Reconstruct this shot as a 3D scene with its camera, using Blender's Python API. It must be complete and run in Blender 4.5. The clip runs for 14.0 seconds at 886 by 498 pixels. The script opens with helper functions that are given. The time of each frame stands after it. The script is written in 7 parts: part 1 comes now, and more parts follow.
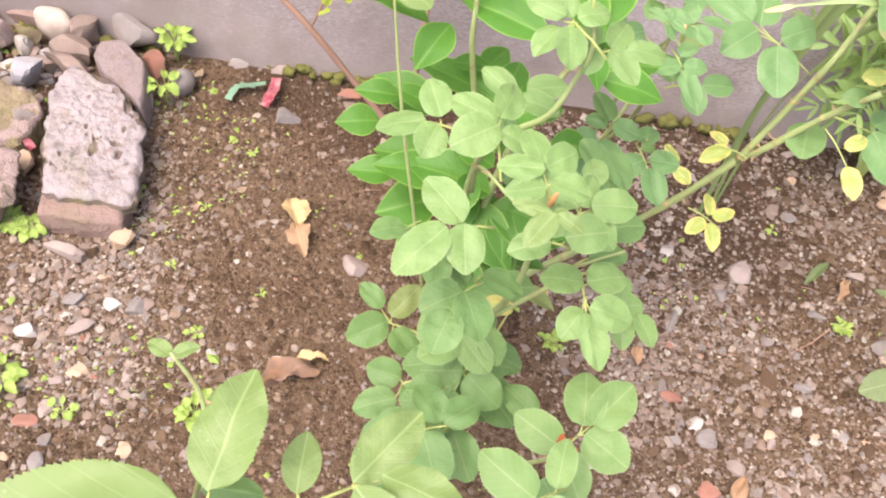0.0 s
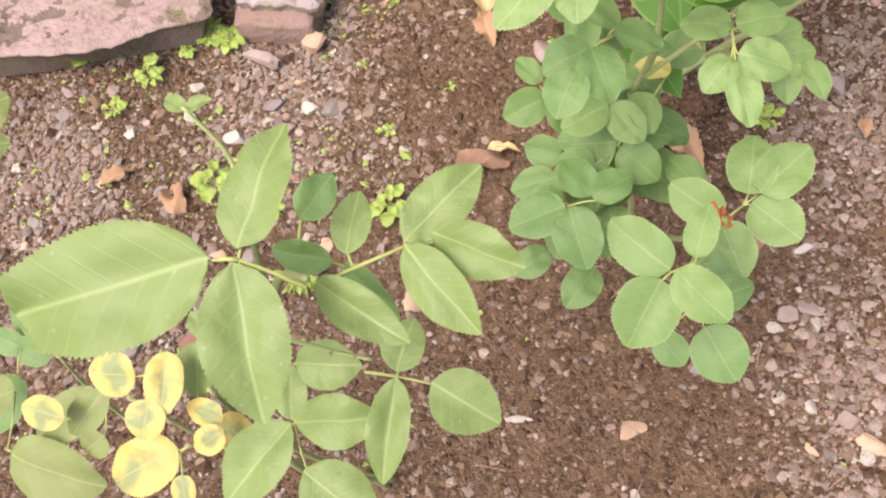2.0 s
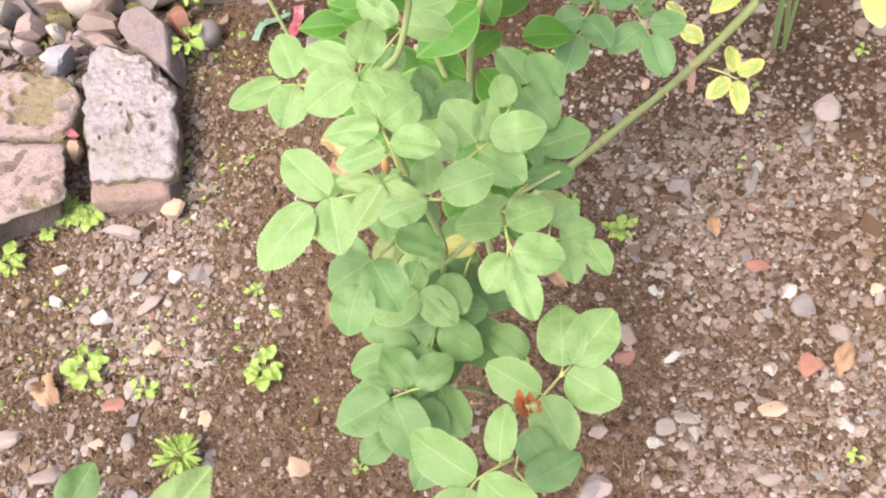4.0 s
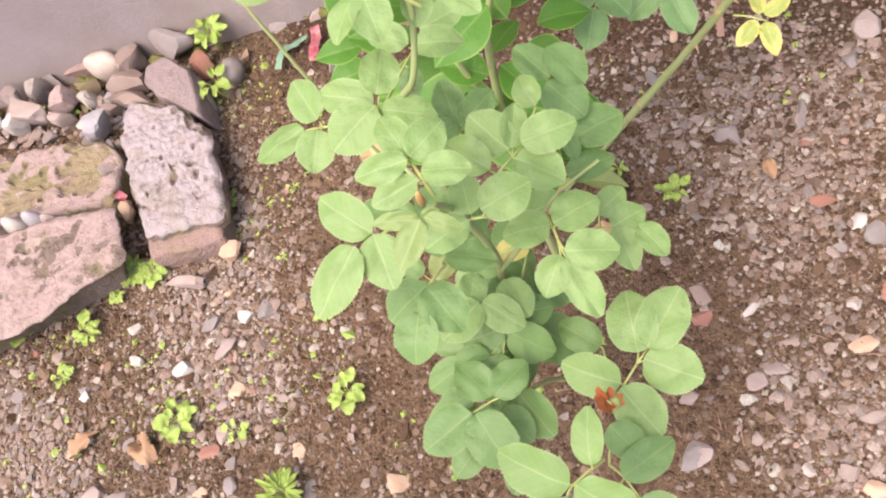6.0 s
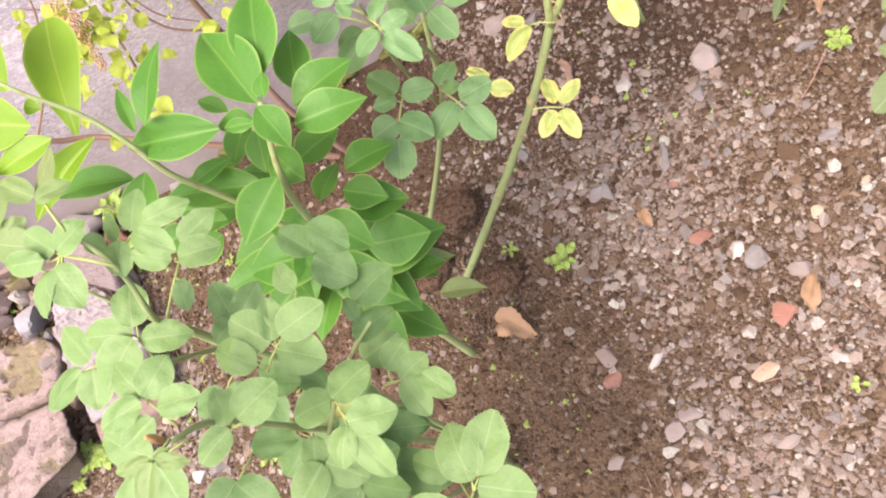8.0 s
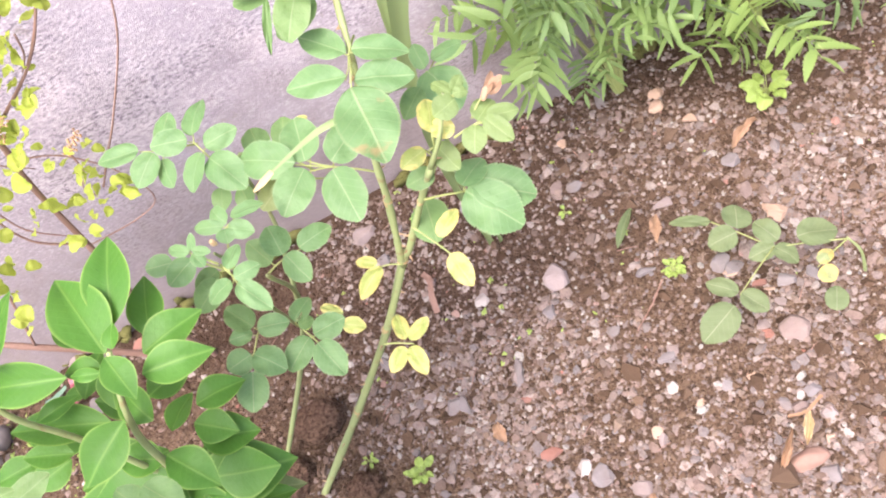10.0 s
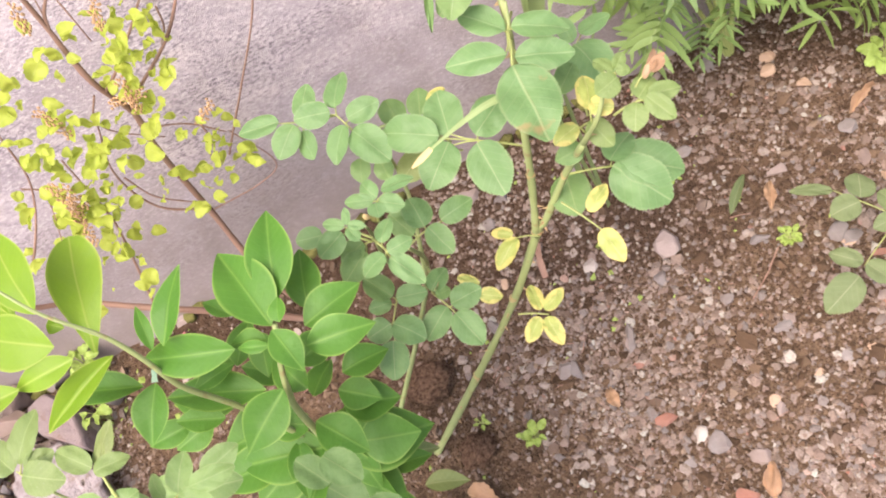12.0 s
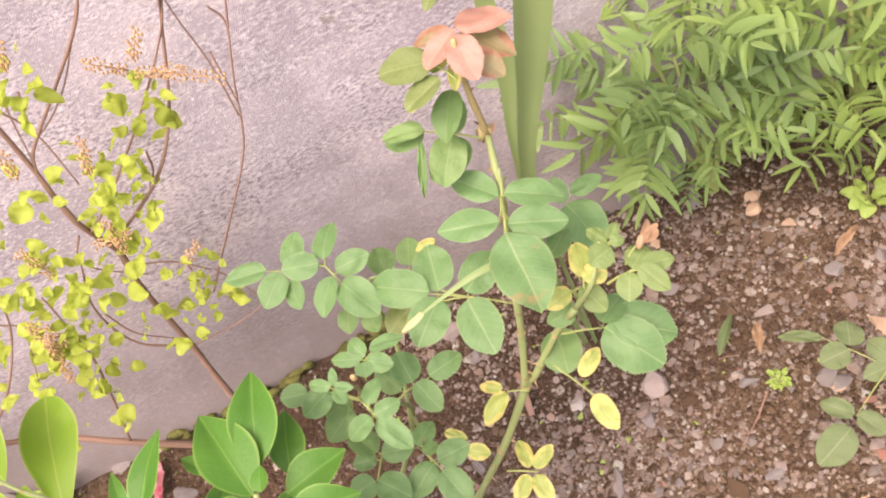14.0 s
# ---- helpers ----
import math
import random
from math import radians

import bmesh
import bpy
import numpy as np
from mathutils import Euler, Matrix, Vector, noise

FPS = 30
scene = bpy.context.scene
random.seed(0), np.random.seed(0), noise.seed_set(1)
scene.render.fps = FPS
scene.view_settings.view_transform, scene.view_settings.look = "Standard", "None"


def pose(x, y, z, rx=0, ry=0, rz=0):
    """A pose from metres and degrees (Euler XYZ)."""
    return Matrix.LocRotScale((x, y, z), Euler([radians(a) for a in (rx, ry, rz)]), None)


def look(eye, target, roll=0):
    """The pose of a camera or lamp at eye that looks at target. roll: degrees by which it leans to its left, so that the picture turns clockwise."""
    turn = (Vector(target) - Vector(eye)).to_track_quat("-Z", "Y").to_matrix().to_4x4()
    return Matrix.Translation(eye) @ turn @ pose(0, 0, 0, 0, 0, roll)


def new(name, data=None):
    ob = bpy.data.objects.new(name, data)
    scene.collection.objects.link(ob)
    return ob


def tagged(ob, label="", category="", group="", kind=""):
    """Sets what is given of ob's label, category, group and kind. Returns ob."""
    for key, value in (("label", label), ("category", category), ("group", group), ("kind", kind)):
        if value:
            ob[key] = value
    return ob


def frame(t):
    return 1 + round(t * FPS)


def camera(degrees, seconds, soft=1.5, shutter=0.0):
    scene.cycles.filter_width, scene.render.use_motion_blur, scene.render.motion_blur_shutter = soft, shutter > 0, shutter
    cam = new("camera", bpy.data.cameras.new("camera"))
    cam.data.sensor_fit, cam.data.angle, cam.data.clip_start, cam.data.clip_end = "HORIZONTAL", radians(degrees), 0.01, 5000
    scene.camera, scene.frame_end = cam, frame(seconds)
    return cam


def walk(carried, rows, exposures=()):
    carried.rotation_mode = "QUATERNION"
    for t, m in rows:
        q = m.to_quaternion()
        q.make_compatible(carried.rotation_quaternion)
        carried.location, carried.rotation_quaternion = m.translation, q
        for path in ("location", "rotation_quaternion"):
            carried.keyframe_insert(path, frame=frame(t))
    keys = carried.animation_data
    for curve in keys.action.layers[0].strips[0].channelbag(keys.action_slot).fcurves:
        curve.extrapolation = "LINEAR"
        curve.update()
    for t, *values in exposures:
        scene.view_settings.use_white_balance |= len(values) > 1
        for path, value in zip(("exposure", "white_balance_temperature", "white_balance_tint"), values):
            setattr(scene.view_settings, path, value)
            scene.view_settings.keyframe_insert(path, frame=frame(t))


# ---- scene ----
cam = camera(50.0, 14.0, soft=2.0)
PATH = [
    (0, (-0.049, 0.034, 1.033), (0.119, 1.265, -0.534), 8.5),
    (0.5, (-0.062, 0.058, 1.024), (-0.154, 1.13, -0.661), 0.3),
    (1, (-0.03, 0.053, 0.994), (-0.242, 1.011, -0.749), -7.1),
    (1.5, (-0.006, 0.038, 0.987), (-0.329, 0.95, -0.763), -13.2),
    (2, (0.033, 0.038, 0.982), (-0.331, 0.914, -0.778), -20.2),
    (2.5, (0.067, 0.031, 0.988), (-0.302, 0.935, -0.758), -21.6),
    (3, (0.11, 0.038, 1.007), (-0.195, 1.036, -0.699), -20.6),
    (3.5, (0.128, 0.077, 1.008), (-0.118, 1.115, -0.684), -20.9),
    (3.7, (0.123, 0.094, 1.003), (-0.108, 1.117, -0.7), -19.9),
    (5.8, (0.123, 0.138, 1.01), (-0.194, 1.179, -0.668), -31.4),
    (6, (0.134, 0.13, 1.006), (-0.234, 1.135, -0.683), -36.8),
    (6.5, (0.154, 0.119, 0.995), (-0.257, 1.084, -0.708), -41.5),
    (7, (0.184, 0.113, 0.996), (-0.28, 1.09, -0.687), -46.8),
    (7.5, (0.244, 0.118, 0.995), (-0.18, 1.153, -0.663), -49.3),
    (8, (0.303, 0.126, 1.001), (-0.063, 1.236, -0.621), -49.7),
    (8.5, (0.36, 0.134, 1.009), (0.092, 1.294, -0.599), -48.1),
    (9, (0.389, 0.141, 1.028), (0.267, 1.386, -0.533), -41.7),
    (9.2, (0.393, 0.134, 1.031), (0.317, 1.398, -0.518), -39.2),
    (11.3, (0.334, 0.153, 1.097), (0.346, 1.385, -0.478), -31.6),
    (11.5, (0.33, 0.155, 1.102), (0.332, 1.398, -0.465), -31.8),
    (12, (0.318, 0.184, 1.098), (0.183, 1.395, -0.488), -38.8),
    (12.5, (0.32, 0.209, 1.104), (0.185, 1.471, -0.442), -35.9),
    (13, (0.324, 0.222, 1.1), (0.201, 1.446, -0.477), -35.9),
    (13.5, (0.332, 0.226, 1.118), (0.333, 1.554, -0.377), -31.9),
    (14, (0.341, 0.232, 1.119), (0.349, 1.555, -0.381), -32.7),
]
walk(cam, [(t, look(eye, target, roll)) for t, eye, target, roll in PATH],
     [(0.0, 1.8, 6700, 15), (1.5, 1.52, 7000, 19), (3.0, 1.7, 6700, 15), (3.6, 1.83, 6500, 12), (6.0, 1.7, 6800, 19), (6.7, 1.8, 6600, 15), (7.5, 1.82, 6600, 12), (8.0, 1.8, 6700, 17), (8.5, 2.03, 6600, 21), (9.0, 2.05, 6200, 24), (11.5, 1.72, 6700, 18), (14.0, 1.54, 7250, 22)])

# ---- light: a bright, thinly overcast sky ----
world = bpy.data.worlds.new("sky")
scene.world = world
world.use_nodes = True
wn, wl = world.node_tree.nodes, world.node_tree.links
sky = wn.new("ShaderNodeTexSky")
sky.sky_type, sky.sun_disc = "NISHITA", False
sky.sun_elevation, sky.sun_rotation = radians(62), radians(218)
sky.dust_density, sky.air_density = 5.0, 1.0
wn["Background"].inputs["Strength"].default_value = 0.15
wl.new(sky.outputs["Color"], wn["Background"].inputs["Color"])
sun = new("sun", bpy.data.lights.new("sun", "SUN"))
sun.data.energy, sun.data.angle, sun.data.color = 1.25, radians(42), (1.0, 0.95, 0.88)
sun.matrix_world = look((-0.7, -0.9, 2.2), (0, 0, 0))

# ---- materials ----
class Nodes:
    """Short hand for building a node material."""
    def __init__(self, name, rough=0.8, spec=0.3):
        self.m = bpy.data.materials.new(name)
        self.m.use_nodes = True
        self.t = self.m.node_tree
        self.b = self.t.nodes["Principled BSDF"]
        self.b.inputs["Roughness"].default_value = rough
        self.b.inputs["Specular IOR Level"].default_value = spec
        self.tc = self.t.nodes.new("ShaderNodeTexCoord")

    def link(self, a, b):
        self.t.links.new(a, b)

    def put(self, socket, v):
        if isinstance(v, (int, float)):
            socket.default_value = v
        elif isinstance(v, tuple):
            socket.default_value = (*v, 1.0)[:4] if len(v) == 3 and socket.type == "RGBA" else v
        else:
            self.link(v, socket)

    def math(self, op, a, b=0.0, c=0.0):
        n = self.t.nodes.new("ShaderNodeMath")
        n.operation = op
        for s, v in zip(n.inputs, (a, b, c)):
            self.put(s, v)
        return n.outputs[0]

    def shifted(self, coord="Object", amount=20.0):
        """Coordinates that differ from object to object."""
        info = self.t.nodes.new("ShaderNodeObjectInfo")
        n = self.t.nodes.new("ShaderNodeVectorMath")
        n.operation = "ADD"
        self.link(self.tc.outputs[coord], n.inputs[0])
        self.link(self.math("MULTIPLY", info.outputs["Random"], amount), n.inputs[1])
        return n.outputs[0]

    def noise(self, scale, detail=4.0, rough=0.55, vec=None, coord="Object"):
        n = self.t.nodes.new("ShaderNodeTexNoise")
        n.inputs["Scale"].default_value, n.inputs["Detail"].default_value, n.inputs["Roughness"].default_value = scale, detail, rough
        self.link(vec if vec is not None else self.tc.outputs[coord], n.inputs["Vector"])
        return n.outputs["Fac"]

    def voronoi(self, scale, vec=None, feature="F1"):
        n = self.t.nodes.new("ShaderNodeTexVoronoi")
        n.feature = feature
        n.inputs["Scale"].default_value = scale
        self.link(vec if vec is not None else self.tc.outputs["Object"], n.inputs["Vector"])
        return n.outputs["Distance"]

    def ramp(self, fac, *stops):
        n = self.t.nodes.new("ShaderNodeValToRGB")
        e = n.color_ramp.elements
        while len(e) < len(stops):
            e.new(0.5)
        for el, (p, c) in zip(e, stops):
            el.position = p
            el.color = (*c, 1.0) if isinstance(c, tuple) else (c, c, c, 1.0)
        self.put(n.inputs["Fac"], fac)
        return n.outputs["Color"]

    def mix(self, fac, a, b, kind="MIX"):
        n = self.t.nodes.new("ShaderNodeMix")
        n.data_type, n.blend_type = "RGBA", kind
        self.put(n.inputs[0], fac)
        self.put(n.inputs[6], a)
        self.put(n.inputs[7], b)
        return n.outputs[2]

    def random(self):
        return self.t.nodes.new("ShaderNodeObjectInfo").outputs["Random"]

    def island(self):
        return self.t.nodes.new("ShaderNodeNewGeometry").outputs["Random Per Island"]

    def colour(self, v):
        self.put(self.b.inputs["Base Color"], v)

    def bump(self, height, strength=0.5, distance=0.002):
        n = self.t.nodes.new("ShaderNodeBump")
        n.inputs["Strength"].default_value, n.inputs["Distance"].default_value = strength, distance
        self.put(n.inputs["Height"], height)
        self.link(n.outputs["Normal"], self.b.inputs["Normal"])

    def thin(self, share, colour):
        """Lets part of the light through, as a leaf does."""
        tr = self.t.nodes.new("ShaderNodeBsdfTranslucent")
        self.put(tr.inputs["Color"], colour)
        ms = self.t.nodes.new("ShaderNodeMixShader")
        ms.inputs[0].default_value = share
        out = self.t.nodes["Material Output"]
        self.link(self.b.outputs[0], ms.inputs[1])
        self.link(tr.outputs[0], ms.inputs[2])
        self.link(ms.outputs[0], out.inputs["Surface"])


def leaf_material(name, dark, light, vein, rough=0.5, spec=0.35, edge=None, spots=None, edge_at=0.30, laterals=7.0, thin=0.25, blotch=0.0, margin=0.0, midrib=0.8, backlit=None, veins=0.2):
    """Green blade with a pale midrib, side veins, mottling, and, if wanted, a coloured rim or specks."""
    k = Nodes(name, rough, spec)
    vec = k.shifted()
    sep = k.t.nodes.new("ShaderNodeSeparateXYZ")
    k.link(k.tc.outputs["Object"], sep.inputs[0])
    ax = k.math("ABSOLUTE", sep.outputs["X"])
    base = k.mix(k.noise(2.2, 3, vec=vec), dark, light)
    base = k.mix(k.math("MULTIPLY", k.random(), 0.55), base, k.mix(0.5, base, light))
    base = k.mix(k.math("MULTIPLY", k.noise(30, 3, vec=vec), 0.25), base, dark)
    rib = k.math("SUBTRACT", 1.0, k.math("MULTIPLY", ax, 60.0))
    rib = k.math("MAXIMUM", rib, 0.0)
    run = k.math("SUBTRACT", sep.outputs["Y"], k.math("MULTIPLY", ax, 0.9))
    saw = k.math("PINGPONG", k.math("MULTIPLY", run, laterals), 0.5)
    side = k.math("MAXIMUM", k.math("SUBTRACT", 1.0, k.math("MULTIPLY", saw, 12.0)), 0.0)
    col = k.mix(k.math("MULTIPLY", side, veins), base, vein)
    col = k.mix(k.math("MULTIPLY", rib, midrib), col, vein)
    if edge:
        ey = k.math("ABSOLUTE", k.math("SUBTRACT", sep.outputs["Y"], 0.45))
        rim = k.math("ADD", k.math("MULTIPLY", ax, 1.5), k.math("MULTIPLY", ey, 0.9))
        rim = k.math("SUBTRACT", k.math("ADD", k.math("MULTIPLY", rim, 0.75), k.math("MULTIPLY", k.noise(1.7, 5, 0.55, vec=vec), 1.6)), 0.22)
        col = k.mix(k.ramp(rim, (edge_at + 0.46, 0.0), (edge_at + 0.74, 1.0)), col, edge)
    if blotch:
        col = k.mix(k.ramp(k.noise(3.0, 4, vec=vec), (0.58, 0.0), (0.66, blotch)), col, (0.32, 0.17, 0.085))
    if margin:
        uvs = k.t.nodes.new("ShaderNodeSeparateXYZ")
        k.link(k.tc.outputs["UV"], uvs.inputs[0])
        rimmed = k.math("ABSOLUTE", k.math("SUBTRACT", uvs.outputs["X"], 0.5))
        col = k.mix(k.ramp(rimmed, (0.44, 0.0), (0.49, margin)), col, vein)
    if spots:
        sp = k.voronoi(9.0, vec)
        col = k.mix(k.ramp(sp, (0.05, 0.55), (0.14, 0.0)), col, spots)
    k.colour(col)
    k.bump(k.math("ADD", k.math("MULTIPLY", side, 0.6), k.math("ADD", rib, k.math("MULTIPLY", k.noise(9, 2, vec=vec), 0.4))), 0.14, 0.02)
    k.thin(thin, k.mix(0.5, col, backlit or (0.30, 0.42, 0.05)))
    return k.m


ROSE = leaf_material("rose leaf", (0.106, 0.190, 0.062), (0.174, 0.272, 0.090), (0.25, 0.32, 0.15), rough=0.48, spec=0.30, margin=0.45)
ROSE_PALE = leaf_material("young rose leaf", (0.112, 0.172, 0.054), (0.165, 0.234, 0.076), (0.25, 0.33, 0.13), rough=0.48, spec=0.32, spots=(0.24, 0.31, 0.19))
# Darker copy of ROSE: shade put into the colour, mostly of inner, lower leaflets.
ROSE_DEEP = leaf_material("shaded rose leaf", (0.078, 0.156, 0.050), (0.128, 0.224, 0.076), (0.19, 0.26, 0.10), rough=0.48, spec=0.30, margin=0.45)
ROSE_COOL = leaf_material("blue-green rose leaf", (0.080, 0.172, 0.064), (0.136, 0.244, 0.092), (0.24, 0.33, 0.16), rough=0.48, spec=0.30, margin=0.45)
ROSE_SPOT = leaf_material("rose leaf with brown spots", (0.080, 0.170, 0.062), (0.136, 0.240, 0.090), (0.25, 0.32, 0.15), rough=0.48, spec=0.30, margin=0.45, blotch=0.55)
ROSE_YELLOW = leaf_material("yellowing rose leaf", (0.125, 0.168, 0.058), (0.18, 0.225, 0.075), (0.28, 0.31, 0.14), edge=(0.32, 0.31, 0.09), edge_at=0.58)
ROSE_DUSTY = leaf_material("dusty rose leaf", (0.098, 0.140, 0.060), (0.150, 0.190, 0.088), (0.24, 0.27, 0.15), rough=0.6, spec=0.25, edge=(0.20, 0.20, 0.085), edge_at=0.62)
ROSE_FADED = leaf_material("faded variegated rose leaf", (0.15, 0.20, 0.085), (0.21, 0.255, 0.11), (0.36, 0.36, 0.18), edge=(0.42, 0.345, 0.105), edge_at=0.34, blotch=0.15)
ROSE_LIME = leaf_material("yellow rose leaflet", (0.20, 0.27, 0.065), (0.30, 0.34, 0.095), (0.40, 0.40, 0.18), edge=(0.42, 0.38, 0.12), edge_at=0.40)
ROSE_RED = leaf_material("bronze red young leaf", (0.31, 0.145, 0.115), (0.42, 0.225, 0.175), (0.44, 0.26, 0.17), rough=0.4)
ROSE_BRONZE = leaf_material("olive bronze young leaf", (0.21, 0.17, 0.085), (0.30, 0.24, 0.13), (0.36, 0.28, 0.15), rough=0.45, edge=(0.28, 0.13, 0.08), edge_at=0.45)
CITRUS = leaf_material("citrus leaf", (0.036, 0.124, 0.015), (0.075, 0.196, 0.027), (0.20, 0.32, 0.07), rough=0.45, spec=0.24, laterals=10, margin=0.7, midrib=0.4, thin=0.22, veins=0.07)
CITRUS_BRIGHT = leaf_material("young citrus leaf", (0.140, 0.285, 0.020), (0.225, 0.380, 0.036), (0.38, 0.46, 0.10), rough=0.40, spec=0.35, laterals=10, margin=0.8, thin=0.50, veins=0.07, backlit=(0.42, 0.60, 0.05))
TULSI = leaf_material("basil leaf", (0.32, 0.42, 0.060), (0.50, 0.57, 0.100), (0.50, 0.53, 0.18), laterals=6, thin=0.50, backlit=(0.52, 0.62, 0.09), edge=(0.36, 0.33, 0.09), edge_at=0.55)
WEED = leaf_material("seedling leaf", (0.19, 0.29, 0.060), (0.30, 0.40, 0.090), (0.32, 0.42, 0.16), thin=0.3)
MARIGOLD = leaf_material("marigold leaf", (0.142, 0.240, 0.072), (0.238, 0.340, 0.116), (0.31, 0.40, 0.18), laterals=9, thin=0.35)
MARIGOLD_LIGHT = leaf_material("yellow-green marigold leaf", (0.165, 0.262, 0.070), (0.250, 0.355, 0.105), (0.38, 0.44, 0.16), laterals=9, thin=0.4)
MARIGOLD_DARK = leaf_material("darker marigold leaf", (0.092, 0.164, 0.054), (0.152, 0.232, 0.080), (0.26, 0.35, 0.15), laterals=9, thin=0.25)
BLADE = leaf_material("sword leaf", (0.18, 0.255, 0.10), (0.24, 0.31, 0.13), (0.24, 0.32, 0.15), laterals=0.01)
DRY = leaf_material("dry leaf", (0.20, 0.115, 0.068), (0.36, 0.23, 0.14), (0.38, 0.26, 0.16), rough=0.8, thin=0.1, blotch=0.5)
DRY_DARK = leaf_material("dark brown dry leaf", (0.13, 0.075, 0.050), (0.22, 0.135, 0.095), (0.26, 0.17, 0.12), rough=0.8, thin=0.1, blotch=0.4)
DRY_YELLOW = leaf_material("fallen yellow leaf", (0.40, 0.28, 0.13), (0.56, 0.43, 0.24), (0.55, 0.4, 0.2), rough=0.7, thin=0.1, blotch=0.4)


def bark_material(name, a, b, rough=0.6, scale=120.0, marks=None):
    k = Nodes(name, rough, 0.3)
    n = k.noise(scale, 4)
    c = k.mix(k.noise(18, 3), k.mix(n, a, b), a)
    if marks:
        c = k.mix(k.ramp(k.noise(70, 5), (0.58, 0.0), (0.68, 0.7)), c, marks)
    k.colour(c)
    k.bump(n, 0.4, 0.001)
    return k.m


CANE = bark_material("green rose cane", (0.215, 0.275, 0.105), (0.315, 0.345, 0.165), 0.6, marks=(0.22, 0.17, 0.08))
CANE_PALE = bark_material("pale leaf stalk", (0.24, 0.29, 0.09), (0.34, 0.36, 0.14), 0.5)
CANE_RED = bark_material("reddish shoot", (0.34, 0.20, 0.08), (0.40, 0.26, 0.10), 0.5)
CANE_TAN = bark_material("tan ripened cane", (0.34, 0.27, 0.12), (0.45, 0.36, 0.18), 0.5, marks=(0.30, 0.16, 0.09))
WOOD = bark_material("brown twig bark", (0.20, 0.118, 0.086), (0.33, 0.215, 0.165), 0.8)
THORN = bark_material("thorn", (0.36, 0.25, 0.13), (0.42, 0.30, 0.16), 0.5)
SPIKE = bark_material("dry flower spike", (0.42, 0.26, 0.13), (0.58, 0.40, 0.22), 0.8, 300.0)
RUST = bark_material("withered petals", (0.22, 0.06, 0.02), (0.44, 0.16, 0.04), 0.7, 300.0)

def shade_towards_wall(k, col):
    """Darkens soil in the bed along the wall: the shade there is put into its colour."""
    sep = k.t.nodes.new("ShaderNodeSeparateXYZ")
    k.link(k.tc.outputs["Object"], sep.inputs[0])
    near_wall = k.math("ADD", sep.outputs["Y"], k.math("MULTIPLY", k.noise(3.5, 4), 0.8))
    near_wall = k.math("ADD", near_wall, k.math("MULTIPLY", k.math("MINIMUM", k.math("SUBTRACT", sep.outputs["X"], 0.2), 0.0), 0.7))
    return k.mix(k.ramp(k.math("SUBTRACT", near_wall, 0.5), (0.64, 0.0), (0.84, 0.55)), col, (0.044, 0.025, 0.016))


k = Nodes("damp soil", 0.95, 0.15)
big, mid, fine = k.noise(2.4, 4), k.noise(28, 5), k.noise(260, 4)
soil_c = k.mix(big, (0.080, 0.049, 0.028), (0.140, 0.091, 0.056))
soil_c = k.mix(k.ramp(mid, (0.35, 0.0), (0.7, 0.75)), soil_c, (0.180, 0.122, 0.077))
soil_c = k.mix(k.ramp(fine, (0.30, 0.7), (0.55, 0.0)), soil_c, (0.045, 0.029, 0.020))
soil_c = k.mix(k.ramp(k.noise(700, 2), (0.62, 0.0), (0.74, 0.7)), soil_c, (0.300, 0.242, 0.183))
soil_c = k.mix(k.ramp(k.noise(150, 4, 0.65), (0.55, 0.0), (0.66, 0.65)), soil_c, (0.200, 0.141, 0.091))
soil_c = k.mix(k.ramp(k.noise(95, 4, 0.65), (0.36, 0.75), (0.50, 0.0)), soil_c, (0.045, 0.027, 0.017))
soil_c = shade_towards_wall(k, soil_c)
k.colour(soil_c)
k.bump(k.math("ADD", k.math("MULTIPLY", mid, 1.5), k.math("ADD", fine, k.noise(900, 2))), 0.9, 0.004)
SOIL = k.m

k = Nodes("soil crumbs", 0.95, 0.1)
k.colour(shade_towards_wall(k, k.ramp(k.island(), (0.0, (0.050, 0.031, 0.019)), (0.5, (0.100, 0.065, 0.041)), (0.85, (0.142, 0.098, 0.066)), (1.0, (0.205, 0.153, 0.112)))))
k.bump(k.noise(900, 3), 0.6, 0.002)
CRUMB = k.m


# damp=True also mixes in the shade painted towards the wall.
def gravel_material(name, *tones, damp=False):
    k = Nodes(name, 0.85, 0.25)
    tone = k.ramp(k.island(), *tones)
    grain = k.noise(420, 4)
    tone = k.mix(k.ramp(grain, (0.33, 0.45), (0.52, 0.0)), tone, (0.080, 0.053, 0.037))
    tone = k.mix(k.ramp(k.noise(90, 3), (0.52, 0.0), (0.72, 0.35)), tone, (0.105, 0.070, 0.047))
    k.colour(k.mix(0.75, tone, shade_towards_wall(k, tone)) if damp else tone)
    k.bump(grain, 0.5, 0.001)
    return k.m


GRAVEL = gravel_material("mixed gravel", (0.0, (0.111, 0.077, 0.058)), (0.2, (0.164, 0.127, 0.104)), (0.34, (0.146, 0.130, 0.122)),
                         (0.50, (0.208, 0.158, 0.132)), (0.66, (0.167, 0.118, 0.092)), (0.80, (0.234, 0.190, 0.162)), (0.93, (0.265, 0.226, 0.195)), (0.985, (0.307, 0.299, 0.261)), (1.0, (0.238, 0.094, 0.064)))
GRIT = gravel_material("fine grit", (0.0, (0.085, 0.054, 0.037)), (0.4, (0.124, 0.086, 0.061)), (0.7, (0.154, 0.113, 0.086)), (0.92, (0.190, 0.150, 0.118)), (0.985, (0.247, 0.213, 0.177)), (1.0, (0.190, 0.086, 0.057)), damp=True)


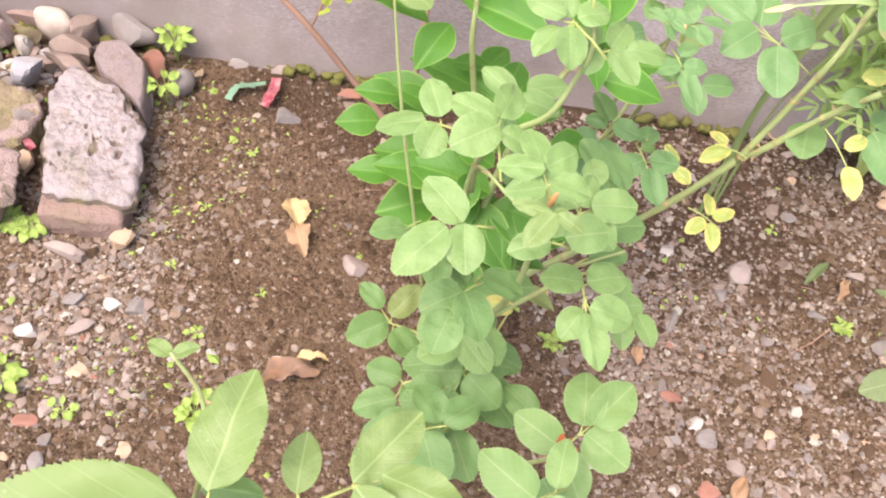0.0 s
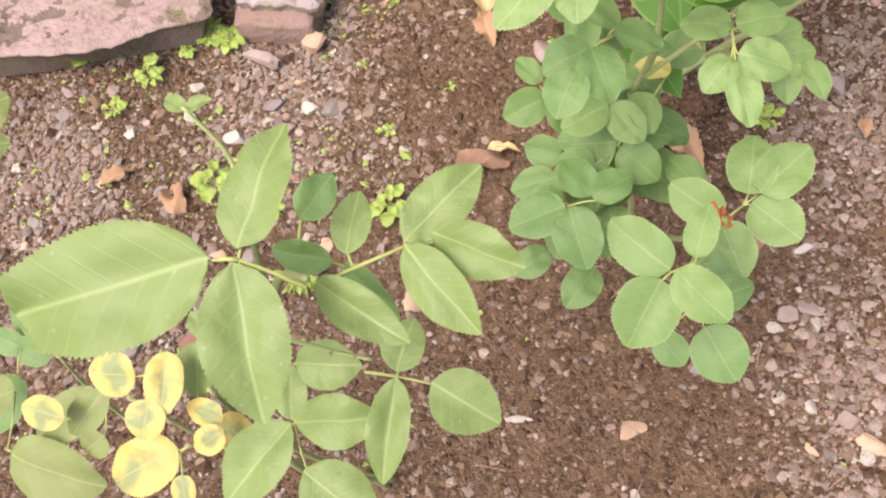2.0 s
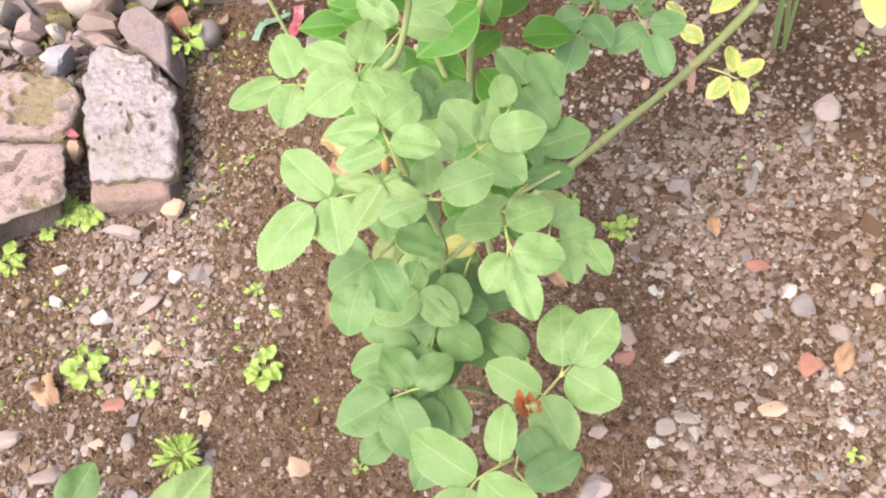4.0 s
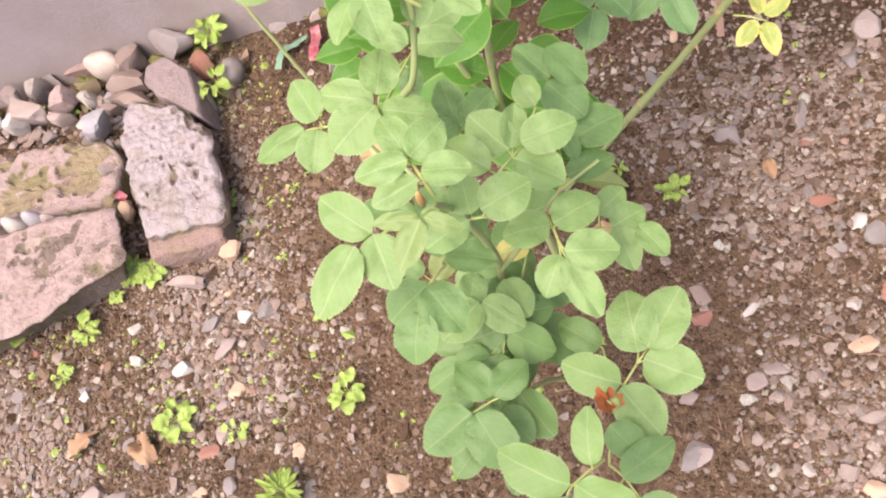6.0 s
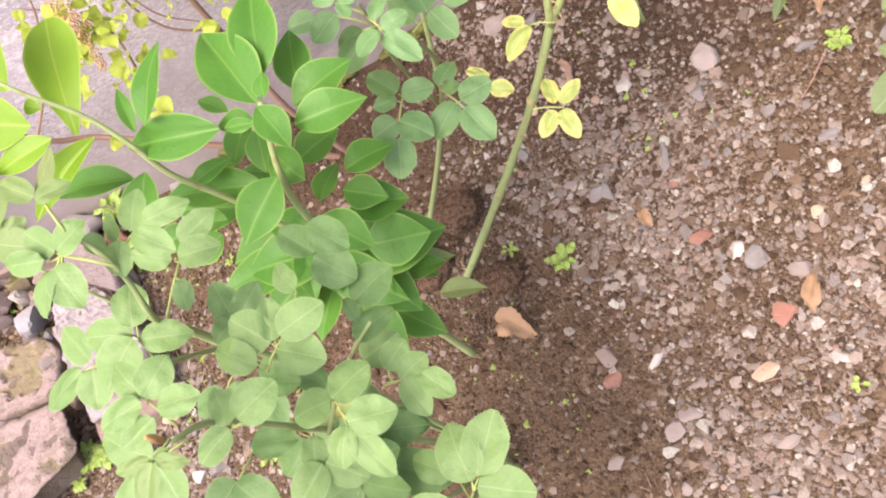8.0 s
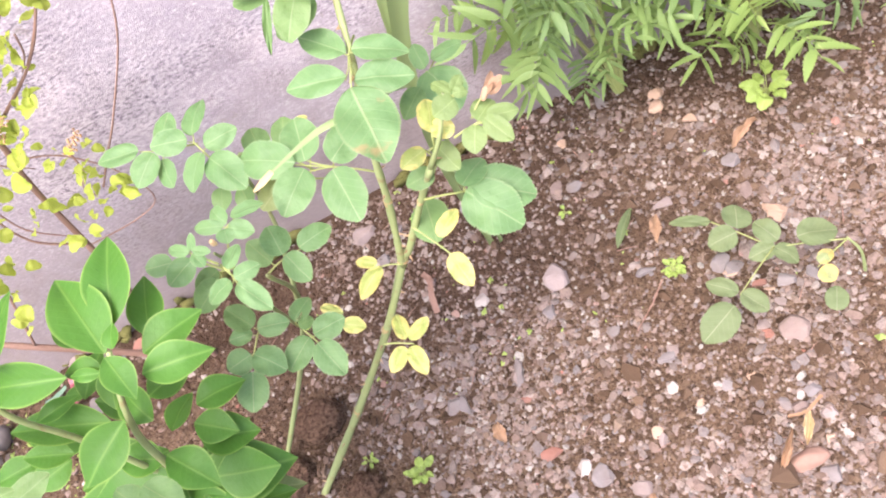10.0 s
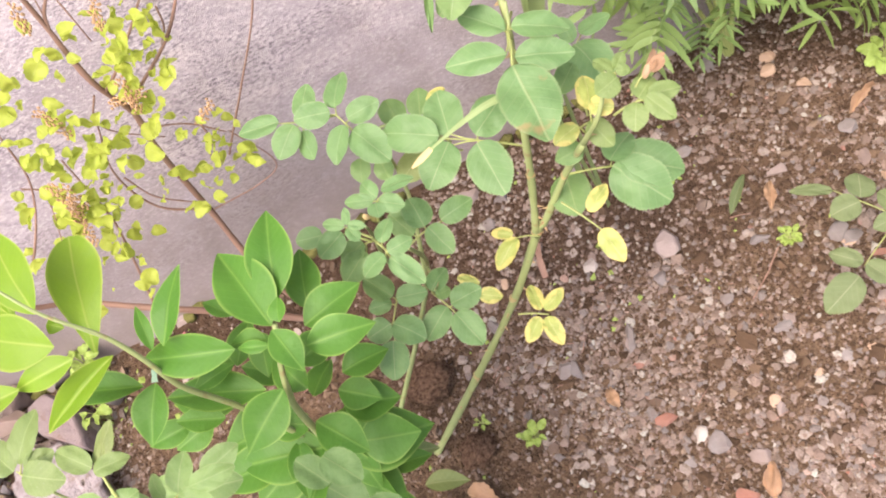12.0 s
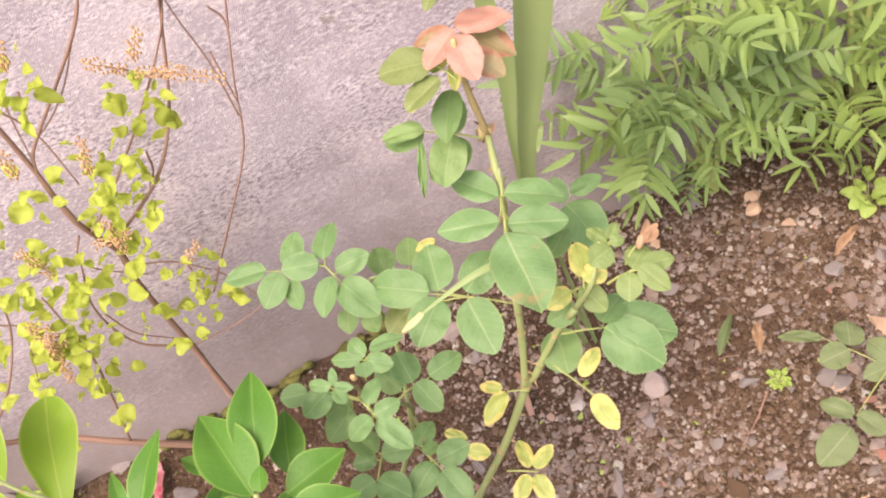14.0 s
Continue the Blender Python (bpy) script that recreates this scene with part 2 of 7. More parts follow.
def stone_material(name, a, b, rough=0.75, dirt=0.5):
    k = Nodes(name, rough, 0.3)
    vec = k.shifted("Object", 3.0)
    c = k.mix(k.noise(55, 5, vec=vec), a, b)
    c = k.mix(k.ramp(k.noise(22, 4, vec=vec), (0.45, 0.0), (0.7, dirt)), c, (0.12, 0.085, 0.065))
    k.colour(c)
    k.bump(k.noise(240, 5, vec=vec), 0.5, 0.0015)
    return k.m


GREY = stone_material("grey stone", (0.125, 0.110, 0.106), (0.225, 0.200, 0.190))
PALE = stone_material("pale pinkish stone", (0.19, 0.152, 0.136), (0.275, 0.224, 0.204))
WHITE = stone_material("white stone", (0.30, 0.27, 0.245), (0.40, 0.37, 0.335), dirt=0.55)
BROWN = stone_material("brown stone", (0.145, 0.107, 0.090), (0.225, 0.172, 0.150))
TERRA = stone_material("brick chip", (0.20, 0.085, 0.060), (0.27, 0.135, 0.10), dirt=0.5)
TAN = stone_material("tan stone", (0.30, 0.20, 0.13), (0.40, 0.29, 0.21), dirt=0.3)
CREAM = stone_material("cream pebble", (0.28, 0.23, 0.19), (0.38, 0.33, 0.29), dirt=0.45)
BLUE = stone_material("blue-grey stone", (0.16, 0.155, 0.17), (0.34, 0.32, 0.33), dirt=0.45)
k = Nodes("soil clod", 0.95, 0.1)
clod_n = k.noise(190, 5, 0.7)
k.colour(k.mix(k.ramp(clod_n, (0.35, 0.0), (0.65, 1.0)), (0.052, 0.029, 0.018), (0.175, 0.112, 0.074)))
k.bump(clod_n, 1.0, 0.006)
CLOD = k.m


def brick_material(name, a, b, moss=0.5):
    k = Nodes(name, 0.9, 0.2)
    vec = k.shifted("Object", 3.0)
    rough = k.noise(70, 6, 0.65, vec=vec)
    c = k.mix(k.noise(11, 4, vec=vec), a, b)
    c = k.mix(k.ramp(rough, (0.36, 0.6), (0.48, 0.0)), c, (0.15, 0.105, 0.085))
    c = k.mix(k.ramp(k.noise(16, 5, vec=vec), (0.50, 0.0), (0.66, moss)), c, (0.14, 0.125, 0.06))
    k.colour(c)
    k.bump(k.math("ADD", rough, k.noise(300, 4, vec=vec)), 0.8, 0.004)
    return k.m


BRICK = brick_material("weathered pink brick", (0.170, 0.115, 0.098), (0.238, 0.170, 0.153), 0.3)
BRICK_GREY = brick_material("grey pink brick", (0.153, 0.123, 0.123), (0.221, 0.178, 0.174), 0.2)
MORTAR = brick_material("old pale mortar", (0.205, 0.180, 0.184), (0.285, 0.252, 0.256), 0.3)
PLASTER = brick_material("pink plaster crust", (0.215, 0.160, 0.148), (0.292, 0.226, 0.212), 0.22)
MOSSY = brick_material("mossy brick", (0.150, 0.118, 0.070), (0.215, 0.178, 0.115), 0.9)
# Darker brown for the pits and sides of crusted slabs.
PIT = brick_material("dark pits and sides of old mortar", (0.085, 0.064, 0.051), (0.162, 0.128, 0.115), 0.6)

k = Nodes("rough cement render", 0.92, 0.2)
strokes = k.t.nodes.new("ShaderNodeMapping")
k.link(k.tc.outputs["Object"], strokes.inputs["Vector"])
strokes.inputs["Rotation"].default_value = (0, radians(14), 0)
strokes.inputs["Scale"].default_value = (0.55, 1.0, 1.25)
w_big, w_mid, w_fine = k.noise(3.2, 6, 0.62), k.noise(13, 6, 0.7, vec=strokes.outputs[0]), k.noise(250, 6, 0.78, vec=strokes.outputs[0])
w_grain, w_patch = k.noise(520, 3, 0.6), k.noise(7.5, 5, 0.65, vec=strokes.outputs[0])
wall_c = k.mix(k.ramp(w_big, (0.32, 0.0), (0.68, 1.0)), (0.365, 0.330, 0.360), (0.600, 0.548, 0.580))
wall_c = k.mix(k.ramp(w_mid, (0.36, 0.55), (0.54, 0.0)), wall_c, (0.278, 0.247, 0.278))
wall_c = k.mix(k.ramp(w_patch, (0.55, 0.0), (0.66, 0.60)), wall_c, (0.696, 0.637, 0.648))
clusters = k.ramp(k.noise(6.5, 7, 0.72, vec=strokes.outputs[0]), (0.42, 0.12), (0.58, 1.0))
specks = k.math("MULTIPLY", k.ramp(w_fine, (0.43, 1.0), (0.49, 0.0)), clusters)
wall_c = k.mix(k.math("MULTIPLY", specks, 0.92), wall_c, (0.130, 0.116, 0.140))
wall_c = k.mix(k.ramp(w_grain, (0.38, 0.45), (0.48, 0.0)), wall_c, (0.250, 0.216, 0.230))
wall_c = k.mix(k.ramp(w_fine, (0.55, 0.0), (0.62, 0.75)), wall_c, (0.696, 0.684, 0.684))
wall_c = k.mix(k.ramp(k.noise(11, 5, 0.65), (0.62, 0.0), (0.68, 0.6)), wall_c, (0.250, 0.215, 0.150))
wsep = k.t.nodes.new("ShaderNodeSeparateXYZ")
k.link(k.tc.outputs["Object"], wsep.inputs[0])
damp = k.math("ADD", wsep.outputs["Z"], k.math("MULTIPLY", k.noise(7, 6, 0.65), -0.62))
# Wall colour darkens unevenly towards the foot and the left end.
low_left_tone = k.math("ADD", k.math("ADD", wsep.outputs["Z"], k.math("MULTIPLY", k.math("MINIMUM", k.math("ADD", wsep.outputs["X"], 0.25), 0.0), 0.9)), k.math("MULTIPLY", k.noise(3.2, 6, 0.65), 0.55))
wall_c = k.mix(k.ramp(low_left_tone, (0.30, 0.55), (0.75, 0.0)), wall_c, (0.27, 0.235, 0.245))
# Shade over the left end of the wall, put into its colour.
left_shade = k.math("ADD", k.math("ADD", wsep.outputs["X"], 1.0), k.math("MULTIPLY", k.noise(5, 4), 0.15))
wall_c = k.mix(k.ramp(left_shade, (0.52, 0.72), (0.82, 0.0)), wall_c, (0.185, 0.165, 0.185))
# Brown damp foot, with the shade low on the wall painted in as well.
wall_c = k.mix(k.ramp(k.math("ADD", damp, 0.5), (0.20, 0.85), (0.52, 0.0)), wall_c, (0.185, 0.152, 0.138))
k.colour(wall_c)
k.bump(k.math("ADD", k.math("MULTIPLY", w_mid, 1.2), k.math("ADD", k.math("MULTIPLY", w_fine, 1.1), k.math("MULTIPLY", w_grain, 1.2))), 0.6, 0.0030)
CEMENT = k.m
k = Nodes("moss", 0.95, 0.1)
k.colour(k.mix(k.noise(60, 4), (0.07, 0.075, 0.022), (0.16, 0.15, 0.05)))
k.bump(k.noise(400, 4), 0.8, 0.003)
MOSS = k.m
k = Nodes("red plastic wrapper", 0.35, 0.5)
k.colour(k.mix(k.ramp(k.noise(60, 3), (0.45, 0.0), (0.55, 1.0)), (0.17, 0.015, 0.03), (0.25, 0.09, 0.10)))
PLASTIC_RED = k.m
k = Nodes("green plastic strip", 0.4, 0.5)
k.colour(k.mix(k.noise(80, 3), (0.07, 0.16, 0.10), (0.17, 0.25, 0.18)))
PLASTIC_GREEN = k.m

# ---- building helpers ----
def mesh_from(name, verts, faces, material, smooth=True):
    me = bpy.data.meshes.new(name)
    me.from_pydata([tuple(v) for v in verts], [], faces)
    if smooth:
        me.polygons.foreach_set("use_smooth", [True] * len(me.polygons))
    me.materials.append(material)
    me.update()
    return me


def thing(name, at, label, category, group=""):
    """An empty at the foot of a thing with parts."""
    ob = new(name)
    ob.location = at
    return tagged(ob, label, category, group)


def under(name, me, parent, origin, m=None, label="", material=None):
    """A mesh as a part of a thing whose foot is at origin; m is in the world."""
    ob = new(name, me)
    ob.parent = parent
    ob.matrix_basis = Matrix.Translation(-Vector(origin)) @ (m if m is not None else Matrix())
    if material is not None:
        ob.material_slots[0].link = "OBJECT"
        ob.material_slots[0].material = material
    return tagged(ob, label)


def spline(points, steps=6):
    """A smooth line through the points."""
    p = [Vector(q) for q in points]
    p = [2 * p[0] - p[1]] + p + [2 * p[-1] - p[-2]]
    out = []
    for i in range(1, len(p) - 2):
        a, b, c, d = p[i - 1:i + 3]
        for s in range(steps):
            u = s / steps
            out.append(0.5 * ((2 * b) + (c - a) * u + (2 * a - 5 * b + 4 * c - d) * u * u + (3 * b - a - 3 * c + d) * u ** 3))
    return out + [p[-2]]


def tube_data(line, r0, r1, sides=7, knots=0.0):
    verts, faces, n = [], [], len(line)
    side = Vector((0.31, 0.52, 0.8))
    for i, q in enumerate(line):
        d = (line[min(i + 1, n - 1)] - line[max(i - 1, 0)]).normalized()
        x = (side - d * side.dot(d)).normalized()
        y = d.cross(x)
        r = r0 + (r1 - r0) * i / (n - 1)
        r *= 1 + knots * noise.noise(q * 90.0)
        for s in range(sides):
            a = 2 * math.pi * s / sides
            verts.append(q + (x * math.cos(a) + y * math.sin(a)) * r)
    for i in range(n - 1):
        for s in range(sides):
            t = (s + 1) % sides
            faces.append((i * sides + s, i * sides + t, (i + 1) * sides + t, (i + 1) * sides + s))
    faces.append(tuple(range(sides))[::-1])
    faces.append(tuple(range((n - 1) * sides, n * sides)))
    return verts, faces


def tube(name, points, r0, r1, material, parent, origin, sides=8, knots=0.15, steps=6, label=""):
    line = spline(points, steps)
    v, f = tube_data(line, r0, r1, sides, knots)
    return under(name, mesh_from(name, v, f, material), parent, origin, label=label), line


def blade_mesh(name, half, fold=0.25, droop=0.2, wave=0.02, teeth=0.0, rows=20, cols=3, seed=0, material=None, quilt=0.0):
    """A leaf blade from (0,0,0) to (0,1,0); half(y) is its half width. Teeth point towards the tip; quilt puffs it up between the side veins."""
    verts, faces = [], []
    for i in range(rows + 1):
        y = i / rows
        h = half(y)
        notch = teeth and 1 < i < rows - 1 and i % 2
        for j in range(-cols, cols + 1):
            u = j / cols
            x = u * h
            rim = abs(j) == cols
            if notch and rim:
                x *= 1 - teeth * 1.6 * (0.6 + 0.7 * abs(noise.noise(Vector((i * 0.7, j * 1.1, seed)))) * 2)
            z = fold * abs(x) * (1 - 0.9 * abs(x)) - droop * (y - 0.35) ** 2 + wave * noise.noise(Vector((x * 4 + seed * 3.1, y * 2.6, seed)))
            z += 0.35 * wave * abs(u) ** 2 * noise.noise(Vector((u * 2 + seed, y * 7.0, seed * 1.7)))
            if quilt:
                z += quilt * abs(math.sin(math.pi * 7.0 * (y - 0.9 * abs(x)))) * min(1.0, 3 * abs(u)) * (1 - abs(u) ** 3)
            lift = -0.05 * abs(u) * h * 4 * (0.5 - y) + (teeth * 0.35 if rim and teeth and not notch and 0 < i < rows else 0.0)
            verts.append((x, y + lift, z + droop * 0.1225 * (1 - y)))
    w = 2 * cols + 1
    for i in range(rows):
        for j in range(w - 1):
            a = i * w + j
            faces.append((a, a + 1, a + w + 1, a + w))
    me = mesh_from(name, verts, faces, material)
    uv = me.uv_layers.new(name="across")
    for loop in me.loops:
        i, j = divmod(loop.vertex_index, w)
        uv.data[loop.index].uv = (j / (w - 1), i / rows)
    return me


def rose_half(y, w=0.40):
    """Broad oval with a rounded base and a short point."""
    tip = max(0.0, (y - 0.66) / 0.34)
    return w * max(0.0, 1 - abs(2 * y ** 0.90 - 1) ** 2.3) ** 0.66 * (1.0 - 0.30 * tip ** 1.4) * 1.03 + 0.003


def big_half(y, w=0.28):
    """Oval that narrows to a longer point."""
    return w * max(0.0, 1 - abs(2 * y ** 0.90 - 1) ** 2.1) ** 0.80 * (1.0 - 0.12 * max(0.0, y - 0.6) / 0.4) + 0.003


def blunt_half(y):
    """Broad oval that ends bluntly, the tip eaten away."""
    return 0.285 * max(0.0, math.sin(math.pi * min(1.0, y ** 0.72 * 0.86))) ** 0.75 * (1.0 if y < 0.9 else max(0.0, 1.0 - ((y - 0.9) / 0.1) ** 2)) + 0.003


def long_half(y, w=0.23):
    return w * 1.06 * max(0.0, math.sin(math.pi * y ** 0.86)) ** 1.0 + 0.003


ROSE_MESH = [blade_mesh("leaflet", lambda y, i=i: rose_half(y, 0.372 + 0.008 * (i % 3)), 0.05 + 0.05 * (i % 4), 0.08 + 0.08 * (i % 5), 0.06, 0.040, 48, 5, i, ROSE, 0.0035) for i in range(9)]
BIG_MESH = [blade_mesh("leaflet", lambda y, i=i: big_half(y, 0.285 + 0.006 * (i % 3)), 0.14 + 0.07 * (i % 3), 0.12 + 0.08 * (i % 3), 0.06, 0.030, 64, 5, i + 9, ROSE_PALE, 0.0045) for i in range(6)]
BLUNT_MESH = [blade_mesh("leaflet", blunt_half, 0.16, 0.14, 0.09, 0.034, 64, 5, 31, ROSE_PALE, 0.006)]
CITRUS_MESH = [blade_mesh("leaf", lambda y, i=i: long_half(y, 0.20 + 0.018 * i), 0.30 + 0.08 * (i % 3), 0.20 + 0.12 * (i % 3), 0.03, 0.0, 18, 4, i + 20, CITRUS) for i in range(5)]
PADDLE_MESH = [blade_mesh("leaf", lambda y: 0.30 * max(0.0, math.sin(math.pi * y ** 1.7)) ** 0.62 + 0.012 * (1 - y) + 0.003, 0.06, 0.12, 0.04, 0.0, 22, 4, 71, CITRUS_BRIGHT)]
DRY_MESH = [blade_mesh("leaf", lambda y, i=i: long_half(y, 0.26 + 0.03 * i) * (1 + 0.35 * noise.noise(Vector((y * 6, i * 3.0, 0.5)))), 0.7, 0.5, 0.30, 0.05, 22, 3, i + 60, DRY) for i in range(5)]
SMALL_MESH = [blade_mesh("leaf", lambda y, i=i: rose_half(y, 0.26 + 0.035 * i), 0.2, 0.12 + 0.12 * (i % 3), 0.06, 0.04, 14, 2, i + 40, TULSI) for i in range(5)]


BASIL_MESH = [blade_mesh("leaf", lambda y, i=i: (0.24 + 0.03 * i) * max(0.0, 1 - abs(2 * y ** 0.82 - 1) ** 2.0) ** 0.8 + 0.004, 0.25 + 0.18 * (i % 4), 0.2 + 0.2 * (i % 3), 0.22, 0.07, 14, 2, i + 80, TULSI) for i in range(7)]


def facing_matrix(base, tip, facing, wide=1.0, roll=0.0):
    """The pose of a blade that lies from base to tip, its face turned towards facing."""
    base, tip = Vector(base), Vector(tip)
    y = tip - base
    size = y.length
    y.normalize()
    z = Vector(facing)
    z = (z - y * z.dot(y)).normalized()
    z = Matrix.Rotation(roll, 3, y) @ z
    x = y.cross(z)
    m = Matrix((x * size * wide, y * size, z * size)).transposed().to_4x4()
    m.translation = base
    return m


FACING = Vector((0.06, -0.30, 0.95))
BROAD = Vector((0.0, -0.38, 0.92))
rng = random.Random(7)


def leaf_stalk(bush, base, joint):
    """The stalk of a compound leaf, which carries its leaflets."""
    b, j = Vector(base) - Vector((0, 0, 0.003)), Vector(joint) - Vector((0, 0, 0.003))
    lift = Vector((0, 0, 0.002))
    end = j + (j - b) * 0.04
    leaf, _ = tube("leaf", [b, (b + j) / 2 + lift, j, end], 0.0009, 0.0006, CANE_PALE, bush, bush.location, 5, 0.0, 4)
    return leaf


def leaflet_on(leaf, base, tip, material=None, meshes=None, wide=1.0):
    """A leaflet of a compound leaf, on a short stalk of its own."""
    b, t = Vector(base), Vector(tip)
    t.z += rng.uniform(-0.10, 0.05) * (t - b).length
    m = facing_matrix(b.lerp(t, 0.05), t, FACING, wide * rng.uniform(0.94, 1.06), radians(rng.uniform(-17, 17)))
    return under("leaflet", rng.choice(meshes or ROSE_MESH), leaf, (0, 0, 0), m, material=material)


def spray(plant, base, joint, material, meshes, *blades):
    """A compound leaf: a rachis with short stalks, and its leaflets as (base, tip, width, material)."""
    drop = Vector((0, 0, 0.002))
    b, j = Vector(base) - drop, Vector(joint) - drop
    verts, faces = tube_data([b, (b + j) / 2 + drop * 0.5, j], 0.0011, 0.0008, 5)
    for blade in blades:
        p = Vector(blade[0]) - drop
        u = max(0.0, min(1.0, (p - b).dot(j - b) / max(1e-9, (j - b).length_squared)))
        root = b.lerp(j, u)
        n = len(verts)
        tv, tf = tube_data([root, (root + p) / 2, p + (Vector(blade[1]) - p) * 0.05], 0.0008, 0.0006, 5)
        verts += tv
        faces += [tuple(n + i for i in q) for q in tf]
    leaf = under("leaf", mesh_from("leaf", verts, faces, CANE_PALE), plant, plant.location)
    for i, tip in enumerate(blades):
        up = Vector((0, -0.0006, 0.0018)) * (i % 3)
        s, e = Vector(tip[0]) + up, Vector(tip[1]) + up
        e.z += rng.uniform(-0.09, 0.05) * (e - s).length
        m = facing_matrix(s, e, BROAD, tip[2], radians(rng.uniform(-20, 20)))
        under("leaflet", rng.choice(meshes), leaf, (0, 0, 0), m, material=tip[3] if len(tip) > 3 else material)
    return leaf


def leaf_at(plant, base, tip, meshes, material=None, wide=1.0, name="leaf", label="", roll=None, facing=None):
    r = rng.uniform(-18, 18) if roll is None else roll
    return under(name, rng.choice(meshes), plant, plant.location, facing_matrix(base, tip, facing or FACING, wide, radians(r)), material=material, label=label)


THORN_MESH = mesh_from("thorn", [(0.18, 0, 0), (0, 0.36, 0), (-0.18, 0, 0), (0, -0.36, 0), (0, -0.30, 1.0)],
                       [(0, 1, 4), (1, 2, 4), (2, 3, 4), (3, 0, 4)], THORN, False)


def thorns(cane, line, origin, plant_radius, count, size=0.006):
    for i in range(count):
        n = 2 + (i * (len(line) - 4)) // max(1, count)
        q, d = line[n], (line[n + 1] - line[n - 1]).normalized()
        a = rng.uniform(0, 6.28)
        x = d.orthogonal().normalized()
        out = (Matrix.Rotation(a, 3, d) @ x).normalized()
        m = Matrix((out.cross(d) * size, d * size, out * size)).transposed().to_4x4()
        m.translation = q + out * plant_radius * 0.7
        under("thorn", THORN_MESH, cane, (0, 0, 0), m)


def gz(x, y):
    """The height of the soil."""
    h = 0.010 * noise.noise(Vector((x * 2.6, y * 2.6, 0.3))) + 0.006 * noise.noise(Vector((x * 9, y * 9, 2.1))) + 0.003 * noise.noise(Vector((x * 30, y * 30, 5.0)))
    return h - 0.004


def lump(seed, sx, sy, sz, rough=0.25, sub=3, cuts=0, crumb=0.0):
    """The vertices and faces of an uneven stone."""
    bm = bmesh.new()
    bmesh.ops.create_icosphere(bm, subdivisions=sub, radius=1.0)
    s = Vector((seed * 1.7, seed * 0.9, seed * 2.3))
    r = random.Random(seed)
    planes = [(Vector((r.gauss(0, 1), r.gauss(0, 1), r.gauss(0, 1))).normalized(), r.uniform(0.38, 0.78)) for _ in range(cuts)]
    if cuts:
        planes.append((Vector((r.uniform(-0.2, 0.2), r.uniform(-0.2, 0.2), 1)).normalized(), 0.62))
    for v in bm.verts:
        p = v.co.copy()
        r = 1 + rough * noise.noise(p * 1.1 + s) + 0.35 * rough * noise.noise(p * 3.0 + s)
        p *= r + crumb * noise.noise(p * 7.0 + s) + crumb * 0.6 * noise.noise(p * 15.0 + s)
        for n, reach in planes:
            over = p.dot(n) - reach
            if over > 0:
                p -= n * over * 0.96
        if planes:
            p += v.co * 0.035 * noise.noise(p * 6.0 + s)
        v.co = Vector((p.x * sx, p.y * sy, p.z * sz))
    verts = [v.co.copy() for v in bm.verts]
    faces = [tuple(v.index for v in f.verts) for f in bm.faces]
    bm.free()
    return verts, faces


def stone(x, y, length, width, height, turn, material, label, name="stone", cuts=7, sink=0.35, rough=0.3, lift=0.0, group="loose stones on the soil", category="stone", tilt=0.0, crumb=0.0, sub=3):
    seed = rng.uniform(0, 50)
    v, f = lump(seed, length / 2, width / 2, height / 2, rough, sub, cuts, crumb)
    me = mesh_from(name, v, f, material)
    if cuts:
        me.set_sharp_from_angle(angle=radians(24))
    ob = new(name, me)
    ob.matrix_basis = pose(x, y, gz(x, y) + height * (0.5 - sink) + lift, tilt, 0, turn)
    return tagged(ob, label if len(label.split()) > 3 else label + " on the soil", category, group)

# ---- setting: soil and wall ----
def axis_values(lo, hi, step, far):
    mid = list(np.arange(lo, hi + step / 2, step))
    return [lo - f for f in far] [::-1] + mid + [hi + f for f in far]


FAR = [0.1, 0.3, 0.8, 2.0, 6.0, 20.0, 80.0, 300.0]
gx, gy = axis_values(-1.2, 1.5, 0.0125, FAR), axis_values(-0.7, 1.5, 0.0125, FAR)
gverts = [(x, y, gz(x, y)) for y in gy for x in gx]
gfaces = [(r * len(gx) + c, r * len(gx) + c + 1, (r + 1) * len(gx) + c + 1, (r + 1) * len(gx) + c) for r in range(len(gy) - 1) for c in range(len(gx) - 1)]
ground = tagged(new("ground", mesh_from("ground", gverts, gfaces, SOIL)), "dark brown damp garden soil with gravel", "ground", kind="structure")

WALL_Y, WALL_TURN = 1.190, -7.3


def wall_y(x):
    return WALL_Y - 0.128 * x


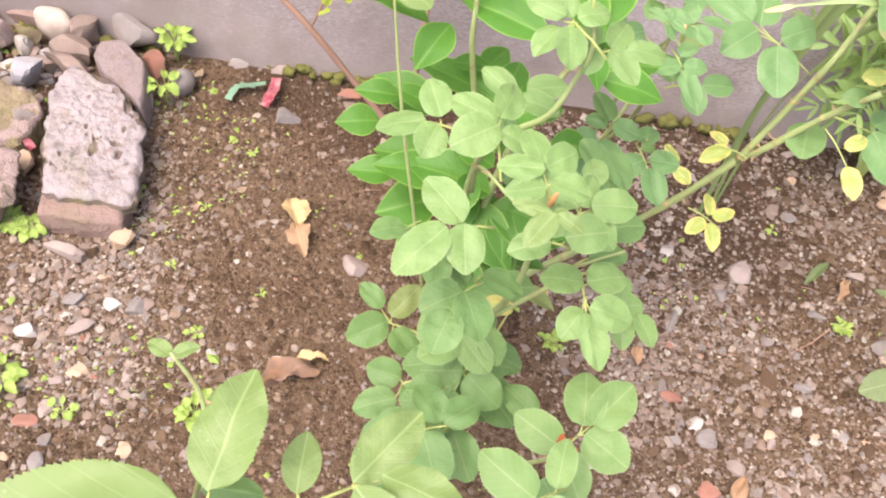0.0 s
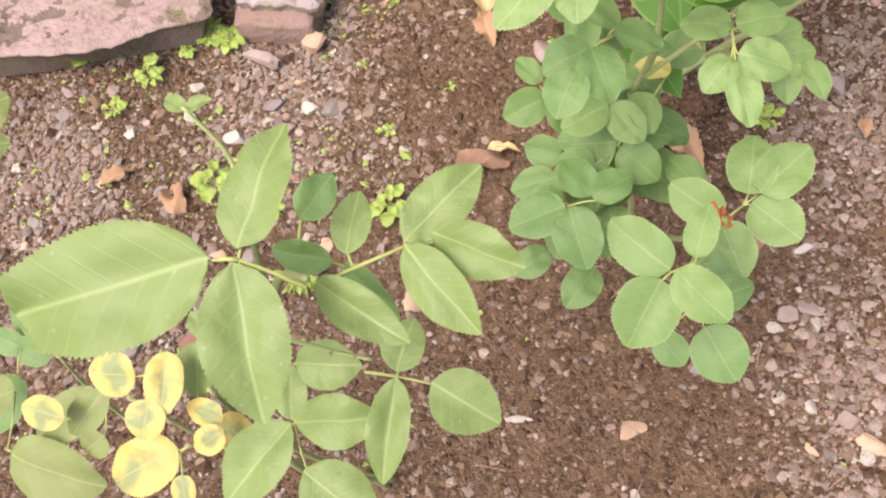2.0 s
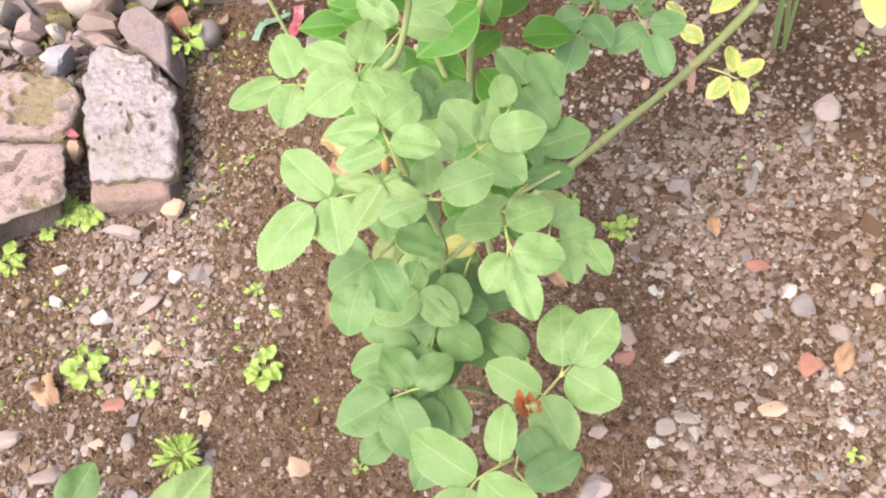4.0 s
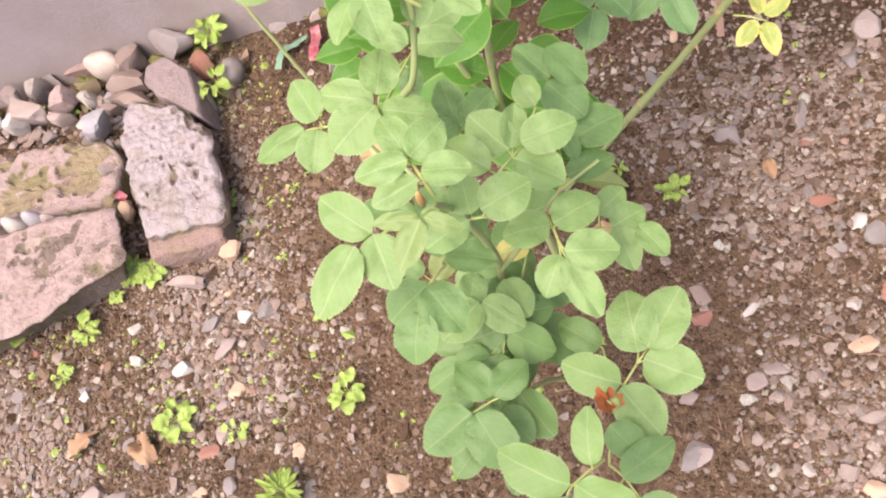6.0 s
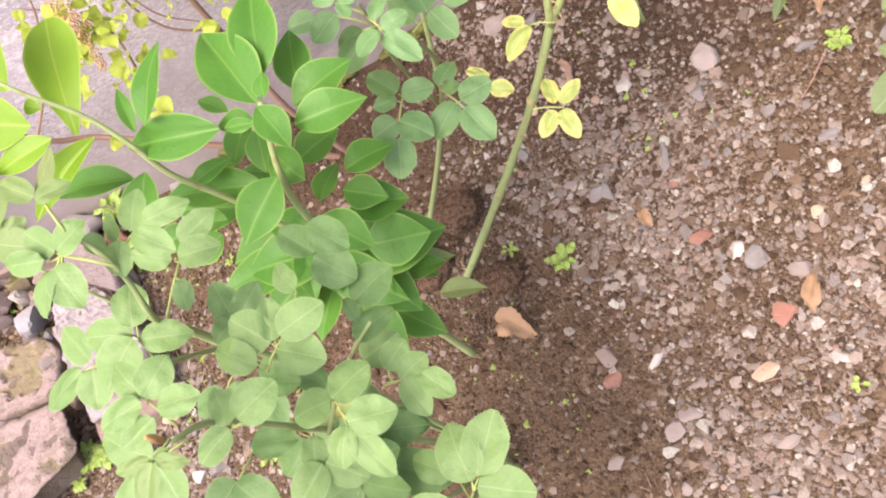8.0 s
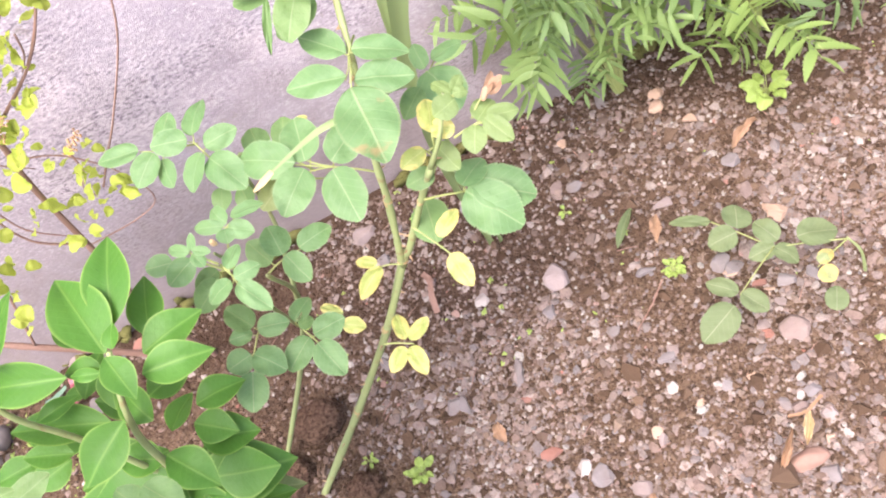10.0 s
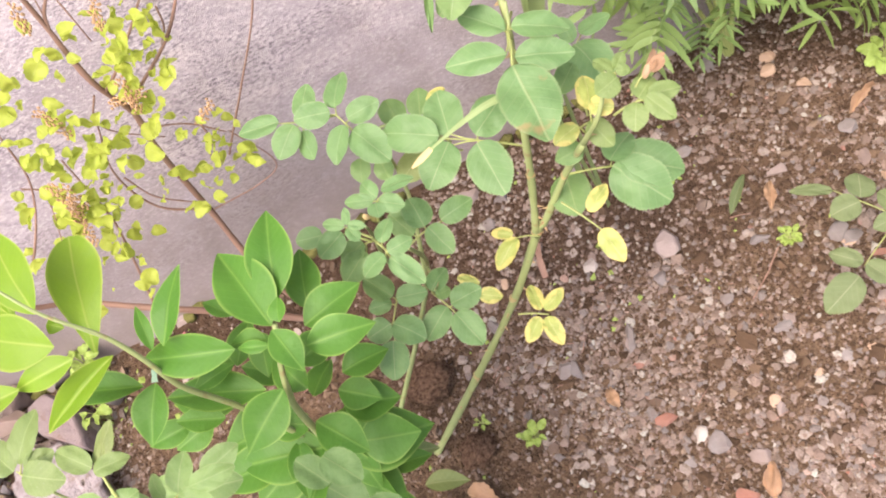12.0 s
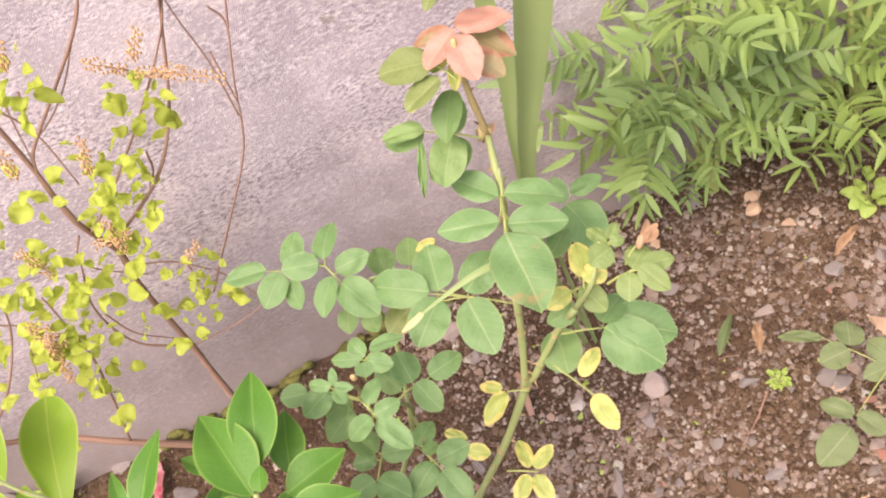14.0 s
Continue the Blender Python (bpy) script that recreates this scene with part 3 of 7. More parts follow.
def build_wall():
    """A cement-rendered garden wall with a slightly uneven face."""
    bm = bmesh.new()
    nx, nz = 120, 50
    grid = []
    for k in range(nz + 1):
        z = -0.15 + 2.15 * k / nz
        row = []
        for i in range(nx + 1):
            x = -3.0 + 6.0 * i / nx
            y = 0.010 * noise.noise(Vector((x * 2.2, 0, z * 2.2))) + 0.004 * noise.noise(Vector((x * 11, 3, z * 11)))
            y -= 0.012 * max(0.0, 1 - z / 0.10) if z > -0.1 else 0.012
            row.append(bm.verts.new((x, y, z)))
        grid.append(row)
    for k in range(nz):
        for i in range(nx):
            bm.faces.new((grid[k][i], grid[k][i + 1], grid[k + 1][i + 1], grid[k + 1][i]))
    back = [[bm.verts.new((x, 0.16, z)) for x in (-3.0, 3.0)] for z in (-0.15, 2.0)]
    bm.faces.new((back[0][1], back[0][0], back[1][0], back[1][1]))
    bm.faces.new([back[1][0]] + grid[nz] + [back[1][1]])
    bm.faces.new([grid[k][0] for k in range(nz + 1)] + [back[1][0], back[0][0]])
    bm.faces.new([grid[k][nx] for k in range(nz + 1)][::-1] + [back[0][1], back[1][1]])
    me = bpy.data.meshes.new("wall")
    bm.to_mesh(me)
    bm.free()
    me.polygons.foreach_set("use_smooth", [len(p.vertices) == 4 for p in me.polygons])
    me.materials.append(CEMENT)
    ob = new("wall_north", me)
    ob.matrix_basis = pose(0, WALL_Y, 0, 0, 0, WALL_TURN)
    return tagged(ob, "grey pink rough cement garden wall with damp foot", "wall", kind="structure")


build_wall()

# ---- rose bush in the middle, leaning towards the path ----
bush = thing("rose_bush", (0.03, 0.52, gz(0.03, 0.52)), "leafy green rose bush with toothed leaflets and withered bloom", "rose bush", "rose bushes")
O = bush.location
def rose_cane(plant, r0, r1, spikes, size, *pts):
    cane, line = tube("cane", pts, r0, r1, CANE, plant, plant.location, 8, 0.12)
    thorns(cane, line, plant.location, r0, spikes, size)


rose_cane(bush, 0.0037, 0.0015, 4, 0.005, (0.03, 0.52, -0.02), (0.045, 0.49, 0.15), (0.034, 0.465, 0.34), (0.055, 0.415, 0.50), (0.055, 0.392, 0.60), (0.052, 0.371, 0.640))
rose_cane(bush, 0.0033, 0.0015, 4, 0.005, (0.035, 0.515, -0.02), (0.060, 0.44, 0.20), (0.078, 0.355, 0.36), (0.090, 0.318, 0.452))
rose_cane(bush, 0.0028, 0.0013, 4, 0.005, (0.025, 0.52, -0.02), (0.022, 0.45, 0.18), (0.014, 0.39, 0.32), (0.020, 0.362, 0.405))
rose_cane(bush, 0.0020, 0.0010, 4, 0.005, (0.050, 0.425, 0.46), (0.085, 0.425, 0.50), (0.101, 0.440, 0.50), (0.133, 0.438, 0.525))
rose_cane(bush, 0.0016, 0.0010, 4, 0.005, (0.090, 0.430, 0.50), (0.098, 0.406, 0.540))
rose_cane(bush, 0.0031, 0.0011, 4, 0.005, (0.030, 0.525, -0.02), (0.030, 0.520, 0.30), (0.026, 0.500, 0.52), (0.042, 0.470, 0.600), (0.059, 0.450, 0.638), (0.071, 0.452, 0.668), (0.076, 0.454, 0.690), (0.071, 0.468, 0.711))
rose_cane(bush, 0.0019, 0.0010, 4, 0.005, (0.028, 0.492, 0.52), (0.024, 0.455, 0.585), (0.042, 0.416, 0.597))
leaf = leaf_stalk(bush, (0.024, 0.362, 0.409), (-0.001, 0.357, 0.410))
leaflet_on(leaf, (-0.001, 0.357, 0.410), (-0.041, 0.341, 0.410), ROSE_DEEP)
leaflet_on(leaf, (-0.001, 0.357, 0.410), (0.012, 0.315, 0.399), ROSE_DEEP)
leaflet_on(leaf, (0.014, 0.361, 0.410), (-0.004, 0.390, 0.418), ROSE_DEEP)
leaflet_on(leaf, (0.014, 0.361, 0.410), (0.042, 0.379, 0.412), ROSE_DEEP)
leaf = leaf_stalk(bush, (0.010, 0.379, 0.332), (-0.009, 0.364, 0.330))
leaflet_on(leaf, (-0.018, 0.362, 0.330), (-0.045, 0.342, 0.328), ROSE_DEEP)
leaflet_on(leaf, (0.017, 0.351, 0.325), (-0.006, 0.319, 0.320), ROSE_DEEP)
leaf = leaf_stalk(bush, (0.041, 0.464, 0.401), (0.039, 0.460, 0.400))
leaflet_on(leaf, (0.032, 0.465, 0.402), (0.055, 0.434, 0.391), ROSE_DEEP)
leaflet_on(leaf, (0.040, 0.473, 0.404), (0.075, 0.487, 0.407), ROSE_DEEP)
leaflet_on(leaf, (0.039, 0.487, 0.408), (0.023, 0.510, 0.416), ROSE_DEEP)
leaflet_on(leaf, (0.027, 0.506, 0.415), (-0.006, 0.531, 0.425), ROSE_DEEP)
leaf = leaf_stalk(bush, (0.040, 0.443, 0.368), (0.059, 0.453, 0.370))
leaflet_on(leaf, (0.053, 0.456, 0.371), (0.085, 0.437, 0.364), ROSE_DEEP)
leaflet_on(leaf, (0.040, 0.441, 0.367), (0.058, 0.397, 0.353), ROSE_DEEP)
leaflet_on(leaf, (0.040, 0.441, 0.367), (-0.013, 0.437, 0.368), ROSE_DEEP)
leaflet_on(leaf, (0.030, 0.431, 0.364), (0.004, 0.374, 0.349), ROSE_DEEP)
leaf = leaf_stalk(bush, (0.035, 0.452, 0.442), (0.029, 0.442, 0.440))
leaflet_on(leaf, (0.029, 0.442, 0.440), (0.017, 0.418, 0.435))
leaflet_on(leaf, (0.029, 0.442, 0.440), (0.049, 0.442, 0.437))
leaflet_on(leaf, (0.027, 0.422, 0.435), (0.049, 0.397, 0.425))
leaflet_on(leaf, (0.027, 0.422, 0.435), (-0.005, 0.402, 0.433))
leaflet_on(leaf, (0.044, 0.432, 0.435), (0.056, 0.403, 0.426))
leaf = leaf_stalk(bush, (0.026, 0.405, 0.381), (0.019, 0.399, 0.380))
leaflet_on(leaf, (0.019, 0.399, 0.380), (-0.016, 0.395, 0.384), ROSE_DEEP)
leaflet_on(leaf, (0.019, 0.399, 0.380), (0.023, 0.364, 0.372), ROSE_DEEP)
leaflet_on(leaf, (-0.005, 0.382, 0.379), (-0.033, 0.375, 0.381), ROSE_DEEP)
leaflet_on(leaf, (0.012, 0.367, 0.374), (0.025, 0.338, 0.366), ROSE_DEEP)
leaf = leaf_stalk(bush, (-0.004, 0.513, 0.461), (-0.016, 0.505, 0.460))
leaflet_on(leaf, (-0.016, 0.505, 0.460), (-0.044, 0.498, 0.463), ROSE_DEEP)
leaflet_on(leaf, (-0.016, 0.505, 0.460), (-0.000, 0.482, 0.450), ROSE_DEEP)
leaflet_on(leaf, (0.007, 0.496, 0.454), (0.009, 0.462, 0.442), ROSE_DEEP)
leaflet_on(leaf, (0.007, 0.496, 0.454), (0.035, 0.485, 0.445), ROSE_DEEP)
spray(bush, (0.012, 0.466, 0.605), (-0.003, 0.466, 0.612), None, ROSE_MESH,
      ((-0.013, 0.468, 0.613), (-0.044, 0.460, 0.611), 0.84),
      ((-0.005, 0.464, 0.611), (-0.015, 0.444, 0.604), 1.22),
      ((-0.003, 0.468, 0.613), (-0.011, 0.494, 0.623), 0.93))
spray(bush, (0.035, 0.431, 0.600), (0.032, 0.460, 0.617), None, ROSE_MESH,
      ((0.031, 0.463, 0.618), (0.002, 0.477, 0.625), 0.84),
      ((0.034, 0.465, 0.619), (0.045, 0.487, 0.627), 1.10),
      ((0.032, 0.459, 0.617), (0.002, 0.445, 0.612), 1.08),
      ((0.034, 0.457, 0.616), (0.061, 0.447, 0.611), 0.83))
spray(bush, (0.055, 0.380, 0.637), (0.050, 0.396, 0.649), None, ROSE_MESH,
      ((0.050, 0.397, 0.649), (0.042, 0.420, 0.658), 0.85),
      ((0.051, 0.396, 0.649), (0.071, 0.408, 0.653), 1.06),
      ((0.050, 0.394, 0.649), (0.023, 0.395, 0.650), 0.80),
      ((0.054, 0.389, 0.646), (0.077, 0.383, 0.643), 0.95),
      ((0.051, 0.385, 0.645), (0.027, 0.380, 0.644), 0.75))
tube("cane", [(0.03, 0.52, 0.10), (0.005, 0.535, 0.34), (-0.022, 0.552, 0.52), (-0.035, 0.568, 0.630)], 0.0020, 0.0010, CANE, bush, bush.location, 7, 0.1)
spray(bush, (-0.035, 0.568, 0.631), (-0.037, 0.575, 0.640), ROSE_PALE, ROSE_MESH,
      ((-0.034, 0.579, 0.642), (-0.010, 0.604, 0.651), 0.80),
      ((-0.038, 0.576, 0.641), (-0.050, 0.602, 0.651), 0.94),
      ((-0.033, 0.571, 0.638), (-0.010, 0.554, 0.631), 1.07),
      ((-0.032, 0.573, 0.639), (-0.010, 0.575, 0.639), 0.96))
spray(bush, (0.059, 0.366, 0.652), (0.052, 0.358, 0.655), ROSE_PALE, ROSE_MESH,
      ((0.050, 0.358, 0.655), (0.029, 0.363, 0.658), 0.56),
      ((0.053, 0.357, 0.655), (0.067, 0.348, 0.650), 0.68),
      ((0.051, 0.357, 0.654), (0.035, 0.340, 0.648), 0.78),
      ((0.051, 0.358, 0.655), (0.060, 0.359, 0.655), 0.87))
spray(bush, (0.030, 0.399, 0.593), (0.011, 0.395, 0.598), None, ROSE_MESH,
      ((0.010, 0.397, 0.598), (-0.013, 0.421, 0.609), 0.89),
      ((0.011, 0.395, 0.598), (0.012, 0.367, 0.587), 0.98),
      ((0.000, 0.392, 0.597), (-0.031, 0.365, 0.588), 0.82))
spray(bush, (0.075, 0.384, 0.594), (0.063, 0.384, 0.600), None, ROSE_MESH,
      ((0.062, 0.383, 0.600), (0.036, 0.377, 0.598), 0.91),
      ((0.064, 0.385, 0.600), (0.065, 0.405, 0.608), 1.19),
      ((0.070, 0.385, 0.600), (0.098, 0.390, 0.601), 1.09))
spray(bush, (0.075, 0.425, 0.565), (0.090, 0.430, 0.573), None, ROSE_MESH,
      ((0.089, 0.433, 0.574), (0.074, 0.457, 0.584), 1.07),
      ((0.091, 0.433, 0.574), (0.101, 0.456, 0.583), 0.83),
      ((0.097, 0.434, 0.574), (0.129, 0.435, 0.574), 0.93),
      ((0.091, 0.428, 0.572), (0.113, 0.409, 0.564), 1.08),
      ((0.076, 0.426, 0.572), (0.056, 0.450, 0.582), 0.84))
spray(bush, (0.098, 0.457, 0.552), (0.107, 0.462, 0.560), None, ROSE_MESH,
      ((0.110, 0.465, 0.561), (0.105, 0.484, 0.568), 1.07))
spray(bush, (0.124, 0.479, 0.521), (0.122, 0.499, 0.535), ROSE_DEEP, ROSE_MESH,
      ((0.119, 0.498, 0.535), (0.135, 0.473, 0.524), 1.11),
      ((0.126, 0.517, 0.542), (0.142, 0.491, 0.531), 1.00),
      ((0.122, 0.499, 0.535), (0.108, 0.525, 0.545), 0.93))
spray(bush, (0.103, 0.445, 0.498), (0.114, 0.448, 0.505), ROSE_DEEP, ROSE_MESH,
      ((0.124, 0.467, 0.512), (0.156, 0.473, 0.513), 1.20),
      ((0.112, 0.447, 0.505), (0.143, 0.452, 0.506), 0.81),
      ((0.121, 0.455, 0.507), (0.120, 0.472, 0.514), 0.78))
spray(bush, (0.061, 0.464, 0.545), (0.062, 0.474, 0.555), ROSE_DEEP, ROSE_MESH,
      ((0.062, 0.472, 0.555), (0.061, 0.504, 0.567), 0.83),
      ((0.062, 0.476, 0.556), (0.044, 0.471, 0.555), 1.14),
      ((0.064, 0.473, 0.555), (0.089, 0.487, 0.559), 0.84))
spray(bush, (0.096, 0.409, 0.537), (0.097, 0.392, 0.536), None, ROSE_MESH,
      ((0.096, 0.399, 0.539), (0.068, 0.403, 0.541), 1.06),
      ((0.098, 0.399, 0.539), (0.126, 0.406, 0.541), 1.09),
      ((0.099, 0.383, 0.533), (0.128, 0.376, 0.529), 1.01),
      ((0.096, 0.382, 0.532), (0.080, 0.364, 0.526), 1.08),
      ((0.098, 0.379, 0.531), (0.106, 0.346, 0.518), 0.70))
spray(bush, (0.114, 0.412, 0.497), (0.128, 0.406, 0.500), None, ROSE_MESH,
      ((0.127, 0.406, 0.500), (0.149, 0.411, 0.501), 1.13),
      ((0.130, 0.405, 0.500), (0.132, 0.379, 0.490), 0.85),
      ((0.142, 0.402, 0.498), (0.153, 0.381, 0.490), 0.96),
      ((0.122, 0.416, 0.504), (0.142, 0.425, 0.507), 1.04))
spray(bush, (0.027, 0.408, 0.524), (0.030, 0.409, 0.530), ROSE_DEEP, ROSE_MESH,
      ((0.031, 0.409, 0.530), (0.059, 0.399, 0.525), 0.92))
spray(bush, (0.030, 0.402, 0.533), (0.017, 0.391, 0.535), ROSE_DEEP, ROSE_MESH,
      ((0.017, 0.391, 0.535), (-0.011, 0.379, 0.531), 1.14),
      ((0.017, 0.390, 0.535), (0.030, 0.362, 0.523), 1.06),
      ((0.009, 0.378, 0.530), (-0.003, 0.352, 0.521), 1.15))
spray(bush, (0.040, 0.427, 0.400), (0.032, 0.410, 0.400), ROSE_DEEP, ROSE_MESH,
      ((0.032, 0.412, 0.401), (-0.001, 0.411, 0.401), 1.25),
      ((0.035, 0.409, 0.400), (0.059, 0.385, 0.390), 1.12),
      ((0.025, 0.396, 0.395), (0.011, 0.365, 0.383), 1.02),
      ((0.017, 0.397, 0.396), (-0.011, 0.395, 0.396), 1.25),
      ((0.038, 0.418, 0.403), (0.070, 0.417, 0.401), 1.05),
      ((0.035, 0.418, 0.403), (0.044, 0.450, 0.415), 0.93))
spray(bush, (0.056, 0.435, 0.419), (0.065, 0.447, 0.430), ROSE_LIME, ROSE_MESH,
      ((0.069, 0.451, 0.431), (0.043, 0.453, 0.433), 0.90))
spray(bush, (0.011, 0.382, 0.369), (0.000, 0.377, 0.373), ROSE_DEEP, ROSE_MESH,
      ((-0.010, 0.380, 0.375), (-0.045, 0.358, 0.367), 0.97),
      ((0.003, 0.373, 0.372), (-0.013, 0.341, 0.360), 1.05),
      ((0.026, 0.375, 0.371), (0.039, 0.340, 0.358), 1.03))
spray(bush, (0.091, 0.335, 0.407), (0.113, 0.351, 0.419), None, ROSE_MESH,
      ((0.099, 0.342, 0.416), (0.066, 0.362, 0.425), 0.98),
      ((0.116, 0.356, 0.421), (0.121, 0.395, 0.436), 1.02),
      ((0.122, 0.357, 0.421), (0.155, 0.386, 0.431), 0.93),
      ((0.118, 0.352, 0.419), (0.149, 0.330, 0.410), 1.13),
      ((0.098, 0.339, 0.415), (0.113, 0.306, 0.401), 1.07))
spray(bush, (0.090, 0.364, 0.360), (0.092, 0.386, 0.375), ROSE_DEEP, ROSE_MESH,
      ((0.091, 0.387, 0.375), (0.068, 0.410, 0.385), 0.95))
spray(bush, (0.082, 0.277, 0.491), (0.061, 0.267, 0.494), None, ROSE_MESH,
      ((0.075, 0.274, 0.496), (0.082, 0.303, 0.507), 0.81),
      ((0.061, 0.268, 0.494), (0.027, 0.291, 0.504), 0.90),
      ((0.064, 0.267, 0.494), (0.092, 0.242, 0.483), 0.89),
      ((0.056, 0.263, 0.492), (0.038, 0.228, 0.479), 1.19))
spray(bush, (0.075, 0.299, 0.399), (0.082, 0.288, 0.400), ROSE_DEEP, ROSE_MESH,
      ((0.081, 0.289, 0.400), (0.119, 0.299, 0.403), 0.82),
      ((0.084, 0.319, 0.412), (0.097, 0.297, 0.403), 1.10),
      ((0.087, 0.274, 0.394), (0.106, 0.242, 0.381), 1.18),
      ((0.059, 0.269, 0.393), (0.074, 0.251, 0.386), 1.18))
spray(bush, (0.073, 0.462, 0.711), (0.073, 0.476, 0.722), None, ROSE_MESH,
      ((0.074, 0.477, 0.722), (0.090, 0.495, 0.729), 0.70, ROSE_YELLOW),
      ((0.072, 0.478, 0.723), (0.057, 0.496, 0.730), 0.72, ROSE_PALE),
      ((0.073, 0.475, 0.722), (0.092, 0.474, 0.720), 0.76, ROSE_PALE))
spray(bush, (0.082, 0.442, 0.693), (0.063, 0.457, 0.705), None, ROSE_MESH,
      ((0.062, 0.458, 0.706), (0.052, 0.475, 0.713), 0.95),
      ((0.064, 0.457, 0.705), (0.083, 0.462, 0.707), 1.08),
      ((0.057, 0.457, 0.705), (0.035, 0.466, 0.709), 0.76),
      ((0.055, 0.452, 0.703), (0.039, 0.436, 0.698), 0.91),
      ((0.059, 0.452, 0.703), (0.061, 0.430, 0.695), 1.05))
spray(bush, (0.069, 0.462, 0.674), (0.088, 0.465, 0.680), None, ROSE_MESH,
      ((0.090, 0.465, 0.680), (0.102, 0.483, 0.686), 0.96),
      ((0.090, 0.464, 0.679), (0.105, 0.445, 0.672), 0.82),
      ((0.099, 0.464, 0.679), (0.124, 0.461, 0.677), 0.69),
      ((0.081, 0.466, 0.680), (0.079, 0.482, 0.687), 0.87),
      ((0.080, 0.465, 0.680), (0.075, 0.448, 0.674), 1.06),
      ((0.075, 0.464, 0.680), (0.065, 0.476, 0.685), 0.91))
spray(bush, (0.024, 0.498, 0.572), (0.053, 0.520, 0.585), None, ROSE_MESH,
      ((0.060, 0.528, 0.588), (0.090, 0.533, 0.589), 0.83),
      ((0.055, 0.520, 0.585), (0.083, 0.512, 0.581), 0.96),
      ((0.051, 0.521, 0.585), (0.029, 0.539, 0.593), 0.78),
      ((0.048, 0.509, 0.581), (0.042, 0.491, 0.574), 0.96, ROSE_DEEP))
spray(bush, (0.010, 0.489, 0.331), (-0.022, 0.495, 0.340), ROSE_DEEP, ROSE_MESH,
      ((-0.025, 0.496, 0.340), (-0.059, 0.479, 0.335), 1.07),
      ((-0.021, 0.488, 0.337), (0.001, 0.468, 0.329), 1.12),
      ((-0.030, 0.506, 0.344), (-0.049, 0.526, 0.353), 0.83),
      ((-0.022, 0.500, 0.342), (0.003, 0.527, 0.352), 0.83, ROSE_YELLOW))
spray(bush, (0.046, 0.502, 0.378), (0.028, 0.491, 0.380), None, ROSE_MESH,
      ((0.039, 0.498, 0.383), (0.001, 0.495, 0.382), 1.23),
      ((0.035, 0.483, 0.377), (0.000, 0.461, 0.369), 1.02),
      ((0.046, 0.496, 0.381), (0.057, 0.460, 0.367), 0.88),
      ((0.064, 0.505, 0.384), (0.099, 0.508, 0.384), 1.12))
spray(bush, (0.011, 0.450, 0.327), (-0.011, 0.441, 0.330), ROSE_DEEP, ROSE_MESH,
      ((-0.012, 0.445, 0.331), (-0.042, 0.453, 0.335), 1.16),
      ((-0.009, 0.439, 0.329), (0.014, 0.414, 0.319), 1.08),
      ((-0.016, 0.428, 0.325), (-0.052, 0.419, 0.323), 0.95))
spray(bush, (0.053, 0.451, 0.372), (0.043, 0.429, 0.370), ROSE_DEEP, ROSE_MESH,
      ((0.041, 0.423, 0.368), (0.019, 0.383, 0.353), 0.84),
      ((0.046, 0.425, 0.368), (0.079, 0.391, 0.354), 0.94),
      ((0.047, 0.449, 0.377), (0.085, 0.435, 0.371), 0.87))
v, f = lump(3.1, 0.0022, 0.0022, 0.0085, 0.3, 2)
under("bud", mesh_from("bud", v, f, CANE_RED), bush, O, pose(0.052, 0.370, 0.652, 12, 8, 0), "reddish brown spent bud")
wither = under("withered_bloom", mesh_from("withered_bloom", *lump(5.2, 0.006, 0.006, 0.005, 0.4, 2), CANE_PALE), bush, O, pose(0.092, 0.317, 0.456), "rust orange withered bloom")
for i in range(9):
    a = i * 2.4 + 0.3
    out = rng.uniform(0.004, 0.010)
    tip = Vector((0.092 + out * math.cos(a), 0.317 + out * math.sin(a), 0.460 + rng.uniform(-0.004, 0.010)))
    under("petal", SMALL_MESH[i % 5], wither, (0, 0, 0), pose(0.092, 0.317, 0.456).inverted() @ facing_matrix((0.092, 0.317, 0.457), tip, FACING, rng.uniform(0.5, 1.2), rng.uniform(-1.2, 1.2)), material=RUST)

# ---- young rose close to the camera ----
near_rose = thing("rose_bush", (-0.20, 0.26, gz(-0.20, 0.26)), "young rose with large pale green leaves and faded yellow lower leaves", "rose bush", "rose bushes")
O = near_rose.location
for pts, r0, r1 in (
    ([(-0.20, 0.26, -0.02), (-0.205, 0.20, 0.25), (-0.178, 0.190, 0.45), (-0.145, 0.205, 0.55), (-0.104, 0.192, 0.645), (-0.082, 0.180, 0.672)], 0.0033, 0.0016),
    ([(-0.125, 0.200, 0.60), (-0.112, 0.203, 0.66), (-0.108, 0.215, 0.70), (-0.118, 0.222, 0.725)], 0.0015, 0.0008),
    ([(-0.205, 0.25, -0.02), (-0.225, 0.215, 0.30), (-0.207, 0.200, 0.47)], 0.0027, 0.0016),
    ([(-0.21, 0.26, -0.02), (-0.31, 0.24, 0.15), (-0.340, 0.238, 0.325)], 0.0030, 0.0016),
    ([(-0.145, 0.205, 0.55), (-0.115, 0.208, 0.515), (-0.100, 0.209, 0.503)], 0.0014, 0.0011)):
    cane, line = tube("cane", pts, r0, r1, CANE, near_rose, O, 8, 0.12)
    thorns(cane, line, O, r0, 3, 0.004)
leaf = leaf_stalk(near_rose, (-0.341, 0.286, 0.602), (-0.331, 0.292, 0.600))
leaflet_on(leaf, (-0.332, 0.296, 0.601), (-0.299, 0.325, 0.598), ROSE_YELLOW)
leaflet_on(leaf, (-0.330, 0.289, 0.599), (-0.296, 0.300, 0.590), ROSE_YELLOW)
leaf = leaf_stalk(near_rose, (-0.460, 0.284, 0.303), (-0.460, 0.265, 0.300))
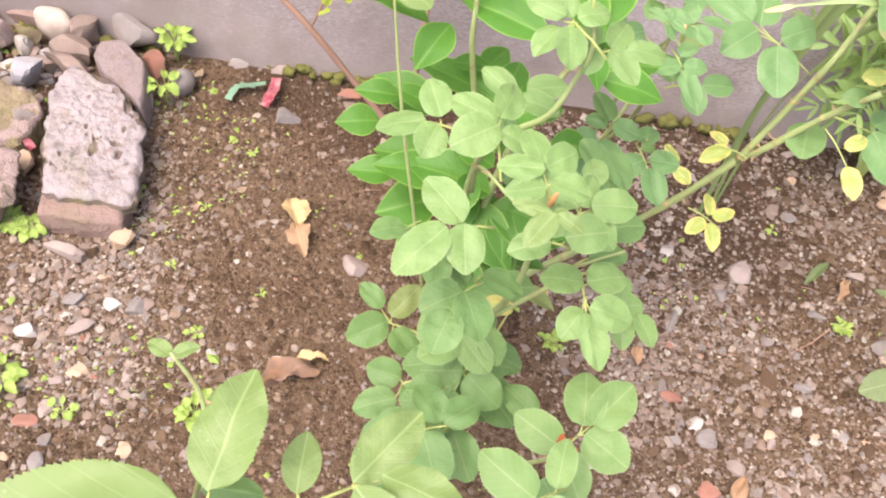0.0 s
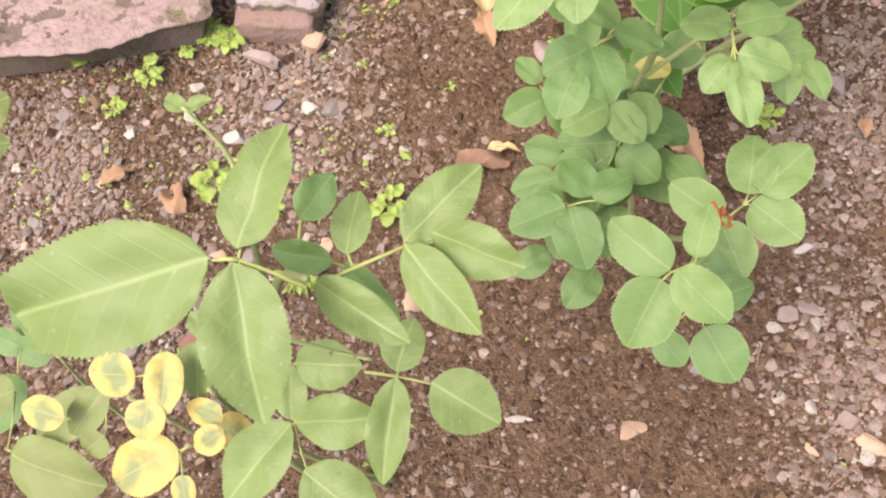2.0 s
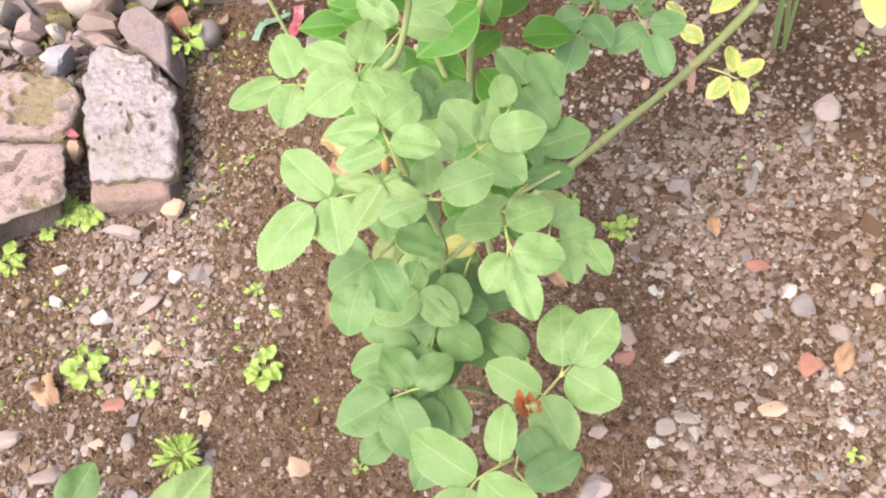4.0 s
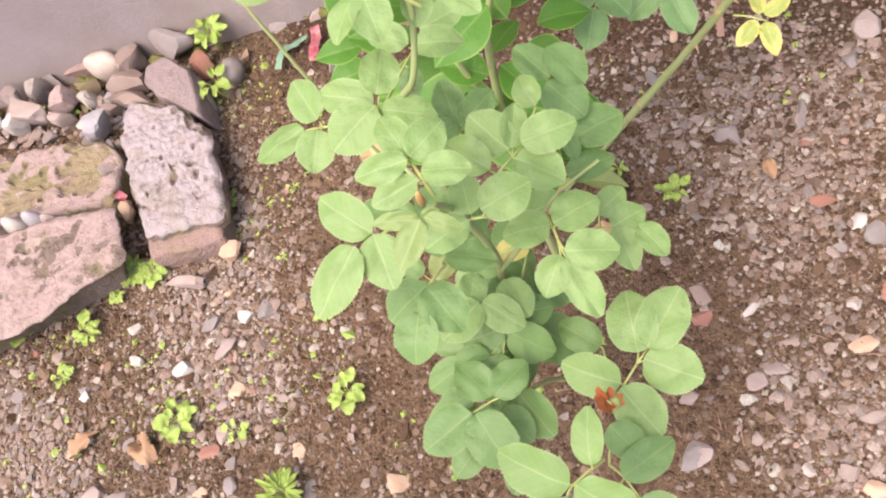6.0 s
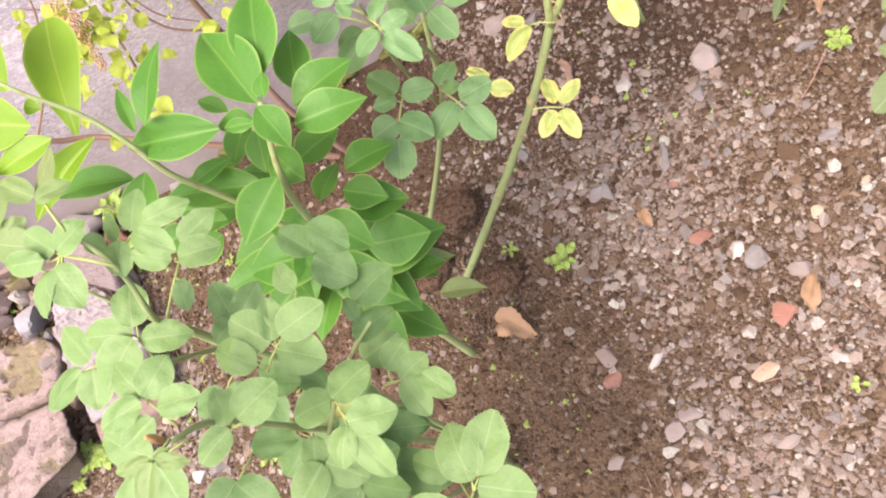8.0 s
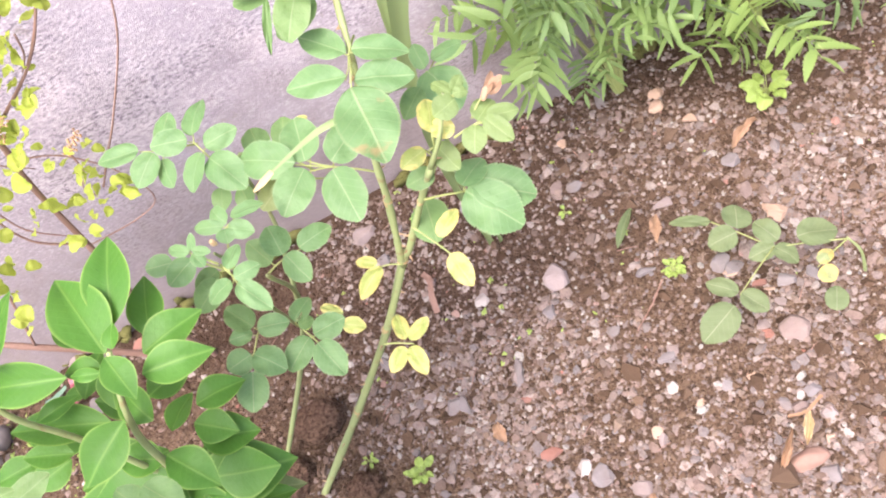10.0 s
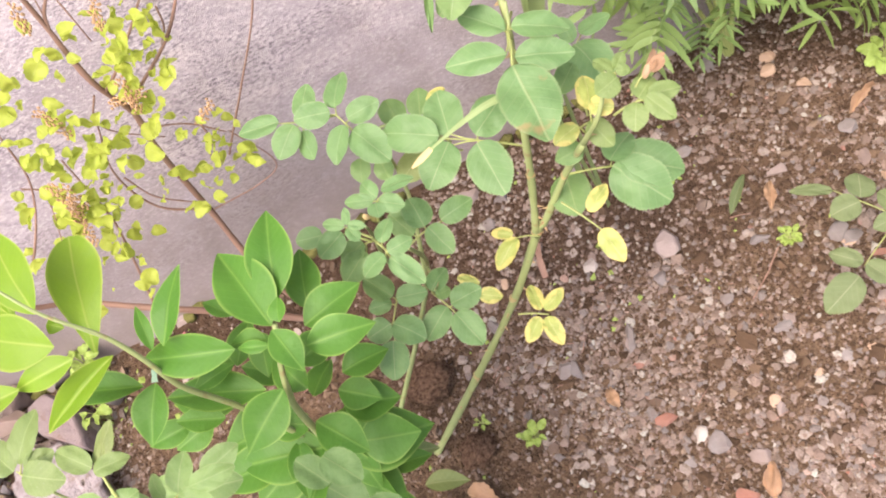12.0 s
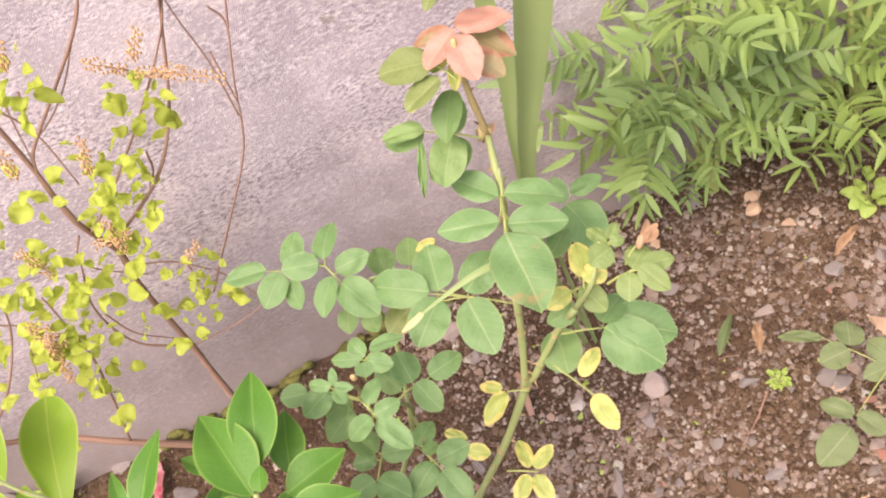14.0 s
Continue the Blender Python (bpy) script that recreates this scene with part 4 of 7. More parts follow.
leaflet_on(leaf, (-0.460, 0.265, 0.300), (-0.470, 0.215, 0.296), ROSE_DEEP)
spray(near_rose, (-0.079, 0.173, 0.682), (-0.103, 0.180, 0.690), ROSE_PALE, BIG_MESH,
      ((-0.103, 0.183, 0.691), (-0.090, 0.229, 0.705), 1.03),
      ((-0.103, 0.178, 0.689), (-0.092, 0.125, 0.672), 0.97))
spray(near_rose, (-0.103, 0.180, 0.690), (-0.112, 0.180, 0.690), ROSE_PALE, BLUNT_MESH,
      ((-0.114, 0.180, 0.690), (-0.200, 0.160, 0.683), 0.95))
spray(near_rose, (-0.088, 0.186, 0.651), (-0.049, 0.200, 0.661), ROSE_PALE, BIG_MESH,
      ((-0.049, 0.201, 0.661), (-0.020, 0.231, 0.671), 0.95),
      ((-0.048, 0.199, 0.661), (-0.019, 0.167, 0.651), 0.87),
      ((-0.037, 0.204, 0.662), (-0.002, 0.191, 0.658), 1.03),
      ((-0.072, 0.196, 0.660), (-0.069, 0.222, 0.668), 1.07),
      ((-0.084, 0.186, 0.656), (-0.046, 0.163, 0.649), 0.71))
spray(near_rose, (-0.086, 0.208, 0.619), (-0.083, 0.209, 0.625), ROSE_DEEP, BIG_MESH,
      ((-0.083, 0.209, 0.625), (-0.060, 0.186, 0.617), 0.77),
      ((-0.088, 0.210, 0.625), (-0.119, 0.215, 0.627), 0.85))
spray(near_rose, (-0.115, 0.231, 0.602), (-0.113, 0.238, 0.610), ROSE_DEEP, BIG_MESH,
      ((-0.113, 0.239, 0.610), (-0.098, 0.259, 0.617), 1.27))
spray(near_rose, (-0.155, 0.215, 0.474), (-0.151, 0.181, 0.470), ROSE_PALE, BIG_MESH,
      ((-0.153, 0.181, 0.470), (-0.192, 0.136, 0.456), 1.03),
      ((-0.152, 0.183, 0.470), (-0.154, 0.212, 0.480), 1.11),
      ((-0.149, 0.182, 0.470), (-0.100, 0.185, 0.471), 1.22),
      ((-0.144, 0.156, 0.462), (-0.101, 0.128, 0.453), 1.30))
spray(near_rose, (-0.106, 0.205, 0.495), (-0.086, 0.201, 0.500), ROSE_PALE, BIG_MESH,
      ((-0.086, 0.200, 0.500), (-0.093, 0.145, 0.482), 0.70),
      ((-0.086, 0.203, 0.501), (-0.078, 0.232, 0.510), 1.40),
      ((-0.066, 0.198, 0.499), (-0.029, 0.179, 0.493), 1.39))
spray(near_rose, (-0.147, 0.208, 0.494), (-0.146, 0.207, 0.500), ROSE_PALE, BIG_MESH,
      ((-0.145, 0.207, 0.500), (-0.107, 0.206, 0.499), 1.37))
spray(near_rose, (-0.230, 0.213, 0.476), (-0.240, 0.206, 0.480), ROSE_FADED, ROSE_MESH,
      ((-0.251, 0.204, 0.479), (-0.281, 0.205, 0.480), 1.25),
      ((-0.231, 0.218, 0.484), (-0.231, 0.182, 0.472), 0.82),
      ((-0.239, 0.191, 0.475), (-0.243, 0.169, 0.468), 1.36))
spray(near_rose, (-0.220, 0.173, 0.446), (-0.228, 0.168, 0.450), ROSE_FADED, ROSE_MESH,
      ((-0.229, 0.169, 0.450), (-0.274, 0.147, 0.443), 0.90),
      ((-0.200, 0.186, 0.456), (-0.224, 0.193, 0.458), 0.93),
      ((-0.199, 0.180, 0.454), (-0.216, 0.168, 0.450), 1.11),
      ((-0.226, 0.154, 0.445), (-0.221, 0.136, 0.440), 0.97))
spray(near_rose, (-0.202, 0.232, 0.464), (-0.220, 0.230, 0.470), ROSE_PALE, ROSE_MESH,
      ((-0.220, 0.230, 0.470), (-0.220, 0.198, 0.460), 1.20),
      ((-0.213, 0.235, 0.471), (-0.226, 0.247, 0.475), 1.11))
spray(near_rose, (-0.350, 0.241, 0.326), (-0.356, 0.234, 0.330), ROSE_YELLOW, ROSE_MESH,
      ((-0.357, 0.234, 0.330), (-0.414, 0.206, 0.321), 0.82),
      ((-0.353, 0.208, 0.322), (-0.369, 0.196, 0.318), 1.70))
spray(near_rose, (-0.440, 0.197, 0.315), (-0.429, 0.193, 0.320), ROSE_YELLOW, ROSE_MESH,
      ((-0.429, 0.192, 0.320), (-0.357, 0.167, 0.312), 0.92),
      ((-0.430, 0.238, 0.334), (-0.463, 0.225, 0.330), 1.27))
spray(near_rose, (-0.325, 0.195, 0.415), (-0.328, 0.193, 0.420), ROSE_FADED, ROSE_MESH,
      ((-0.328, 0.193, 0.420), (-0.361, 0.200, 0.424), 0.87))
spray(near_rose, (-0.307, 0.218, 0.405), (-0.310, 0.216, 0.410), ROSE_YELLOW, ROSE_MESH,
      ((-0.310, 0.216, 0.410), (-0.336, 0.186, 0.399), 0.77))
spray(near_rose, (-0.211, 0.198, 0.425), (-0.214, 0.196, 0.430), ROSE_FADED, ROSE_MESH,
      ((-0.214, 0.196, 0.430), (-0.189, 0.171, 0.420), 0.81))
leaf_at(near_rose, (-0.118, 0.222, 0.723), (-0.128, 0.229, 0.722), BIG_MESH, ROSE_PALE)
leaf_at(near_rose, (-0.118, 0.222, 0.723), (-0.108, 0.225, 0.726), BIG_MESH, ROSE_PALE)

# ---- low rose seedling in the shade at the edge ----
low_rose = thing("rose_bush", (-0.50, 0.30, gz(-0.50, 0.30)), "low young rose with dull green leaves on the soil", "rose bush", "rose bushes")
O = low_rose.location
tube("cane", [(-0.50, 0.30, -0.02), (-0.49, 0.30, 0.12), (-0.475, 0.305, 0.225)], 0.0026, 0.0014, CANE, low_rose, O)
leaf = leaf_stalk(low_rose, (-0.495, 0.314, 0.198), (-0.540, 0.358, 0.220))
leaflet_on(leaf, (-0.539, 0.361, 0.220), (-0.504, 0.408, 0.218), ROSE_DEEP)
leaflet_on(leaf, (-0.501, 0.345, 0.206), (-0.545, 0.351, 0.220), ROSE_DEEP)
leaflet_on(leaf, (-0.493, 0.314, 0.198), (-0.494, 0.371, 0.208), ROSE_DEEP)
leaflet_on(leaf, (-0.523, 0.319, 0.208), (-0.559, 0.327, 0.220), ROSE_DEEP)
leaflet_on(leaf, (-0.497, 0.313, 0.199), (-0.537, 0.320, 0.212), ROSE_DEEP)

# ---- tall rose with a thorny cane and bronze red top ----
tall_rose = thing("rose_bush", (0.084, 0.752, gz(0.084, 0.752)), "tall rose with thorny green cane, yellow leaflets and bronze red top", "rose bush", "rose bushes")
O = tall_rose.location
for pts, r0, r1, spikes, bark in (
    ([(0.060, 0.756, -0.03), (0.084, 0.752, 0.0), (0.196, 0.734, 0.14), (0.284, 0.717, 0.26), (0.341, 0.715, 0.342), (0.353, 0.708, 0.360), (0.386, 0.687, 0.430), (0.407, 0.658, 0.490)], 0.0050, 0.0030, 22, CANE),
    ([(0.338, 0.715, 0.336), (0.362, 0.708, 0.43), (0.376, 0.700, 0.50), (0.402, 0.722, 0.57), (0.420, 0.753, 0.612)], 0.0038, 0.0026, 12, CANE),
    ([(0.420, 0.753, 0.612), (0.421, 0.747, 0.67), (0.425, 0.735, 0.72)], 0.0026, 0.0020, 3, CANE_TAN),
    ([(0.407, 0.658, 0.490), (0.424, 0.642, 0.530), (0.443, 0.650, 0.558)], 0.0024, 0.0014, 1, CANE),
    ([(0.403, 0.720, 0.572), (0.412, 0.727, 0.600)], 0.0020, 0.0016, 0, CANE)):
    cane, line = tube("cane", pts, r0, r1, bark, tall_rose, O, 9, 0.28)
    thorns(cane, line, O, r0, spikes, 0.0065)
for x, y, z, r in ((0.341, 0.715, 0.342, 0.0058), (0.284, 0.717, 0.262, 0.0052), (0.362, 0.708, 0.430, 0.0042), (0.386, 0.687, 0.430, 0.0040), (0.196, 0.734, 0.141, 0.0055)):
    v, f = lump(r * 900, r, r, r * 0.8, 0.5, 2, crumb=0.2)
    under("cane_node", mesh_from("cane_node", v, f, CANE_TAN), tall_rose, O, pose(x, y, z), "brownish swollen node")
node = under("old_node", mesh_from("old_node", *lump(8.4, 0.0048, 0.0045, 0.0085, 0.9, 3, crumb=0.25), CANE_TAN), tall_rose, O, pose(0.420, 0.755, 0.613), "tan scaly old node")
for i in range(6):
    a = i * 1.9
    tip = Vector((0.420 + 0.009 * math.cos(a), 0.755 + 0.008 * math.sin(a), 0.616 + 0.008 * math.sin(i * 2.1)))
    under("scale", SMALL_MESH[i % 5], node, (0, 0, 0), pose(0.420, 0.755, 0.613).inverted() @ facing_matrix((0.420, 0.755, 0.611), tip, FACING, 0.7, i), material=DRY)
leaf = leaf_stalk(tall_rose, (0.368, 0.650, 0.454), (0.382, 0.612, 0.444))
leaflet_on(leaf, (0.382, 0.612, 0.444), (0.382, 0.579, 0.435), ROSE_LIME, None, 0.72)
leaflet_on(leaf, (0.380, 0.628, 0.448), (0.407, 0.640, 0.452), ROSE_LIME, None, 0.72)
leaf = leaf_stalk(tall_rose, (0.340, 0.701, 0.357), (0.323, 0.711, 0.360))
leaflet_on(leaf, (0.323, 0.711, 0.360), (0.289, 0.695, 0.356), ROSE_LIME, None, 0.72)
leaflet_on(leaf, (0.321, 0.714, 0.361), (0.303, 0.728, 0.365), ROSE_LIME, None, 0.72)
leaf = leaf_stalk(tall_rose, (0.282, 0.664, 0.320), (0.305, 0.649, 0.316))
leaflet_on(leaf, (0.301, 0.653, 0.317), (0.307, 0.683, 0.324), ROSE_LIME, None, 0.72)
leaflet_on(leaf, (0.304, 0.651, 0.317), (0.331, 0.661, 0.319), ROSE_LIME, None, 0.72)
leaflet_on(leaf, (0.299, 0.650, 0.316), (0.275, 0.635, 0.313), ROSE_LIME, None, 0.72)
leaflet_on(leaf, (0.303, 0.647, 0.316), (0.302, 0.616, 0.308), ROSE_LIME, None, 0.72)
leaf = leaf_stalk(tall_rose, (0.415, 0.734, 0.693), (0.409, 0.749, 0.700))
leaflet_on(leaf, (0.409, 0.749, 0.700), (0.372, 0.770, 0.707), ROSE_YELLOW)
leaflet_on(leaf, (0.407, 0.740, 0.695), (0.374, 0.738, 0.693), ROSE_YELLOW)
leaf = leaf_stalk(tall_rose, (0.414, 0.748, 0.619), (0.383, 0.775, 0.630))
leaflet_on(leaf, (0.383, 0.775, 0.630), (0.350, 0.785, 0.633), ROSE_DEEP)
leaflet_on(leaf, (0.406, 0.751, 0.620), (0.365, 0.743, 0.615), ROSE_DEEP)
leaflet_on(leaf, (0.415, 0.787, 0.636), (0.393, 0.762, 0.624), ROSE_DEEP)
spray(tall_rose, (0.414, 0.733, 0.584), (0.402, 0.717, 0.584), ROSE_COOL, BIG_MESH,
      ((0.401, 0.718, 0.584), (0.378, 0.751, 0.598), 0.99),
      ((0.406, 0.717, 0.584), (0.442, 0.694, 0.574), 0.96),
      ((0.391, 0.700, 0.578), (0.347, 0.720, 0.587), 0.88),
      ((0.395, 0.697, 0.576), (0.435, 0.678, 0.568), 1.05))
spray(tall_rose, (0.400, 0.709, 0.582), (0.391, 0.691, 0.582), ROSE_COOL, BIG_MESH,
      ((0.389, 0.687, 0.580), (0.381, 0.629, 0.558), 1.33, ROSE_SPOT))
spray(tall_rose, (0.453, 0.731, 0.485), (0.453, 0.746, 0.497), ROSE_COOL, ROSE_MESH,
      ((0.453, 0.747, 0.497), (0.457, 0.704, 0.480), 1.18),
      ((0.461, 0.752, 0.499), (0.491, 0.751, 0.498), 0.84),
      ((0.452, 0.748, 0.497), (0.455, 0.771, 0.506), 0.87))
spray(tall_rose, (0.422, 0.671, 0.502), (0.435, 0.703, 0.520), ROSE_DEEP, ROSE_MESH,
      ((0.436, 0.707, 0.522), (0.412, 0.693, 0.517), 0.92))
spray(tall_rose, (0.437, 0.643, 0.546), (0.448, 0.649, 0.554), ROSE_PALE, ROSE_MESH,
      ((0.448, 0.649, 0.554), (0.441, 0.664, 0.560), 0.94),
      ((0.450, 0.649, 0.554), (0.462, 0.656, 0.556), 0.94),
      ((0.449, 0.647, 0.553), (0.459, 0.643, 0.551), 1.09),
      ((0.448, 0.644, 0.552), (0.428, 0.641, 0.552), 1.34))
spray(tall_rose, (0.418, 0.647, 0.522), (0.421, 0.651, 0.530), ROSE_LIME, ROSE_MESH,
      ((0.421, 0.651, 0.530), (0.434, 0.675, 0.539), 0.91),
      ((0.437, 0.642, 0.526), (0.421, 0.656, 0.532), 0.95))
spray(tall_rose, (0.433, 0.637, 0.527), (0.451, 0.633, 0.531), ROSE_PALE, ROSE_MESH,
      ((0.454, 0.633, 0.531), (0.473, 0.642, 0.534), 1.34),
      ((0.461, 0.631, 0.530), (0.484, 0.623, 0.526), 0.83),
      ((0.459, 0.630, 0.530), (0.467, 0.606, 0.520), 0.82),
      ((0.451, 0.631, 0.530), (0.438, 0.615, 0.525), 1.23))
spray(tall_rose, (0.412, 0.670, 0.496), (0.421, 0.666, 0.500), ROSE_PALE, ROSE_MESH,
      ((0.421, 0.666, 0.500), (0.424, 0.641, 0.490), 1.01))
spray(tall_rose, (0.389, 0.678, 0.442), (0.422, 0.661, 0.440), ROSE_COOL, ROSE_MESH,
      ((0.422, 0.660, 0.440), (0.445, 0.613, 0.421), 1.04),
      ((0.430, 0.662, 0.440), (0.470, 0.629, 0.426), 1.00),
      ((0.422, 0.664, 0.441), (0.450, 0.677, 0.445), 1.20))
spray(tall_rose, (0.415, 0.680, 0.467), (0.408, 0.672, 0.470), ROSE_DEEP, ROSE_MESH,
      ((0.408, 0.671, 0.470), (0.383, 0.673, 0.471), 1.00))
spray(tall_rose, (0.395, 0.714, 0.395), (0.390, 0.712, 0.400), ROSE_DEEP, ROSE_MESH,
      ((0.390, 0.711, 0.400), (0.378, 0.674, 0.386), 1.20))
spray(tall_rose, (0.414, 0.665, 0.492), (0.411, 0.670, 0.500), ROSE_LIME, ROSE_MESH,
      ((0.411, 0.669, 0.500), (0.387, 0.667, 0.500), 0.95))
spray(tall_rose, (0.372, 0.720, 0.455), (0.340, 0.743, 0.471), ROSE_COOL, ROSE_MESH,
      ((0.338, 0.740, 0.470), (0.334, 0.692, 0.451), 0.94),
      ((0.318, 0.753, 0.476), (0.281, 0.727, 0.467), 1.02),
      ((0.314, 0.762, 0.479), (0.271, 0.797, 0.494), 0.81),
      ((0.322, 0.759, 0.478), (0.334, 0.799, 0.493), 1.08),
      ((0.341, 0.746, 0.472), (0.380, 0.762, 0.477), 1.00))
spray(tall_rose, (0.325, 0.781, 0.428), (0.297, 0.793, 0.440), ROSE_YELLOW, ROSE_MESH,
      ((0.292, 0.794, 0.440), (0.260, 0.784, 0.438), 1.14),
      ((0.343, 0.833, 0.454), (0.322, 0.834, 0.455), 0.66, ROSE_LIME))
spray(tall_rose, (0.320, 0.803, 0.422), (0.301, 0.833, 0.440), ROSE_DEEP, ROSE_MESH,
      ((0.309, 0.836, 0.441), (0.322, 0.860, 0.450), 1.14),
      ((0.287, 0.840, 0.443), (0.290, 0.868, 0.454), 1.20))
faded = under("withered_bloom", mesh_from("withered_bloom", *lump(6.4, 0.0030, 0.0030, 0.0070, 0.5, 2), DRY), tall_rose, O, pose(0.470, 0.641, 0.543, -20, 50, 0), "dry tan withered bud")
for i in range(5):
    a = i * 1.3
    tip = Vector((0.482 + 0.005 * math.cos(a), 0.642 + 0.006 * math.sin(a), 0.548 + 0.004 * math.sin(i * 2.3)))
    under("petal", SMALL_MESH[i % 5], faded, (0, 0, 0), pose(0.470, 0.641, 0.543, -20, 50, 0).inverted() @ facing_matrix((0.470, 0.641, 0.543), tip, FACING, 0.8, i * 0.9), material=DRY)
tube("bud_stalk", [(0.452, 0.640, 0.529), (0.461, 0.642, 0.536), (0.470, 0.641, 0.543)], 0.0010, 0.0008, CANE_PALE, tall_rose, O, 5)
leaf_at(tall_rose, (0.431, 0.751, 0.715), (0.400, 0.741, 0.708), ROSE_MESH, ROSE_RED, 0.75)
leaf_at(tall_rose, (0.428, 0.742, 0.716), (0.424, 0.712, 0.701), ROSE_MESH, ROSE_RED, 0.95)
leaf_at(tall_rose, (0.434, 0.760, 0.712), (0.469, 0.741, 0.706), ROSE_MESH, ROSE_RED, 0.72)
leaf_at(tall_rose, (0.431, 0.766, 0.705), (0.404, 0.773, 0.706), ROSE_MESH, ROSE_BRONZE, 0.62)
leaf_at(tall_rose, (0.438, 0.765, 0.700), (0.459, 0.730, 0.685), ROSE_MESH, ROSE_BRONZE, 0.75)
leaf_at(tall_rose, (0.433, 0.747, 0.695), (0.444, 0.720, 0.683), ROSE_MESH, ROSE_BRONZE, 0.8)
leaf_at(tall_rose, (0.427, 0.761, 0.700), (0.404, 0.751, 0.694), ROSE_MESH, ROSE_LIME, 0.8)
leaf_at(tall_rose, (0.422, 0.753, 0.690), (0.411, 0.736, 0.681), ROSE_MESH, ROSE_LIME, 0.6)
leaf_at(tall_rose, (0.436, 0.747, 0.740), (0.445, 0.772, 0.753), ROSE_MESH, ROSE_RED)
leaf_at(tall_rose, (0.399, 0.763, 0.690), (0.374, 0.780, 0.697), ROSE_MESH, ROSE_YELLOW, 0.55)
leaf_at(tall_rose, (0.405, 0.754, 0.685), (0.376, 0.746, 0.680), ROSE_MESH, ROSE_LIME, 0.62)
leaf_at(tall_rose, (0.442, 0.782, 0.730), (0.422, 0.775, 0.724), ROSE_MESH, ROSE_YELLOW, 0.8)
leaf_at(tall_rose, (0.412, 0.757, 0.665), (0.386, 0.732, 0.652), ROSE_MESH, ROSE_DEEP, 0.8)
leaf_at(tall_rose, (0.380, 0.765, 0.640), (0.350, 0.779, 0.645), ROSE_MESH, None, 0.55)
leaf_at(tall_rose, (0.374, 0.767, 0.630), (0.354, 0.733, 0.614), ROSE_MESH, ROSE_DEEP, 0.22)
leaf_at(tall_rose, (0.396, 0.754, 0.630), (0.370, 0.727, 0.617), ROSE_MESH, None, 0.95)

# ---- slim rose between the citrus and the tall one ----
slim_rose = thing("rose_bush", (0.054, 0.823, gz(0.054, 0.823)), "slim rose with small fresh green leaves", "rose bush", "rose bushes")
O = slim_rose.location
for pts, r0, r1 in (
    ([(0.050, 0.824, -0.02), (0.054, 0.823, 0.0), (0.159, 0.822, 0.15), (0.226, 0.785, 0.30), (0.232, 0.735, 0.41)], 0.0040, 0.0020),
    ([(0.215, 0.795, 0.27), (0.255, 0.812, 0.38), (0.270, 0.813, 0.478), (0.300, 0.812, 0.45)], 0.0026, 0.0012),
    ([(0.200, 0.805, 0.24), (0.205, 0.755, 0.38), (0.213, 0.745, 0.44), (0.221, 0.705, 0.500)], 0.0024, 0.0012),
    ([(0.226, 0.785, 0.30), (0.232, 0.720, 0.355), (0.230, 0.703, 0.372)], 0.0020, 0.0012)):
    cane, line = tube("cane", pts, r0, r1, CANE, slim_rose, O, 8, 0.12)
    thorns(cane, line, O, r0, 3, 0.004)
spray(slim_rose, (0.255, 0.802, 0.483), (0.246, 0.837, 0.503), ROSE_COOL, ROSE_MESH,
      ((0.248, 0.842, 0.505), (0.270, 0.873, 0.516), 0.92),
      ((0.253, 0.827, 0.499), (0.286, 0.824, 0.497), 0.92),
      ((0.243, 0.840, 0.504), (0.211, 0.851, 0.510), 0.99),
      ((0.247, 0.824, 0.498), (0.220, 0.801, 0.490), 0.89),
      ((0.251, 0.815, 0.494), (0.266, 0.773, 0.478), 0.89))
spray(slim_rose, (0.243, 0.863, 0.479), (0.213, 0.870, 0.489), ROSE_COOL, ROSE_MESH,
      ((0.214, 0.873, 0.490), (0.235, 0.900, 0.500), 0.94),
      ((0.194, 0.882, 0.494), (0.154, 0.895, 0.501), 0.68),
      ((0.205, 0.870, 0.489), (0.175, 0.852, 0.483), 1.00),
      ((0.208, 0.862, 0.486), (0.203, 0.835, 0.476), 0.97))
spray(slim_rose, (0.254, 0.824, 0.445), (0.247, 0.822, 0.450), ROSE_DEEP, ROSE_MESH,
      ((0.240, 0.823, 0.451), (0.228, 0.804, 0.444), 1.18),
      ((0.255, 0.813, 0.446), (0.252, 0.790, 0.438), 1.14))
spray(slim_rose, (0.231, 0.710, 0.493), (0.240, 0.721, 0.503), ROSE_COOL, ROSE_MESH,
      ((0.238, 0.722, 0.504), (0.215, 0.734, 0.509), 0.65),
      ((0.242, 0.722, 0.503), (0.236, 0.741, 0.511), 1.11),
      ((0.248, 0.724, 0.504), (0.277, 0.720, 0.502), 0.63),
      ((0.241, 0.719, 0.502), (0.258, 0.705, 0.496), 0.96),
      ((0.238, 0.719, 0.502), (0.235, 0.707, 0.498), 1.63))
spray(slim_rose, (0.222, 0.687, 0.507), (0.209, 0.700, 0.519), ROSE_COOL, ROSE_MESH,
      ((0.209, 0.702, 0.520), (0.193, 0.714, 0.525), 0.67),
      ((0.211, 0.701, 0.519), (0.217, 0.714, 0.524), 0.69),
      ((0.212, 0.700, 0.519), (0.224, 0.692, 0.515), 0.71),
      ((0.210, 0.699, 0.519), (0.213, 0.686, 0.513), 1.02))
spray(slim_rose, (0.216, 0.708, 0.478), (0.199, 0.723, 0.490), ROSE_COOL, ROSE_MESH,
      ((0.183, 0.731, 0.493), (0.160, 0.739, 0.497), 1.09),
      ((0.199, 0.723, 0.490), (0.171, 0.716, 0.488), 1.01))
